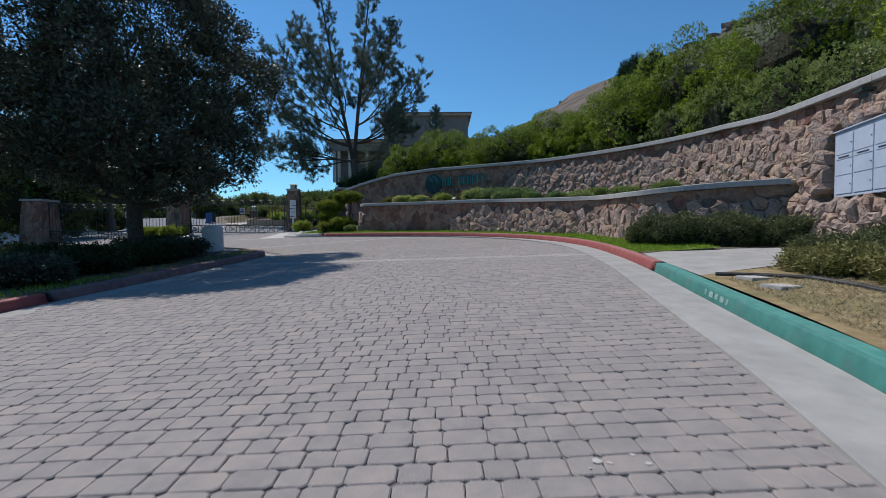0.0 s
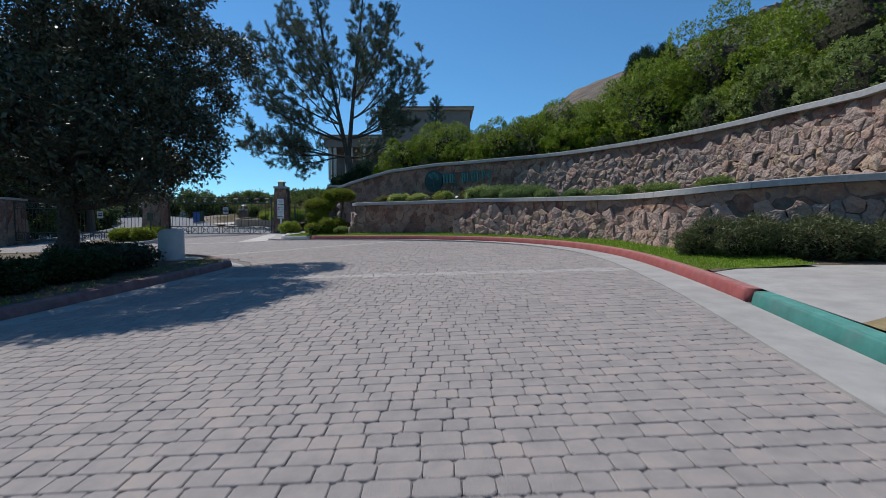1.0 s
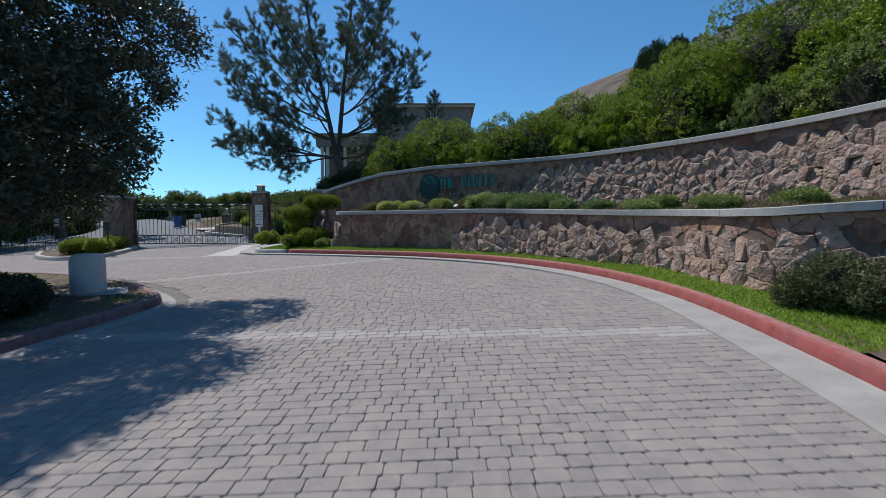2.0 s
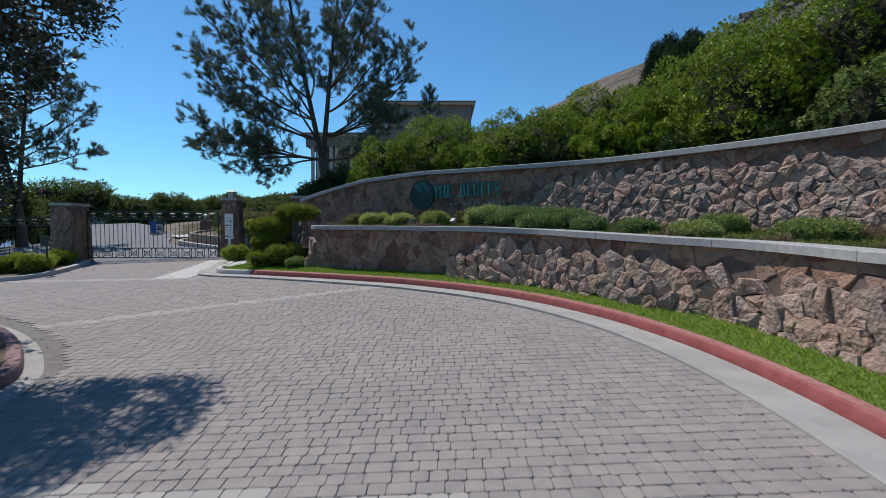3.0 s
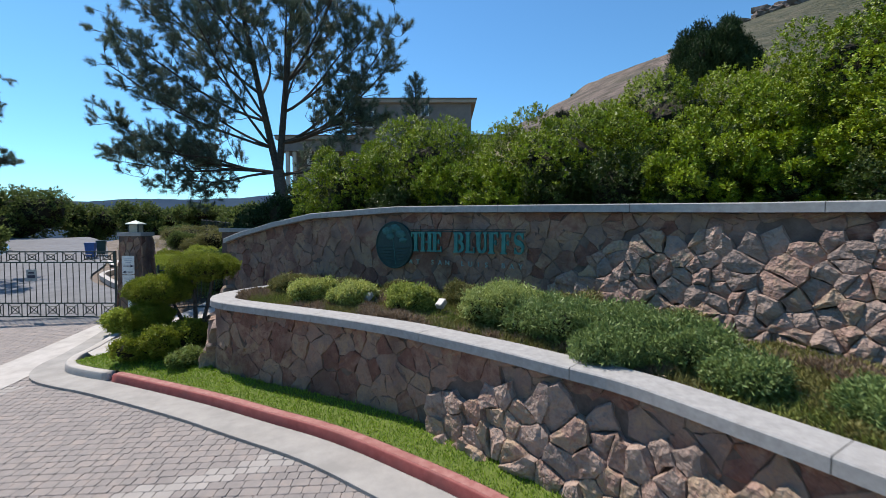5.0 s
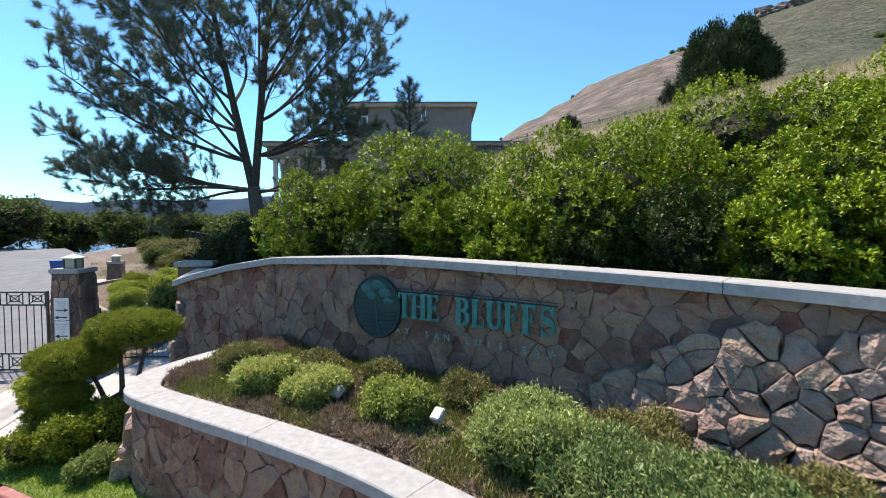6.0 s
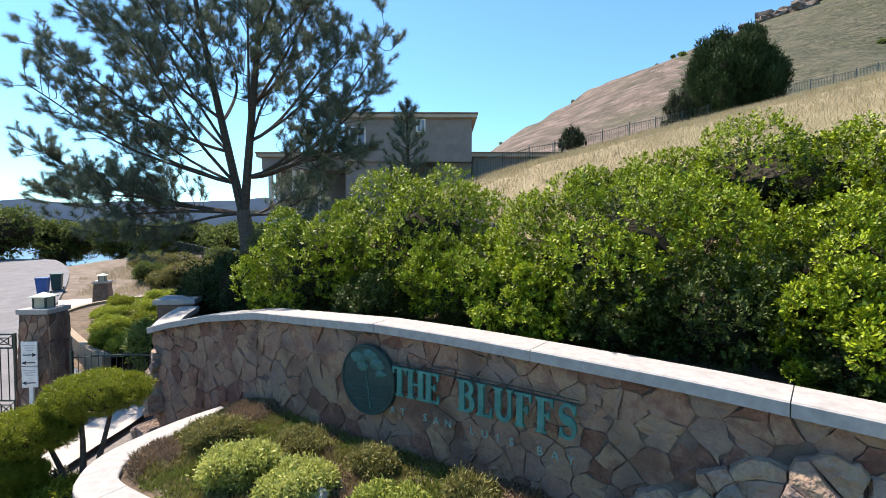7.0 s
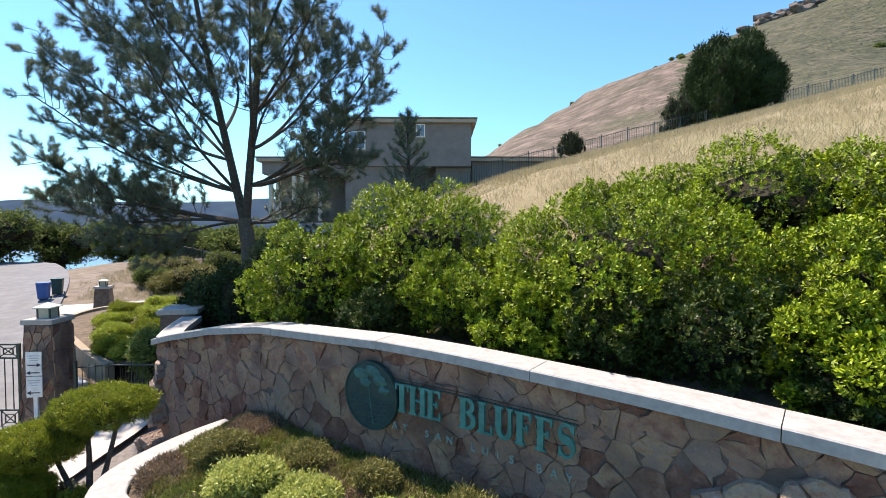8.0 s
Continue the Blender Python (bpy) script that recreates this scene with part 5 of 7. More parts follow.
add_tube(bm, [(x, y, road_z(x, y) + 0.165) for x, y in ((3.85, 6.45), (4.3, 6.2), (4.7, 5.8), (4.75, 5.2), (4.65, 4.6), (4.5, 4.0), (4.4, 3.0), (4.2, 1.0))], 0.035, 8)
tagged(part("lawn_edging", bm, material("black_rubber", [(0.1, (0.02, 0.02, 0.02)), (0.9, (0.04, 0.04, 0.04))], 9, 0.6, 0.1, 90)), "black rubber edging strip around the planting bed", "edging")
rng = np.random.default_rng(33)
for k, (x, y, r, h) in enumerate([(5.5, 6.1, 0.8, 0.34), (6.5, 6.9, 0.9, 0.42), (5.6, 4.9, 0.85, 0.36), (6.9, 5.7, 1.0, 0.5), (5.7, 3.6, 0.9, 0.4), (7.4, 7.5, 0.6, 0.5), (7.2, 4.2, 1.0, 0.55)]):
    shrub("lavender_shrub", x, y, road_z(x, y) + 0.14, mound(r, h, rng, 6), 900, 14, 0.08, M_LEAF_OLIVE if k % 2 else M_LEAF_BROWN, 700 + k, "low grey-green flowering shrub in the bed by the pavement", group="shrubs by the pavement", spread=0.07, width=0.22, up=1.1)
for k, (x, y, r, h) in enumerate([(5.75, 11.3, 0.75, 0.72), (6.7, 10.75, 0.85, 0.78), (7.5, 10.2, 0.6, 0.6), (5.35, 11.9, 0.5, 0.55)]):
    shrub("rosemary_bush", x, y, road_z(x, y) + 0.14, mound(r, h, rng, 6), 1000, 14, 0.085, M_LEAF_OLIVE, 720 + k, "untidy olive-green rosemary bush below the wall end", group="rosemary bushes", spread=0.07, width=0.2, up=1.1)


# ---- gate ----
def stone_pier(x, y, w, d, h, turn, lamp, lab):
    """A battered stone gate pier with a concrete cap."""
    z = road_z(x, y) - 0.05
    e = empty("gate_pier", x, y, z, turn)
    bm = bmesh.new()
    lo = [bm.verts.new((sx * w * 0.56, sy * d * 0.56, 0)) for sx, sy in ((-1, -1), (1, -1), (1, 1), (-1, 1))]
    hi = [bm.verts.new((sx * w * 0.45, sy * d * 0.45, h)) for sx, sy in ((-1, -1), (1, -1), (1, 1), (-1, 1))]
    bm.faces.new(lo[::-1])
    bm.faces.new(hi)
    for k in range(4):
        bm.faces.new((lo[k], lo[(k + 1) % 4], hi[(k + 1) % 4], hi[k]))
    body = part("body", bm, M_MORTAR, e)
    part("cap", box_bm(-w * 0.52, w * 0.52, -d * 0.52, d * 0.52, h, h + 0.13, 0.012), M_CAP, e, "overhanging concrete cap")
    if lamp:
        base = part("lamp", box_bm(-w * 0.2, w * 0.2, -w * 0.2, w * 0.2, h + 0.13, h + 0.40, 0.01), material("frosted_lamp_glass", [(0.1, (0.42, 0.36, 0.26)), (0.9, (0.5, 0.44, 0.33))], 6, 0.5, 0.0), e, "square lantern with frosted panes")
        for sx, sy in ((-1, -1), (1, -1), (1, 1), (-1, 1)):
            part("post", box_bm(sx * w * 0.2 - 0.018, sx * w * 0.2 + 0.018, sy * w * 0.2 - 0.018, sy * w * 0.2 + 0.018, h + 0.13, h + 0.40), M_IRON, base)
        bm = bmesh.new()
        q = [bm.verts.new((sx * w * 0.30, sy * w * 0.30, h + 0.40)) for sx, sy in ((-1, -1), (1, -1), (1, 1), (-1, 1))]
        q2 = [bm.verts.new((sx * w * 0.30, sy * w * 0.30, h + 0.425)) for sx, sy in ((-1, -1), (1, -1), (1, 1), (-1, 1))]
        top = bm.verts.new((0, 0, h + 0.54))
        bm.faces.new(q[::-1])
        for k in range(4):
            bm.faces.new((q[k], q[(k + 1) % 4], q2[(k + 1) % 4], q2[k]))
            bm.faces.new((q2[k], q2[(k + 1) % 4], top))
        part("lamp_roof", bm, material("pale_green_copper", [(0.1, (0.42, 0.52, 0.46)), (0.9, (0.58, 0.66, 0.58))], 6, 0.6, 0.05), e, "pale green hipped lantern roof")
    tagged(e, lab, "pier", "gate piers")
    return e, w, d, h


piers = [stone_pier(-9.95, 30.9, 0.76, 0.80, 2.72, 4, True, "battered stone gate pier with a lantern on top"), stone_pier(-17.4, 30.4, 1.0, 1.2, 2.75, 4, False, "wide battered stone pier between the two gates"), stone_pier(-26.0, 29.8, 1.3, 1.5, 2.7, 4, False, "battered stone pier at the far gate's end")]


def iron_gate(x0, y0, x1, y1, h, lab):
    """Iron gate with crossed squares in its top and bottom bands and upright bars between."""
    z0 = road_z((x0 + x1) / 2, (y0 + y1) / 2) + 0.05
    L = math.hypot(x1 - x0, y1 - y0)
    e = empty("iron_gate", x0, y0, z0, math.degrees(math.atan2(y1 - y0, x1 - x0)))
    def bar(name, a, b, r=0.016):
        d = Vector(b) - Vector(a)
        bm = bmesh.new()
        add_tube(bm, [a, b], r, 4)
        return part(name, bm, M_IRON, e)
    hb, ht = 0.50, 0.36
    for z in (0.04, hb, h - ht, h):
        part("rail", box_bm(0, L, -0.022, 0.022, z - 0.022, z + 0.022, 0.004), M_IRON, e)
    for x in (0.03, L - 0.03):
        part("stile", box_bm(x - 0.03, x + 0.03, -0.03, 0.03, 0, h + 0.03, 0.004), M_IRON, e)
    n = int(L / 0.205)
    for k in range(1, n):
        x = L * k / n
        bar("bar", (x, 0, hb), (x, 0, h - ht), 0.013)
    m = max(2, int(round(L / 0.62)))
    for k in range(m):
        cx = L * (k + 0.5) / m
        for a, b in ((0.04, hb), (h - ht, h)):
            s = (b - a) * 0.5 - 0.03
            cz = (a + b) / 2
            bm = bmesh.new()
            w = 0.225
            for p, q in (((cx - w, 0, cz - s), (cx + w, 0, cz + s)), ((cx - w, 0, cz + s), (cx + w, 0, cz - s)), ((cx - w, 0, a), (cx - w, 0, b)), ((cx + w, 0, a), (cx + w, 0, b)), ((cx - w * 0.55, 0, cz - s * 0.55), (cx + w * 0.55, 0, cz - s * 0.55)), ((cx - w * 0.55, 0, cz + s * 0.55), (cx + w * 0.55, 0, cz + s * 0.55)), ((cx - w * 0.55, 0, cz - s * 0.55), (cx - w * 0.55, 0, cz + s * 0.55)), ((cx + w * 0.55, 0, cz - s * 0.55), (cx + w * 0.55, 0, cz + s * 0.55))):
                add_tube(bm, [p, q], 0.015, 4)
            part("crossed_panel", bm, M_IRON, e)
    return tagged(e, lab, "gate", "entrance gates")


iron_gate(-16.75, 30.55, -10.45, 30.6, 2.25, "closed dark green iron gate with crossed square panels")
iron_gate(-25.3, 29.6, -17.8, 30.0, 2.3, "closed dark iron exit gate with upright bars")


def fixed_plate(name, x, y, z, w, h, mat, lab, cat, turn=0, marks=()):
    e = empty(name, x, y, z, turn)
    board = part("board", box_bm(-w / 2, w / 2, -0.012, 0.012, -h / 2, h / 2, 0.003), mat, e)
    for cx, cz, mw, mh in marks:
        part("mark", box_bm(cx - mw / 2, cx + mw / 2, -0.018, -0.012, cz - mh / 2, cz + mh / 2), M_INK, board)
    return tagged(e, lab, cat)


M_INK = material("dark_ink", [(0.1, (0.03, 0.03, 0.05)), (0.9, (0.05, 0.05, 0.08))], 9, 0.6, 0.0)
for x in (-13.25, -20.3):
    fixed_plate("gate_notice", x, 30.5 if x > -17 else 29.7, road_z(x, 29.8) + 1.55, 0.34, 0.40, M_LAMPGREY, "small grey notice plate wired to the gate bars", "sign", 0, [(0, 0.09, 0.2, 0.05), (0, -0.04, 0.26, 0.10)])


def direction_sign(x, y, turn):
    """Two white boards with arrows on one post."""
    z = road_z(x, y)
    e = empty("direction_sign", x, y, z, turn)
    part("post", box_bm(-0.05, 0.05, 0.0, 0.06, 0, 1.6, 0.004), M_WHITEPAINT, e)
    for z0, z1, arrows in ((1.44, 2.06, ((1.72, 1), (1.52, -1))), (0.88, 1.42, ((1.0, -1),))):
        board = part("board", box_bm(-0.19, 0.19, -0.03, 0.0, z0, z1, 0.006), M_WHITEPAINT, e)
        for az, s in arrows:
            bm = bmesh.new()
            add_box(bm, -0.14, 0.14, -0.036, -0.031, az - 0.013, az + 0.013)
            tip = [(s * 0.18, az), (s * 0.08, az + 0.05), (s * 0.08, az - 0.05)]
            f = [bm.verts.new((px, -0.036, pz)) for px, pz in tip]
            b = [bm.verts.new((px, -0.031, pz)) for px, pz in tip]
            bm.faces.new(f)
            bm.faces.new(b[::-1])
            for k in range(3):
                bm.faces.new((f[k], b[k], b[(k + 1) % 3], f[(k + 1) % 3]))
            part("arrow", bm, M_INK, board, "dark blue arrow")
        for k, bz in enumerate(np.arange(z1 - 0.1, z1 - 0.26, -0.06)):
            part("line", box_bm(-0.14 + 0.03 * k, 0.14 - 0.02 * k, -0.034, -0.031, bz - 0.011, bz + 0.011), M_GREYINK, board)
    tagged(e, "white direction sign with black arrows before the pier", "sign")


M_GREYINK = material("grey_ink", [(0.1, (0.35, 0.38, 0.45)), (0.9, (0.42, 0.45, 0.5))], 9, 0.6, 0.0)
direction_sign(-9.83, 30.3, 6)


def iron_fence(points, h, spacing, lab, zfun, name="iron_fence", post_every=2.4, bar_r=0.009):
    """A stepped iron picket fence following the ground."""
    xy, tan, nor, q = smooth_path(points, spacing)
    e = empty(name, 0, 0, 0)
    e.matrix_world = Matrix()
    zz = [zfun(*p) for p in xy]
    for o in (0.12, h - 0.08):
        bm = bmesh.new()
        add_tube(bm, [(p[0], p[1], z + o) for p, z in zip(xy, zz)], 0.02, 4)
        part("rail", bm, M_IRON, e)
    every = max(1, int(round(post_every / (q[1] - q[0]))))
    bars = bmesh.new()
    for i, (p, z) in enumerate(zip(xy, zz)):
        if i % every == 0:
            part("post", box_bm(p[0] - 0.035, p[0] + 0.035, p[1] - 0.035, p[1] + 0.035, z - 0.1, z + h + 0.1, 0.005), M_IRON, e)
        else:
            add_tube(bars, [(p[0], p[1], z + 0.05), (p[0], p[1], z + h)], bar_r, 4)
    ob = part("picket", bars, M_IRON, e)
    tagged(ob, kind="stuff")
    return tagged(e, lab, "fence")


iron_fence([(1.2, 46.6), (4.5, 49.5), (8.5, 52), (12, 54), (20, 56), (30, 57.5), (40, 59.5)], 1.25, 0.16, "dark iron picket fence climbing the grassy slope", ground_z, bar_r=0.014)
iron_fence([(-9.1, 30.7), (-8.2, 30.8), (-7.2, 30.7), (-6.7, 30.6)], 1.5, 0.16, "short iron fence between the pier and the wall", lambda x, y: road_z(x, y) + 0.05)
iron_fence([(-10.4, 38.5), (-11.5, 44), (-13.5, 50), (-18, 56), (-24, 62)], 1.5, 0.2, "dark iron fence along the bank beyond the gate", lambda x, y: ground_z(x, y), bar_r=0.014)


def wheelie_bin(x, y, turn, mat, lab):
    e = empty("wheelie_bin", x, y, road_z(x, y), turn)
    bm = bmesh.new()
    vs = add_box(bm, -0.29, 0.29, -0.33, 0.33, 0.06, 1.0, 0.02)
    for v in bm.verts:
        f = 0.78 + 0.22 * (v.co.z - 0.06) / 0.94
        v.co.x *= f
        v.co.y *= f
    part("tub", bm, mat, e)
    bm = bmesh.new()
    add_box(bm, -0.32, 0.32, -0.37, 0.36, 1.0, 1.07, 0.025)
    lid = part("lid", bm, mat, e)
    bm = bmesh.new()
    add_tube(bm, [(-0.25, 0.42, 0.98), (0.25, 0.42, 0.98)], 0.018, 8)
    part("handle", bm, mat, e)
    for s in (-1, 1):
        bm = bmesh.new()
        add_tube(bm, [(s * 0.26, 0.3, 0.12), (s * 0.32, 0.3, 0.12)], 0.12, 14)
        part("wheel", bm, M_IRON, e)
    tagged(e, lab, "bin", "roadside bins")


wheelie_bin(-23.85, 46.95, 25, material("blue_plastic", [(0.1, (0.03, 0.10, 0.32)), (0.9, (0.045, 0.14, 0.40))], 6, 0.4, 0.05, 60), "blue plastic wheelie bin on the road edge")
wheelie_bin(-24.1, 48.3, 30, material("dark_green_plastic", [(0.1, (0.02, 0.06, 0.055)), (0.9, (0.03, 0.08, 0.07))], 6, 0.4, 0.05, 60), "dark green wheelie bin on the road edge")

# curved planter wall round the juniper bed, and a small lantern pier
bed_path = smooth_path([(-10.3, 33.4), (-11.5, 34.3), (-13.3, 35.9), (-15.3, 37.8), (-16.9, 39.7), (-16.7, 41.7), (-14.6, 42.9)], 0.3)
planter_wall = sweep(bed_path, [(0.0, -0.1), (0.0, 0.62), (-0.25, 0.62), (-0.25, -0.1)], road_z, material("tan_render", [(0.1, (0.24, 0.19, 0.135)), (0.9, (0.32, 0.26, 0.19))], 3, 0.9, 0.3, 60), "planter_wall")
tagged(planter_wall, "low curved tan planter wall beyond the gate", "wall", kind="structure")
bm = bmesh.new()
bm.faces.new([bm.verts.new((*p, road_z(*p) + 0.5)) for p in list(bed_path[0]) + [(-11.0, 42.5), (-9.6, 38.0), (-9.0, 34.0)]])
tagged(part("juniper_bed", bm, M_SOIL), "bare soil of the raised juniper bed", "planting bed", kind="structure")
bed_kerb = sweep(bed_path, [(0.7, -0.1), (0.7, 0.14), (0.45, 0.15), (0.45, -0.1)], road_z, M_CONC, "bed_kerb")
tagged(bed_kerb, "pale concrete kerb round the juniper bed", "kerb", kind="structure")
stone_pier(-18.0, 44.0, 0.72, 0.72, 1.2, 20, True, "small stone pier with a pale lantern by the drive")

drive_edge = strip_between([(-9.9, 24.55), (-10.0, 26.5), (-10.3, 29.4)], [(-8.5, 24.3), (-8.75, 26.5), (-9.3, 29.4)], 0.008, M_CONC, "drive_edging")
tagged(drive_edge, "pale concrete edging strip beside the gate drive", "driveway", kind="structure")

# keypad post, island before the piers
g_island = smooth_path([(-20.5, 28.8), (-19.0, 26.9), (-16.9, 25.4), (-15.6, 25.35), (-15.05, 26.0), (-15.2, 27.4), (-15.75, 29.0), (-16.2, 30.0)], 0.2)
gk = sweep(g_island, [(-o, h) for o, h in KERB_SECTION][::-1], road_z, M_CONC, "gate_island_kerb", None, True)
tagged(gk, "bare concrete kerb round the small gate island", "kerb", kind="structure")
bm = bmesh.new()
loop = [bm.verts.new((*p, road_z(*p) + 0.13)) for p in (g_island[0] + g_island[2] * 0.2)]
bm.faces.new(loop)
tagged(part("gate_island_bed", bm, M_SOIL), "soil of the small island before the gate pier", "planting bed", kind="structure")
rng = np.random.default_rng(44)
for k, (x, y, r) in enumerate([(-15.9, 26.6, 0.6), (-16.5, 27.6, 0.65), (-17.1, 26.8, 0.65), (-17.6, 28.1, 0.7), (-16.5, 28.8, 0.55)]):
    shrub("box_hedge", x, y, road_z(x, y) + 0.12, mound(r, 0.62, rng, 6), 800, 12, 0.07, M_LEAF_YELLOW if k % 2 else M_LEAF_JUNIPER, 740 + k, "clipped bright green box hedge on the gate island", group="box hedges", spread=0.06, width=0.45, up=0.5)
e = empty("keypad_post", -15.55, 26.9, road_z(-15.55, 26.9) + 0.12, 30)
bm = bmesh.new()
add_tube(bm, [(0, 0, 0), (0, 0, 0.9), (0, -0.12, 1.15), (0, -0.25, 1.2)], 0.035, 8)
part("post", bm, M_IRON, e)
part("keypad", box_bm(-0.13, 0.13, -0.37, -0.25, 1.02, 1.42, 0.015), M_IRON, e, "black keypad box")
tagged(e, "black gooseneck keypad post on the gate island", "keypad")


# ---- mailboxes in the high wall ----
def mailbox_unit(x, y, z, turn):
    """Parcel lockers and letter boxes in a pale blue-grey steel case."""
    steel = material("pale_blue_steel", [(0.1, (0.36, 0.42, 0.52)), (0.9, (0.44, 0.50, 0.60))], 2.0, 0.45, 0.05, 60, spec=0.5, stain=0.25, stain_scale=3, stain_col=(0.30, 0.34, 0.40))
    e = empty("mailbox_unit", x, y, z, turn)
    L, H = 2.0, 1.33
    part("case", box_bm(0, L, 0.0, 0.5, 0, H, 0.01), steel, e)
    cols = [(0.06, 0.66), (0.70, 1.30), (1.34, 1.94)]
    for a, b in cols:
        zs = [0.06, 0.44, 0.76, 0.86, 1.27]
        for k in range(4):
            door = part("door", box_bm(a, b, -0.014, 0.0, zs[k] + 0.006, zs[k + 1] - 0.006, 0.004), steel, e)
            if k == 2:
                part("slot", box_bm(a + 0.12, b - 0.12, -0.02, -0.014, zs[k] + 0.035, zs[k] + 0.06), M_INK, door)
            else:
                bm = bmesh.new()
                add_tube(bm, [(b - 0.05, -0.014, (zs[k] + zs[k + 1]) / 2), (b - 0.05, -0.024, (zs[k] + zs[k + 1]) / 2)], 0.014, 10)
                part("lock", bm, M_IRON, door)
    part("hood", box_bm(-0.02, L + 0.02, -0.04, 0.5, H, H + 0.03, 0.006), steel, e)
    part("footing", box_bm(0.05, L - 0.05, 0.1, 0.5, -1.25, 0.0, 0.01), M_MORTAR, e)
    tagged(e, "pale blue-grey steel cluster mailbox set against the stone wall", "mailbox")


mailbox_unit(8.18, 9.60, 1.79, -106)
e = empty("wall_lamp", 8.42, 9.1, 3.62, -106)
part("hood", box_bm(-0.16, 0.16, -0.22, 0.3, 0.22, 0.28, 0.008), M_IRON, e)
part("backplate", box_bm(-0.12, 0.12, -0.02, 0.3, -0.12, 0.22, 0.006), M_IRON, e)
part("lens", box_bm(-0.09, 0.09, -0.14, -0.02, 0.1, 0.22, 0.006), M_GLASSY, e)
tagged(e, "dark hooded downlight fixed to the stone wall", "wall lamp")


# ---- sign ----
M_VERDIGRIS = material("verdigris_metal", [(0.1, (0.024, 0.15, 0.138)), (0.9, (0.048, 0.25, 0.225))], 7.0, 0.5, 0.25, 60, stain=0.3, stain_scale=5, stain_col=(0.02, 0.10, 0.11))
M_BRONZE = material("dark_bronze", [(0.1, (0.014, 0.04, 0.039)), (0.9, (0.026, 0.065, 0.062))], 6.0, 0.55, 0.3, 50, stain=0.4, stain_scale=4, stain_col=(0.022, 0.09, 0.083))


def wall_frame(q, z, proud):
    """A pose on the high wall's face: x along the wall to the reader's right, z out of it."""
    xy, tan, nor, s = upper_path
    i = int(np.clip(np.searchsorted(s, q), 1, len(s) - 1))
    f = (q - s[i - 1]) / (s[i] - s[i - 1])
    p = xy[i - 1] * (1 - f) + xy[i] * f
    n, t = nor[i], -tan[i]
    p = p + n * proud
    return Matrix(((t[0], 0, n[0], p[0]), (t[1], 0, n[1], p[1]), (0, 1, 0, z), (0, 0, 0, 1)))


def q_at(x):
    j = np.argsort(upper_path[0][:, 0][60:])
    return float(np.interp(x, upper_path[0][60:, 0][j], upper_path[3][60:][j]))


def letter_mesh(ch, size, depth, fat=0.0):
    cu = bpy.data.curves.new("letter", "FONT")
    cu.body, cu.size, cu.extrude, cu.offset, cu.resolution_u = ch, size, depth, fat, 3
    cu.align_x = "CENTER"
    tmp = bpy.data.objects.new("letter", cu)
    scene.collection.objects.link(tmp)
    dep = bpy.context.evaluated_depsgraph_get()
    me = bpy.data.meshes.new_from_object(tmp.evaluated_get(dep))
    bpy.data.objects.remove(tmp)
    return me


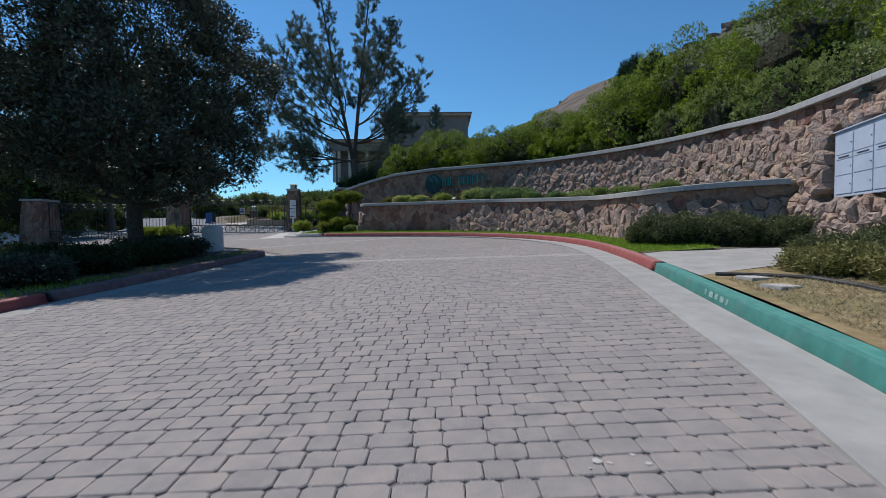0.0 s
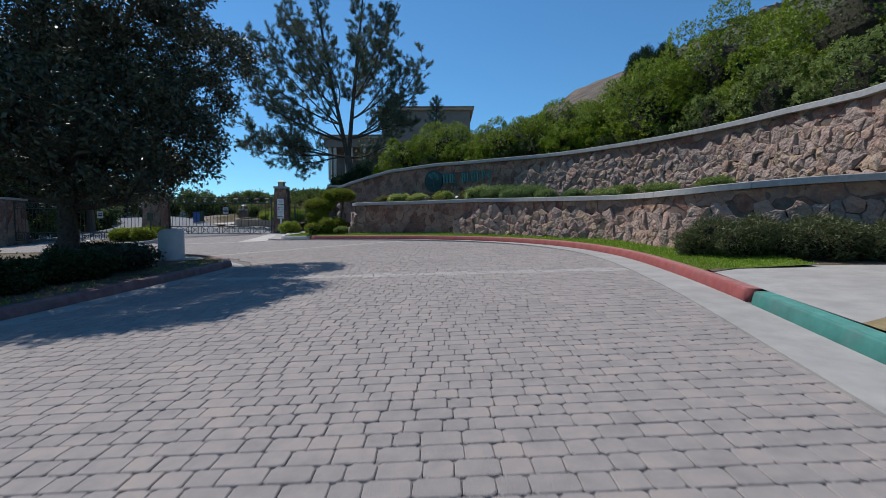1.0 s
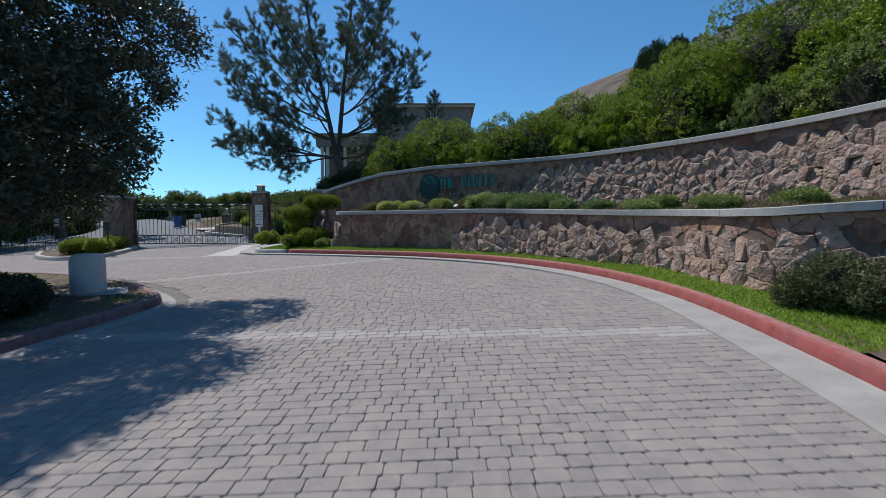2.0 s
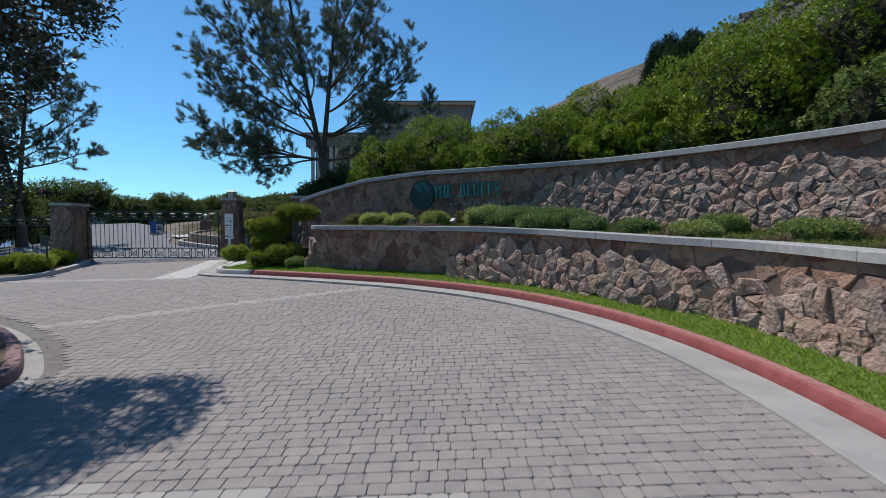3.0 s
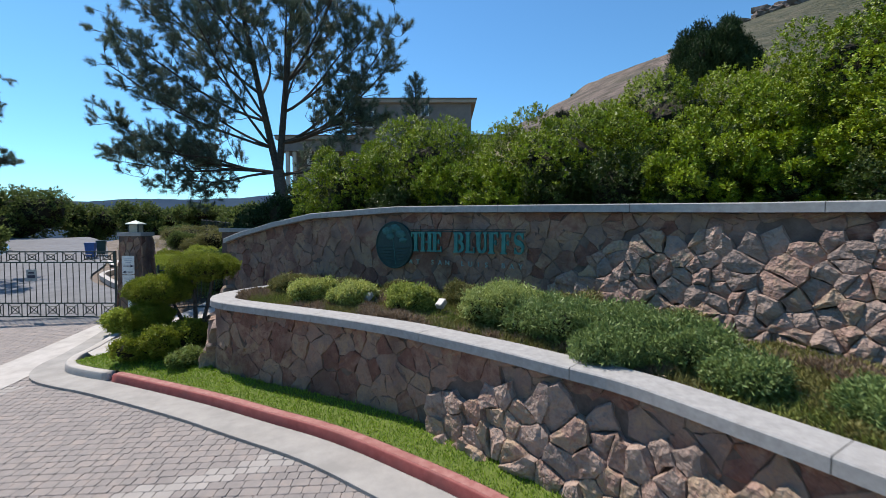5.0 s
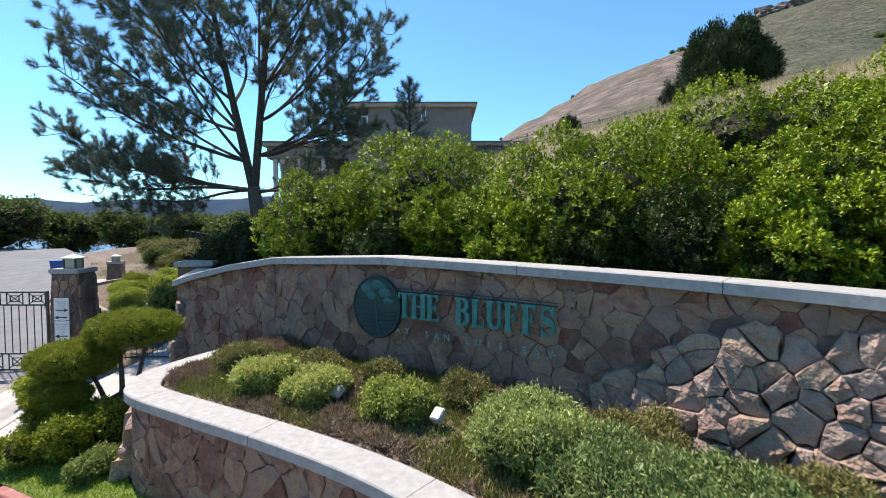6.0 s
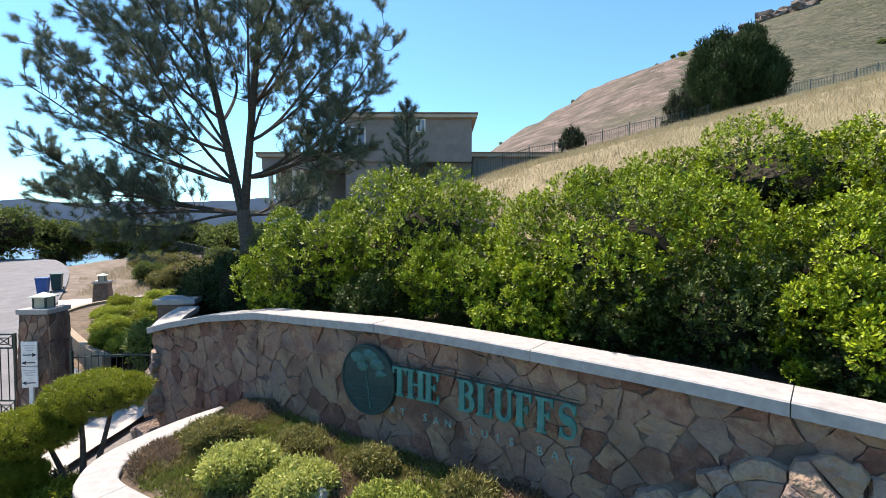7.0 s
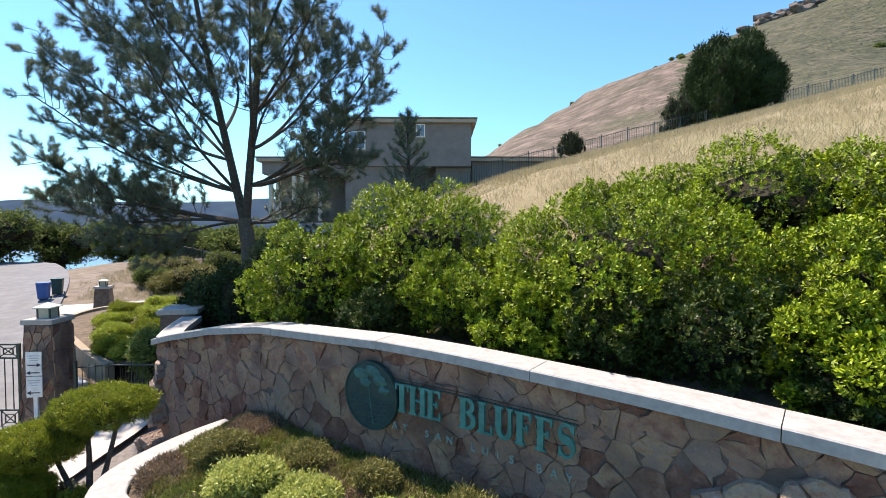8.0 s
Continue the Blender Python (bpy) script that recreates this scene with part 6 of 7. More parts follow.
def serif_letter(ch, height, depth):
    """A bold condensed capital with slab serifs, built of strokes; its foot is at the origin's height."""
    W, S, T, F = {"T": 0.74, "H": 0.84, "E": 0.66, "B": 0.72, "L": 0.64, "U": 0.80, "F": 0.64, "S": 0.64}[ch], 0.235, 0.085, 0.075
    bm = bmesh.new()
    layer = [0]

    def ribbon(line, halves):
        """A stroke along a line of points, as thick as given at each."""
        layer[0] += 1
        zt = depth - 0.0012 * layer[0]
        n = len(line)
        rows = []
        for i, (x, y) in enumerate(line):
            ax, ay = line[max(i - 1, 0)]
            bx, by = line[min(i + 1, n - 1)]
            d = math.hypot(bx - ax, by - ay)
            nx, ny = -(by - ay) / d * halves[i], (bx - ax) / d * halves[i]
            rows.append([bm.verts.new(((px - W / 2) * height, py * height, pz)) for px, py, pz in ((x + nx, y + ny, zt), (x - nx, y - ny, zt), (x - nx, y - ny, -depth), (x + nx, y + ny, -depth))])
        for p, q in zip(rows, rows[1:]):
            for k in range(4):
                bm.faces.new((p[k], p[(k + 1) % 4], q[(k + 1) % 4], q[k]))
        bm.faces.new(rows[0][::-1])
        bm.faces.new(rows[-1])

    def upright(x, y0=0.0, y1=1.0, w=S):
        ribbon([(x, y0), (x, y1)], [w / 2] * 2)

    def flat(x0, x1, y, h=T):
        ribbon([(x0, y), (x1, y)], [h / 2] * 2)

    def foot(x, y):
        flat(x - S / 2 - 0.075, x + S / 2 + 0.075, y + (F / 2 if y < 0.5 else -F / 2), F)

    def tip(x, y, way):
        ribbon([(x, y), (x + 0.005, y + way * 0.2)], [0.055, 0.03])

    def bowl(x, y, rx, ry, a0, a1, thin, thick):
        ts = [a0 + (a1 - a0) * k / 12 for k in range(13)]
        ribbon([(x + rx * math.cos(a), y + ry * math.sin(a)) for a in ts], [(thin + (thick - thin) * abs(math.cos(a))) / 2 for a in ts])

    if ch == "T":
        upright(W / 2)
        foot(W / 2, 0)
        flat(0.02, W - 0.02, 1 - T / 2)
        tip(0.06, 0.96, -1)
        tip(W - 0.06, 0.96, -1)
    elif ch == "H":
        for x in (S / 2 + 0.06, W - S / 2 - 0.06):
            upright(x)
            foot(x, 0)
            foot(x, 1)
        flat(S, W - S, 0.5)
    elif ch in "EFL":
        x = S / 2 + 0.06
        upright(x)
        foot(x, 0)
        foot(x, 1)
        if ch != "L":
            flat(x, W - 0.03, 1 - T / 2)
            tip(W - 0.07, 0.97, -1.1)
            flat(x, W - 0.2, 0.52)
            ribbon([(W - 0.2, 0.41), (W - 0.2, 0.63)], [0.045] * 2)
        if ch != "F":
            flat(x, W - 0.01, T / 2)
            tip(W - 0.05, 0.03, 1.25)
    elif ch == "U":
        xa, xb = S / 2 + 0.06, W - 0.15
        upright(xa, 0.3, 1.0)
        upright(xb, 0.3, 1.0, 0.13)
        foot(xa, 1)
        flat(xb - 0.14, xb + 0.14, 1 - F / 2, F)
        mx = (xa + xb) / 2
        bowl(mx, 0.31, xb - mx, 0.25, math.pi, 2 * math.pi, 0.12, 0.19)
    elif ch == "B":
        x = S / 2 + 0.06
        upright(x)
        foot(x, 0)
        foot(x, 1)
        bowl(W * 0.48, 0.75, 0.24, 0.205, -math.pi / 2, math.pi / 2, T, 0.19)
        bowl(W * 0.50, 0.28, 0.27, 0.235, -math.pi / 2, math.pi / 2, T, 0.21)
        for y in (0.955, 0.53, 0.045):
            flat(x, W * 0.5, y)
    else:
        line, halves = [], []
        for k in range(25):
            t = k / 24
            if t < 0.5:
                a = 0.35 + (1.5 * math.pi - 0.35) * t * 2
                line.append((W / 2 + 0.22 * math.cos(a), 0.74 + 0.215 * math.sin(a)))
            else:
                a = math.pi / 2 - (1.5 * math.pi - 0.35) * (t - 0.5) * 2
                line.append((W / 2 + 0.24 * math.cos(a), 0.285 + 0.24 * math.sin(a)))
            halves.append(0.045 + 0.085 * math.exp(-((t - 0.5) / 0.16) ** 2))
        ribbon(line, halves)
        tip(W - 0.09, 0.97, -1.4)
        tip(0.09, 0.03, 1.4)
    bmesh.ops.recalc_face_normals(bm, faces=bm.faces)
    me = bpy.data.meshes.new("letter")
    bm.to_mesh(me)
    bm.free()
    return me


PROUD = 0.125
sign = empty("sign_lettering", 0, 0, 0)
sign.matrix_world = Matrix()


def lettering(text, q0, q1, z, size, depth, fat, squeeze, mat):
    n = len(text)
    for k, ch in enumerate(text):
        if ch == " ":
            continue
        me = serif_letter(ch, size, depth) if fat > 0.01 else letter_mesh(ch, size, depth, fat)
        me.materials.clear()
        me.materials.append(mat)
        ob = new("letter", me)
        ob.parent = sign
        ob.matrix_world = wall_frame(q0 + (q1 - q0) * (k + 0.5) / n, z, PROUD) @ Matrix.Diagonal((squeeze, 1, 1, 1))


qa, qb = q_at(-0.02), q_at(2.3)
lettering("THE BLUFFS", qa, qb, 3.69, 0.43, 0.022, 0.022, 0.82, M_VERDIGRIS)
lettering("AT SAN LUIS BAY", q_at(-0.1), q_at(2.3), 3.41, 0.145, 0.012, 0.001, 1.0, material("pale_verdigris", [(0.1, (0.14, 0.24, 0.22)), (0.9, (0.26, 0.36, 0.33))], 9.0, 0.5, 0.1))
for dz, th in ((0.43, 0.022), (0.475, 0.012)):
    bm = bmesh.new()
    qs = np.linspace(qa, qb, 12)
    add_tube(bm, [wall_frame(q, 3.70 + dz, PROUD).translation for q in qs], th * 0.5, 4)
    part("rule", bm, M_BRONZE, sign, "thin bronze rule over the letters")
tagged(sign, "verdigris metal lettering THE BLUFFS AT SAN LUIS BAY", "sign")

M_DULLGREEN = material("dull_verdigris", [(0.1, (0.02, 0.085, 0.08)), (0.9, (0.045, 0.16, 0.15))], 9.0, 0.6, 0.4, 40)
medal = empty("medallion", 0, 0, 0)
medal.matrix_world = wall_frame(q_at(-0.44), 3.82, 0.07) @ Matrix.Diagonal((0.93, 0.96, 1, 1))
bm = bmesh.new()
n = 40
add_tube(bm, [(0, 0, -0.04), (0, 0, 0.03)], 0.56, n)
part("disc", bm, M_BRONZE, medal)
bm = bmesh.new()
ring = [(0.55 * math.cos(a), 0.55 * math.sin(a), 0.03) for a in np.linspace(0, 2 * math.pi, 41)]
add_tube(bm, ring, 0.022, 6)
part("rim", bm, M_BRONZE, medal)
for k in range(6):
    bm = bmesh.new()
    y = -0.06 - 0.075 * k
    w = math.sqrt(max(0.02, 0.5 ** 2 - y * y))
    add_tube(bm, [(-w + 0.1 * (k % 2), y, 0.032), (-w * 0.2, y + 0.015, 0.034), (w * 0.3, y - 0.012, 0.034), (w * 0.95, y + 0.01, 0.032)], 0.014, 5)
    part("wave_line", bm, M_BRONZE, medal)
bm = bmesh.new()
add_tube(bm, [(0.06, -0.46, 0.035), (0.01, -0.1, 0.04), (-0.03, 0.2, 0.04), (-0.06, 0.42, 0.035)], [0.016, 0.011, 0.009, 0.006], 6)
part("tree_stem", bm, M_DULLGREEN, medal)
g = np.random.default_rng(3)
for k, (cx, cy, r) in enumerate([(-0.2, 0.34, 0.13), (0.05, 0.4, 0.12), (0.2, 0.27, 0.12), (-0.12, 0.2, 0.1), (0.28, 0.12, 0.09)]):
    bm = bmesh.new()
    rr = bmesh.ops.create_icosphere(bm, subdivisions=2, radius=1.0)
    for v in rr["verts"]:
        s = 1 + 0.35 * noise.noise(v.co * 2 + Vector((k, 0, 0)))
        v.co = Vector((cx + v.co.x * r * 1.3 * s, cy + v.co.y * r * 0.8 * s, 0.03 + v.co.z * 0.03))
    part("tree_crown", bm, M_DULLGREEN, medal)
tagged(medal, "round dark bronze medallion with a relief tree and waves", "medallion")


# ---- house ----
def house():
    """A flat-faced stucco house with hipped eaves, a lower wing and a columned porch."""
    stucco = material("taupe_stucco", [(0.1, (0.165, 0.15, 0.145)), (0.9, (0.215, 0.197, 0.19))], 1.5, 0.95, 0.3, 30)
    trim = material("eave_trim", [(0.1, (0.30, 0.255, 0.21)), (0.9, (0.36, 0.31, 0.26))], 2.0, 0.8, 0.1)
    tiles = material("roof_tiles", [(0.1, (0.14, 0.095, 0.075)), (0.9, (0.22, 0.155, 0.12))], 6.0, 0.9, 0.6, 12, bump_dist=0.05)
    e = empty("house", -1.9, 55.0, 8.3)
    def block(name, x0, x1, y0, y1, z0, z1, roof=True, rise=0.35, over=0.45):
        w = part("wall", box_bm(x0, x1, y0, y1, z0, z1, 0.02), stucco, e)
        if roof:
            part("fascia", box_bm(x0 - over + 0.06, x1 + over - 0.06, y0 - over + 0.06, y1 + over - 0.06, z1 - 0.38, z1 - 0.1, 0.03), trim, e)
            bm = bmesh.new()
            lo = [bm.verts.new(p) for p in ((x0 - over, y0 - over, z1 - 0.1), (x1 + over, y0 - over, z1 - 0.1), (x1 + over, y1 + over, z1 - 0.1), (x0 - over, y1 + over, z1 - 0.1))]
            mid = [bm.verts.new((v.co.x, v.co.y, z1)) for v in lo]
            cy = (y0 + y1) / 2
            ra, rb = bm.verts.new((x0 + 2, cy, z1 + rise)), bm.verts.new((x1 - 2, cy, z1 + rise))
            bm.faces.new(lo[::-1])
            for k in range(4):
                bm.faces.new((lo[k], lo[(k + 1) % 4], mid[(k + 1) % 4], mid[k]))
            bm.faces.new((mid[0], mid[1], rb, ra))
            bm.faces.new((mid[1], mid[2], rb))
            bm.faces.new((mid[2], mid[3], ra, rb))
            bm.faces.new((mid[3], mid[0], ra))
            part("roof", bm, tiles, e)
        return w
    block("main", -5.0, 5.0, 0, 9, 3.3, 7.05)
    block("base", -5.0, -0.2, 0.3, 9, -1.5, 3.3, False)
    block("base", 2.2, 5.0, 0.7, 9, -1.5, 3.3, False)
    part("wall", box_bm(-0.3, 2.3, 2.5, 9, -1.5, 3.3, 0.02), stucco, e, "recessed shaded stucco wall")
    block("wing", 5.2, 13.0, 2.0, 9, -0.5, 4.35, True, 0.5, 0.5)
    block("porch", -11.8, -5.0, 0.8, 9, 2.75, 4.1, True, 0.3, 0.4)
    for k, x in enumerate((-11.2, -10.6, -9.3, -8.7, -7.2)):
        part("column", box_bm(x - 0.16, x + 0.16, 0.95, 1.27, -1.0, 2.75, 0.03), material("pale_column", [(0.1, (0.46, 0.42, 0.37)), (0.9, (0.54, 0.5, 0.45))], 3, 0.9, 0.1) if k == 0 else bpy.data.materials["pale_column"], e)
    part("wall", box_bm(-11.7, -5.0, 4.0, 9, -1.0, 2.75, 0.02), stucco, e, "shaded porch back wall")
    blue = material("window_glass", [(0.1, (0.10, 0.16, 0.24)), (0.9, (0.14, 0.20, 0.28))], 2, 0.05, 0.0, spec=0.8)
    for x, z, w, h, y in ((-4.0, 5.3, 1.15, 1.25, 0), (1.0, 6.1, 0.55, 0.85, 0), (8.5, 2.0, 1.6, 1.1, 2.0)):
        win = part("window", box_bm(x - w / 2 - 0.08, x + w / 2 + 0.08, y - 0.06, y + 0.02, z - h / 2 - 0.08, z + h / 2 + 0.08, 0.01), M_WHITEPAINT, e)
        part("pane", box_bm(x - w / 2, x - 0.03, y - 0.075, y - 0.062, z - h / 2, z + h / 2), blue, win)
        part("pane", box_bm(x + 0.03, x + w / 2, y - 0.075, y - 0.062, z - h / 2, z + h / 2), blue, win)
        part("sill", box_bm(x - w / 2 - 0.12, x + w / 2 + 0.12, y - 0.16, y, z - h / 2 - 0.2, z - h / 2 - 0.085, 0.01), trim, win)
    tagged(e, "two-storey taupe stucco house with low tiled eaves", "house")


house()

# stone block pier behind the wall's end, with a concrete cap
e = empty("end_pier", -6.8, 31.75, road_z(-6.8, 31.75), 12)
part("body", box_bm(-0.45, 0.45, -0.45, 0.45, -0.1, 2.62, 0.02), M_MORTAR, e)
part("cap", box_bm(-0.53, 0.53, -0.53, 0.53, 2.62, 2.76, 0.012), M_CAP, e)
tagged(e, "square stone pier behind the end of the wall", "pier")


# short return of the high wall from its end back towards the pier
ret_path = smooth_path([(-6.0, 29.3), (-6.25, 30.1), (-6.45, 31.2)], 0.2)
ret = sweep(ret_path, [(0.0, -0.2), (0.0, 2.48), (-0.36, 2.48), (-0.36, -0.2)], road_z, M_MORTAR, "return_wall")
tagged(ret, "short stone return at the end of the high wall", "wall", kind="structure")
cap = sweep(ret_path, [(0.08, 2.48), (0.08, 2.61), (-0.44, 2.61), (-0.44, 2.48)], road_z, M_CAP, "coping", ret)

# rough grass on the bank beyond the gate
g = np.random.default_rng(985)
pts = []
while len(pts) < 16000:
    x, y = g.uniform(-26, -8), g.uniform(32, 60)
    edge = float(np.interp(y, [33, 36, 40.5, 45.4, 57], [-10.6, -13.4, -17.0, -21.6, -30.4])) + 1.0
    if x < edge or (y < 43.3 and x < -10.2) or (42.6 < y < 46.2 and x < -12) or noise.noise((x * 0.6, y * 0.6, 3.0)) < -0.1:
        continue
    pts.append((x, y, ground_z(x, y) - 0.02))
tagged(blades(pts, 0.34, 0.016, 0.5, M_DRYGRASS, "bank_grass", None, 986), "rough dry grass on the bank beyond the gate", "grass", kind="stuff")

# a few dried white paint spots on the pavers
bm = bmesh.new()
for x, y, r in ((0.71, 2.08, 0.028), (0.76, 2.06, 0.014), (0.89, 2.12, 0.014), (0.93, 2.04, 0.018), (0.66, 2.02, 0.01)):
    bm.faces.new([bm.verts.new((x + r * g.uniform(0.6, 1.3) * math.cos(a), y + r * g.uniform(0.5, 1.0) * math.sin(a), road_z(x, y) + 0.004)) for a in np.linspace(0, 5.8, 12)])
tagged(part("paint_spots", bm, M_CONC), "small dried white paint spots on the pavers", "stain", kind="stuff")

# rocks and scrub on the ridge of the far hill
g = np.random.default_rng(990)
bm = bmesh.new()
for k in range(46):
    x, y = 112 + g.normal() * 9, 160 + g.normal() * 5
    r = g.uniform(0.8, 2.6)
    rr = bmesh.ops.create_icosphere(bm, subdivisions=2, radius=1.0)
    z = ground_z(x, y)
    for v in rr["verts"]:
        s = 1 + 0.7 * noise.noise(v.co * 1.6 + Vector((k, 0, 0)))
        v.co = Vector((x + v.co.x * r * 1.5 * s, y + v.co.y * r * s, z + v.co.z * r * 0.75 * s))
tagged(part("rock_outcrop", bm, material("grey_pink_rock", [(0.1, (0.09, 0.07, 0.06)), (0.9, (0.24, 0.19, 0.165))], 0.5, 0.95, 1.0, 1.5, bump_dist=0.4)), "weathered grey-pink rocks breaking through the hilltop", "rocks", kind="stuff")
blobs = []
for k in range(48):
    if k < 38:
        x, y = g.uniform(8, 150), g.uniform(158, 170)
    else:
        x, y = g.uniform(60, 150), g.uniform(100, 165)
    r = g.uniform(0.12, 0.5)
    blobs.append((x, y, ground_z(x, y) + r * 0.25, r * 1.5, r * 1.2, r * 0.7))
scrub = empty("hill_scrub", 0, 0, 0)
foliage("foliage", blobs, 5000, 10, 0.26, M_LEAF_FAR, scrub, 991, spread=0.3, width=0.5)
tagged(scrub, "dark low scrub dotted over the far hill", "scrub", kind="stuff")


# ---- stones of the walls ----
def clip_cell(poly, px, py, qx, qy):
    """Keeps the part of the polygon nearer to p than to q."""
    mx, my, dx, dy = (px + qx) / 2, (py + qy) / 2, qx - px, qy - py
    out = []
    n = len(poly)
    for i in range(n):
        a, b = poly[i], poly[(i + 1) % n]
        sa = (a[0] - mx) * dx + (a[1] - my) * dy
        sb = (b[0] - mx) * dx + (b[1] - my) * dy
        if sa <= 0:
            out.append(a)
        if (sa < 0) != (sb < 0) and sa != sb:
            t = sa / (sa - sb)
            out.append((a[0] + (b[0] - a[0]) * t, a[1] + (b[1] - a[1]) * t))
    return out


def stone_cells(s0, s1, z0, z1, cw, ch, rng, jitter=0.42, skip=0.0):
    """Irregular cells over a strip of wall: centres on a shaken grid, each cut by its neighbours."""
    nx, nz = max(2, int((s1 - s0) / cw)), max(2, int((z1 - z0) / ch))
    pts = {}
    for i in range(-1, nx + 1):
        for j in range(-1, nz + 1):
            pts[i, j] = (s0 + (i + 0.5 + (0.25 if j % 2 else -0.25) + rng.uniform(-jitter, jitter)) * (s1 - s0) / nx, z0 + (j + 0.5 + rng.uniform(-jitter, jitter)) * (z1 - z0) / nz)
    cells = []
    for key in list(pts):
        if rng.random() < skip:
            del pts[key]
    for i in range(nx):
        for j in range(nz):
            if (i, j) not in pts:
                continue
            px, py = pts[i, j]
            poly = [(px - 2 * cw, py - 2 * ch), (px + 2 * cw, py - 2 * ch), (px + 2 * cw, py + 2 * ch), (px - 2 * cw, py + 2 * ch)]
            for di in range(-3, 4):
                for dj in range(-3, 4):
                    if (di or dj) and (i + di, j + dj) in pts:
                        poly = clip_cell(poly, px, py, *pts[i + di, j + dj])
            if len(poly) >= 3:
                cells.append(((px, py), poly))
    return cells


def wall_point(path, ztop, q, z, out):
    """A place on a battered wall face, out metres proud of the backing."""
    xy, tan, nor, s = path
    x, y = np.interp(q, s, xy[:, 0]), np.interp(q, s, xy[:, 1])
    nx, ny = np.interp(q, s, nor[:, 0]), np.interp(q, s, nor[:, 1])
    g = road_z(x, y) - 0.15
    top = np.interp(q, s, ztop)
    h = max(0.3, top - g)
    o = 0.05 * 0.5 * h / 2 * (1 - 2 * (z - g) / h) + out
    return (x + nx * o, y + ny * o, z)


def stone_mesh(path, ztop, cell, depth, gap, rng, rough):
    (cx, cy), poly = cell
    area = [np.array(p) for p in poly]
    c = sum(area) / len(area)
    size = max(np.linalg.norm(p - c) for p in area)
    f0 = max(0.4, 1 - gap / max(0.05, size * 0.8))
    # cut long edges so that outlines are less straight
    pts = []
    for k in range(len(area)):
        a, b = area[k], area[(k + 1) % len(area)]
        pts.append(a)
        if np.linalg.norm(b - a) > size * 0.6:
            pts.append(a * 0.67 + b * 0.33 + rng.normal(size=2) * size * 0.05)
            pts.append(a * 0.33 + b * 0.67 + rng.normal(size=2) * size * 0.05)
    n = len(pts)
    tilt = rng.normal(size=2) * rough * 3.5
    rings = []
    for f, d, jit in ((f0 * 1.0, -0.02, 0), (f0 * 0.985, depth * 0.55, rough * 0.3), (f0 * (0.962 if rough < 0.01 else 0.91), depth, rough)):
        ring = []
        for p in pts:
            w = c + (p - c) * f * (1 + (rng.normal() * 0.02 if jit else 0))
            dd = d + (rng.normal() * jit + float(tilt @ (p - c)) * (d > 0.5 * depth)) if jit else d
            ring.append(wall_point(path, ztop, w[0], w[1], max(-0.02, dd)))
        rings.append(ring)
    verts = [v for r in rings for v in r] + [wall_point(path, ztop, c[0], c[1], depth * 1.0 + rng.normal() * rough * 0.5)]
    faces = []
    for r in range(2):
        for k in range(n):
            faces.append((r * n + k, r * n + (k + 1) % n, (r + 1) * n + (k + 1) % n, (r + 1) * n + k))
    for k in range(n):
        faces.append((2 * n + k, 2 * n + (k + 1) % n, 3 * n))
    return verts, faces


def rock_mesh(path, ztop, cell, depth, rng):
    """A rough quarried rock set in the wall: split faces, an uneven front and no two edges alike."""
    area = [np.array(p) for p in cell[1]]
    c = sum(area) / len(area)
    size = max(np.linalg.norm(p - c) for p in area)
    pts = []
    for k in range(len(area)):
        a, b = area[k], area[(k + 1) % len(area)]
        pts.append(a)
        if np.linalg.norm(b - a) > size * 0.5:
            pts.append(a * 0.5 + b * 0.5 + rng.normal(size=2) * size * 0.06)
    n = len(pts)
    tilt = rng.normal(size=2) * 0.13
    ridge = unit(rng.normal(size=2))
    lift = rng.uniform(0.0, 0.10)
    seed = rng.uniform(0, 50)
    verts = []
    for f, d in ((0.998, -0.02), (0.985, 0.6), (0.945, 0.93), (0.5, 1.0)):
        for p in pts:
            w = c + (p - c) * f * (1 + (rng.normal() * 0.03 if d > 0.5 else 0))
            out = depth * d
            if d > 0:
                u = w - c
                out += d * (float(tilt @ u) - lift * abs(float(ridge @ u)) + 0.026 * noise.noise((w[0] * 9 + seed, w[1] * 9, seed)))
            verts.append(wall_point(path, ztop, w[0], w[1], max(-0.02, out)))
    verts.append(wall_point(path, ztop, c[0], c[1], depth * rng.uniform(0.92, 1.15)))
    faces = [(r * n + k, r * n + (k + 1) % n, (r + 1) * n + (k + 1) % n, (r + 1) * n + k) for r in range(3) for k in range(n)]
    faces += [(3 * n + k, 3 * n + (k + 1) % n, 4 * n) for k in range(n)]
    return verts, faces


def rubble_top_low(q, x, y):
    """Height up to which rough rocks stand out of the low wall; none past its far end."""
    if x < -4.22 and y < 25.7:
        return low_top(x, y) - CAP - 0.25
    if x < 0.35:
        return -9
    wob = 0.10 * noise.noise((q * 1.7, 0, 0)) + 0.08 * noise.noise((q * 5.0, 3, 0))
    return low_top(x, y) - CAP - 0.36 - 0.45 * max(0, 1 - (x - 0.35) / 1.2) + wob


def rubble_top_high(q, x, y):
    if x < -5.75:
        return 3.5
    if x < 2.5 and y > 20:
        return -9
    wob = 0.12 * noise.noise((q * 1.5, 7, 0)) + 0.10 * noise.noise((q * 4.0, 5, 0))
    top = float(np.interp(q, upper_path[3], UPPER_Z)) - CAP
    return top - 0.30 - (1.2 * max(0, 1 - (x - 2.6) / 1.1) + 0.12 * max(0, 1 - (x - 3.7) / 2) if y > 18 else 0.0) + wob


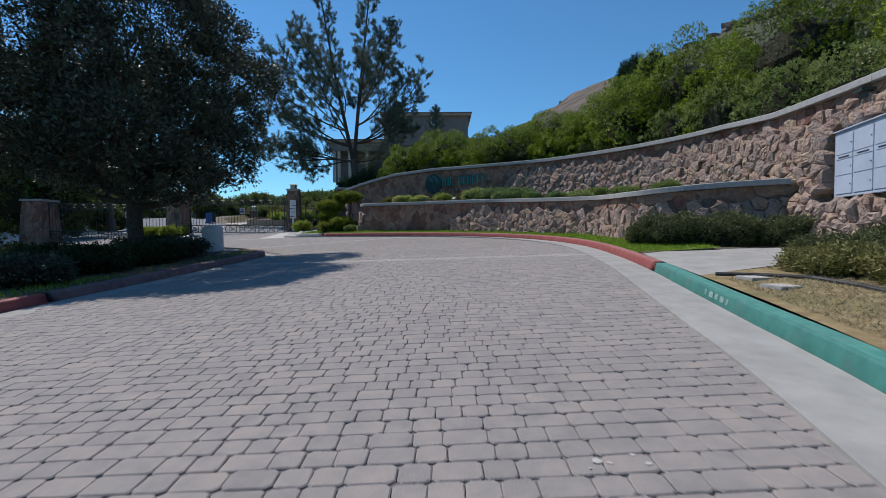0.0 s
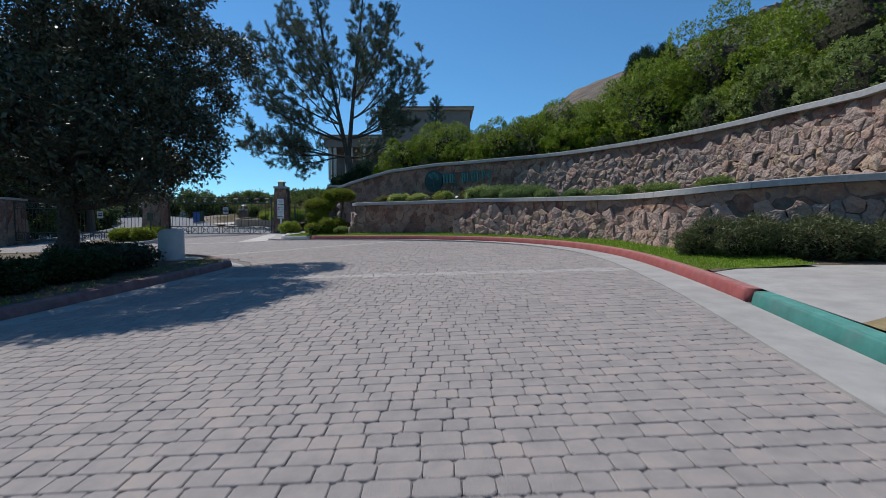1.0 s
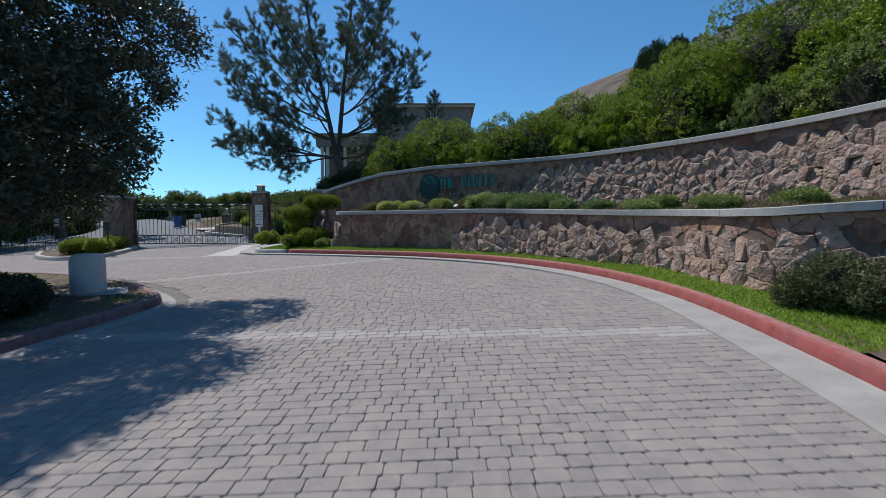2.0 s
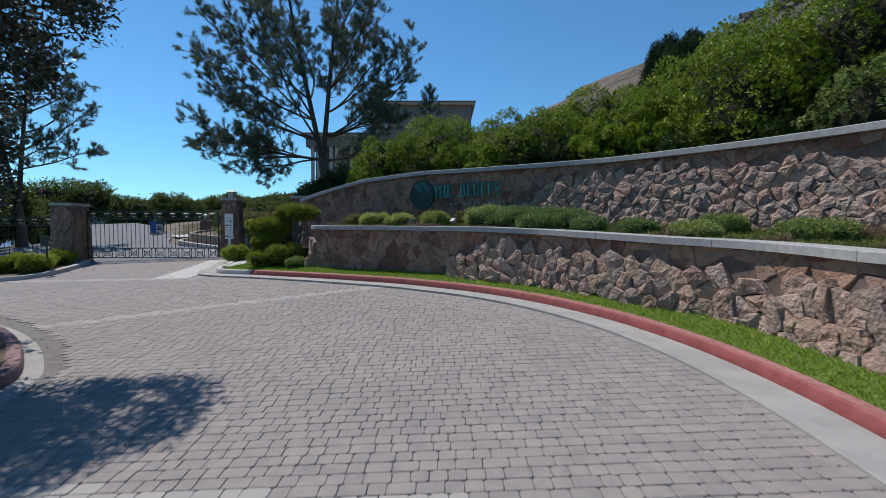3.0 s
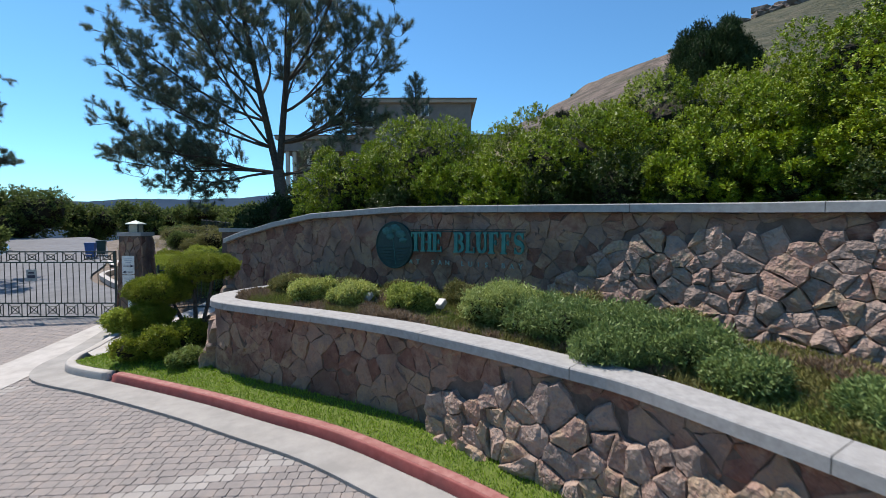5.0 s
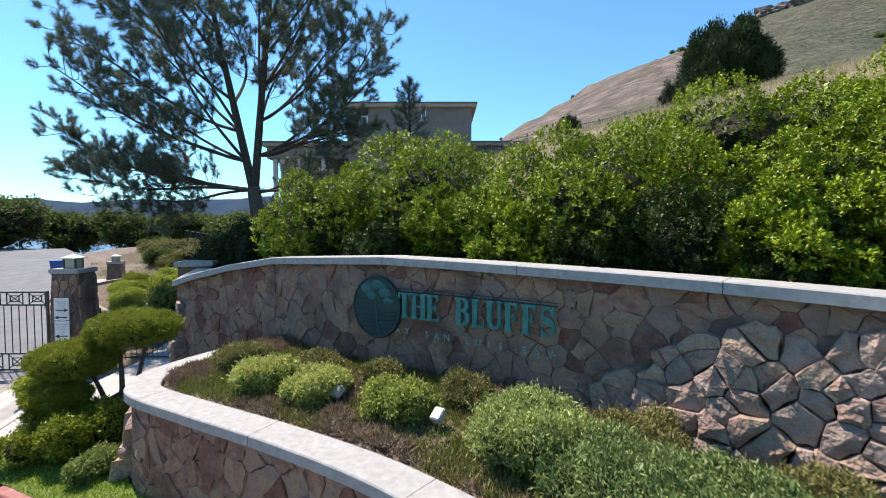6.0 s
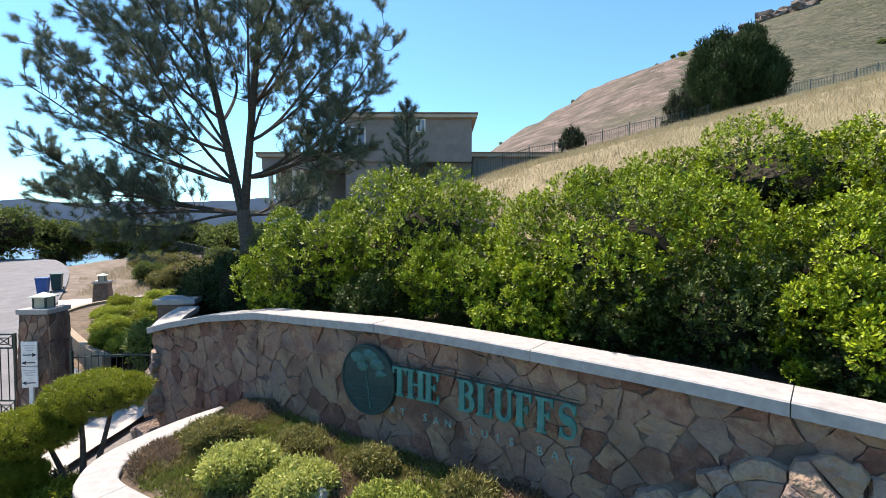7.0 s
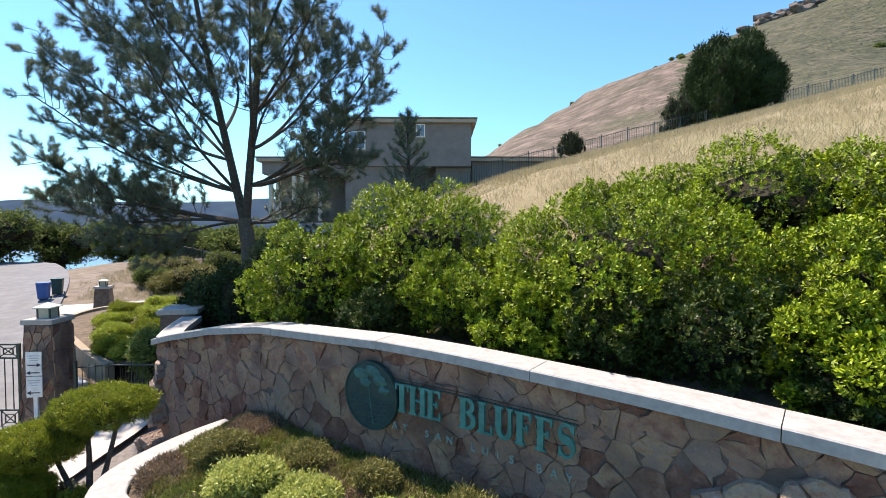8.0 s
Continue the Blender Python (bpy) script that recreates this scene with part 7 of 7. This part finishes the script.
def lay_stones(path, ztop, s0, s1, zlow, rubble_top, wall, near_box, seed, flat_size, rock_size):
    """Flat veneer above and rough rocks below; the nearest are parts of their own, the rest one joined part."""
    rng = np.random.default_rng(seed)
    xy = path[0]
    zmin = min(zlow(q) for q in np.linspace(s0, s1, 60))
    zmax = float(max(ztop)) - CAP + 0.05
    joined = {True: ([], []), False: ([], [])}
    count = 0
    for rock, (cw, ch), jit in ((False, flat_size, 0.47), (True, rock_size, 0.47)):
        for cell in stone_cells(s0, s1, zmin, zmax, cw, ch, rng, jit, 0.22 if rock else 0.36):
            q, z = cell[0]
            if not s0 <= q <= s1:
                continue
            x, y = np.interp(q, path[3], xy[:, 0]), np.interp(q, path[3], xy[:, 1])
            lim = rubble_top(q, x, y)
            if rock != (z < lim) or z < zlow(q) - 0.12 or (x > 7.8 and 7.55 < y < 9.85 and 1.6 < z < 3.3):
                continue
            top = float(np.interp(q, path[3], ztop)) - CAP - 0.006
            poly = [(a, min(b, top)) for a, b in cell[1]]
            if max(b for a, b in poly) - min(b for a, b in poly) < 0.07:
                continue
            if rock:
                v, f = rock_mesh(path, ztop, (cell[0], poly), rng.uniform(0.05, 0.14) + 0.20 * max(0.0, lim - z), rng)
            else:
                v, f = stone_mesh(path, ztop, (cell[0], poly), rng.uniform(0.008, 0.034), 0.0025, rng, 0.009)
            if near_box(x, y) and count < 300:
                mesh_object("stone", v, f, M_ROCK if rock else M_STONE, wall)
                count += 1
            else:
                V, F = joined[rock]
                k = len(V)
                V += v
                F += [tuple(i + k for i in face) for face in f]
    for rock in (False, True):
        V, F = joined[rock]
        if V:
            ob = mesh_object("stonework", V, F, M_ROCK_J if rock else M_STONE_J, wall)
            tagged(ob, kind="stuff")


low_len, up_len = low_path[3][-1], upper_path[3][-1]
lay_stones(low_path, LOW_Z, 0.05, low_len - 0.05, lambda q: road_z(np.interp(q, low_path[3], low_path[0][:, 0]), np.interp(q, low_path[3], low_path[0][:, 1])) + 0.12, rubble_top_low, low_wall, lambda x, y: y > 13, 51, (0.27, 0.28), (0.27, 0.235))
up_start = float(np.interp(3.0, upper_path[0][:, 1], upper_path[3]))


def high_low(q):
    x, y = np.interp(q, upper_path[3], upper_path[0][:, 0]), np.interp(q, upper_path[3], upper_path[0][:, 1])
    return road_z(x, y) + 0.1 if y < 10.6 or y > 27.5 else 2.35


lay_stones(upper_path, UPPER_Z, up_start, up_len - 0.05, high_low, rubble_top_high, high_wall, lambda x, y: y > 20, 52, (0.235, 0.275), (0.255, 0.205))


def pier_stones(pier, w, d, h, seed):
    """Small flat stones on the four faces of a pier."""
    rng = np.random.default_rng(seed)
    for side in range(4):
        a = side * math.pi / 2
        ww, dd = (w, d) if side % 2 == 0 else (d, w)

        def at(u, z, out):
            f = 0.56 - 0.11 * z / h
            x, y = u * ww * f, -(dd * f + out)
            return (x * math.cos(a) - y * math.sin(a), x * math.sin(a) + y * math.cos(a), z)

        for (cu, cz), poly in stone_cells(-1.0, 1.0, 0.0, h, 0.62, 0.27, rng, 0.45, 0.15):
            p = [(min(1.02, max(-1.02, u)), min(h - 0.01, max(0.0, z))) for u, z in poly]
            mu, mz = sum(q[0] for q in p) / len(p), sum(q[1] for q in p) / len(p)
            n, o = len(p), rng.uniform(0.012, 0.04)
            v = [at(mu + (u - mu) * 0.96, mz + (z - mz) * 0.96, 0.0) for u, z in p]
            v += [at(mu + (u - mu) * 0.88, mz + (z - mz) * 0.9, o + rng.normal() * 0.006) for u, z in p]
            mesh_object("stone", v, [(k, (k + 1) % n, n + (k + 1) % n, n + k) for k in range(n)] + [tuple(range(n, 2 * n))], M_STONE, pier)


for k, (p, w, d, h) in enumerate(piers):
    pier_stones(p, w, d, h, 60 + k)


# ---- pavers of the drive ----
def edge_x(path, y):
    return np.interp(y, path[0][:, 1], path[0][:, 0])


def paver_block(x0, x1, y0, y1, rng):
    """One tumbled paver with clipped corners and worn top edges."""
    c, e = rng.uniform(0.011, 0.026), 0.004
    j = lambda: rng.uniform(-0.003, 0.003)
    out = [(x0 + c, y0), (x1 - c, y0), (x1, y0 + c), (x1, y1 - c), (x1 - c, y1), (x0 + c, y1), (x0, y1 - c), (x0, y0 + c)]
    out = [(x + j(), y + j()) for x, y in out]
    mx, my = (x0 + x1) / 2, (y0 + y1) / 2
    lift = rng.uniform(-0.003, 0.002)
    z = lambda x, y, h: road_z(x, y) + h + lift
    inner = [(x + (e * 1.6 if x < mx else -e * 1.6), y + (e * 1.6 if y < my else -e * 1.6)) for x, y in out]
    v = [(x, y, z(x, y, -0.02)) for x, y in out] + [(x, y, z(x, y, -0.006)) for x, y in out] + [(x, y, z(x, y, 0.0)) for x, y in inner]
    f = [(k, (k + 1) % 8, 8 + (k + 1) % 8, 8 + k) for k in range(8)] + [(8 + k, 8 + (k + 1) % 8, 16 + (k + 1) % 8, 16 + k) for k in range(8)] + [tuple(range(16, 24))]
    return v, f


def band_distance(x, y):
    best = 9.0
    for (ax, ay), (bx, by) in (((-6.0, 12.5), (3.9, 11.45)), ((-9.5, 17.6), (-1.0, 21.75)), ((-15.5, 25.2), (-8.3, 24.35))):
        dx, dy = bx - ax, by - ay
        t = min(1, max(0, ((x - ax) * dx + (y - ay) * dy) / (dx * dx + dy * dy)))
        best = min(best, math.hypot(x - ax - t * dx, y - ay - t * dy))
    return best


def lay_pavers():
    rng = np.random.default_rng(7)
    main, band = ([], []), ([], [])
    row, joint, near = 0.158, 0.0017, 0
    kxy, ixy = kerb_path[0], island_path[0]
    y = -1.5
    while y < 29.9:
        xr = float(edge_x(kerb_path, y)) - 0.53 if y < 24.8 else -8.5
        xl = float(edge_x(island_path, y)) + 0.53 if y < 15.4 else -24.0
        x = xl + rng.uniform(-0.2, 0)
        while x < xr:
            w = 0.235 if rng.random() < 0.42 else 0.157
            cx, cy = x + w / 2, y + row / 2
            ok = True
            if y > 14.5:
                inside = (cx < np.interp(cy, island_path[0][:, 1], island_path[0][:, 0]) if cy < 22 else False)
                ok = not inside
                if cy < 21:
                    i = int(np.argmin((ixy[:, 0] - cx) ** 2 + (ixy[:, 1] - cy) ** 2))
                    ok = ok and (cx - ixy[i, 0]) * island_path[2][i, 0] + (cy - ixy[i, 1]) * island_path[2][i, 1] < -0.53
                if cx > -9.5:
                    i = int(np.argmin((kxy[:, 0] - cx) ** 2 + (kxy[:, 1] - cy) ** 2))
                    side = (cx - kxy[i, 0]) * kerb_path[2][i, 0] + (cy - kxy[i, 1]) * kerb_path[2][i, 1]
                    ok = ok and side > 0.5
                elif cx < -14.8 and cy > 25.2:
                    i = int(np.argmin((g_island[0][:, 0] - cx) ** 2 + (g_island[0][:, 1] - cy) ** 2))
                    side = (cx - g_island[0][i, 0]) * g_island[2][i, 0] + (cy - g_island[0][i, 1]) * g_island[2][i, 1]
                    ok = ok and side < 0.0
            if ok:
                v, f = paver_block(x + joint, x + w - joint, y + joint, y + row - joint, rng)
                if band_distance(cx, cy) < 0.19:
                    tgt = band
                elif -1.7 < cx < 1.9 and 1.35 < cy < 3.5 and near < 300:
                    mesh_object("paver", v, f, M_PAVER_NEAR, driveway)
                    near += 1
                    tgt = None
                else:
                    tgt = main
                if tgt is not None:
                    k = len(tgt[0])
                    tgt[0].extend(v)
                    tgt[1].extend([tuple(q + k for q in face) for face in f])
            x += w
        y += row
    for (V, F), mat, lab in ((main, M_PAVER, "grey-brown tumbled concrete pavers"), (band, M_BAND, "paler band of concrete pavers")):
        ob = mesh_object("paving", V, F, mat, driveway)
        tagged(ob, lab, kind="stuff")


lay_pavers()
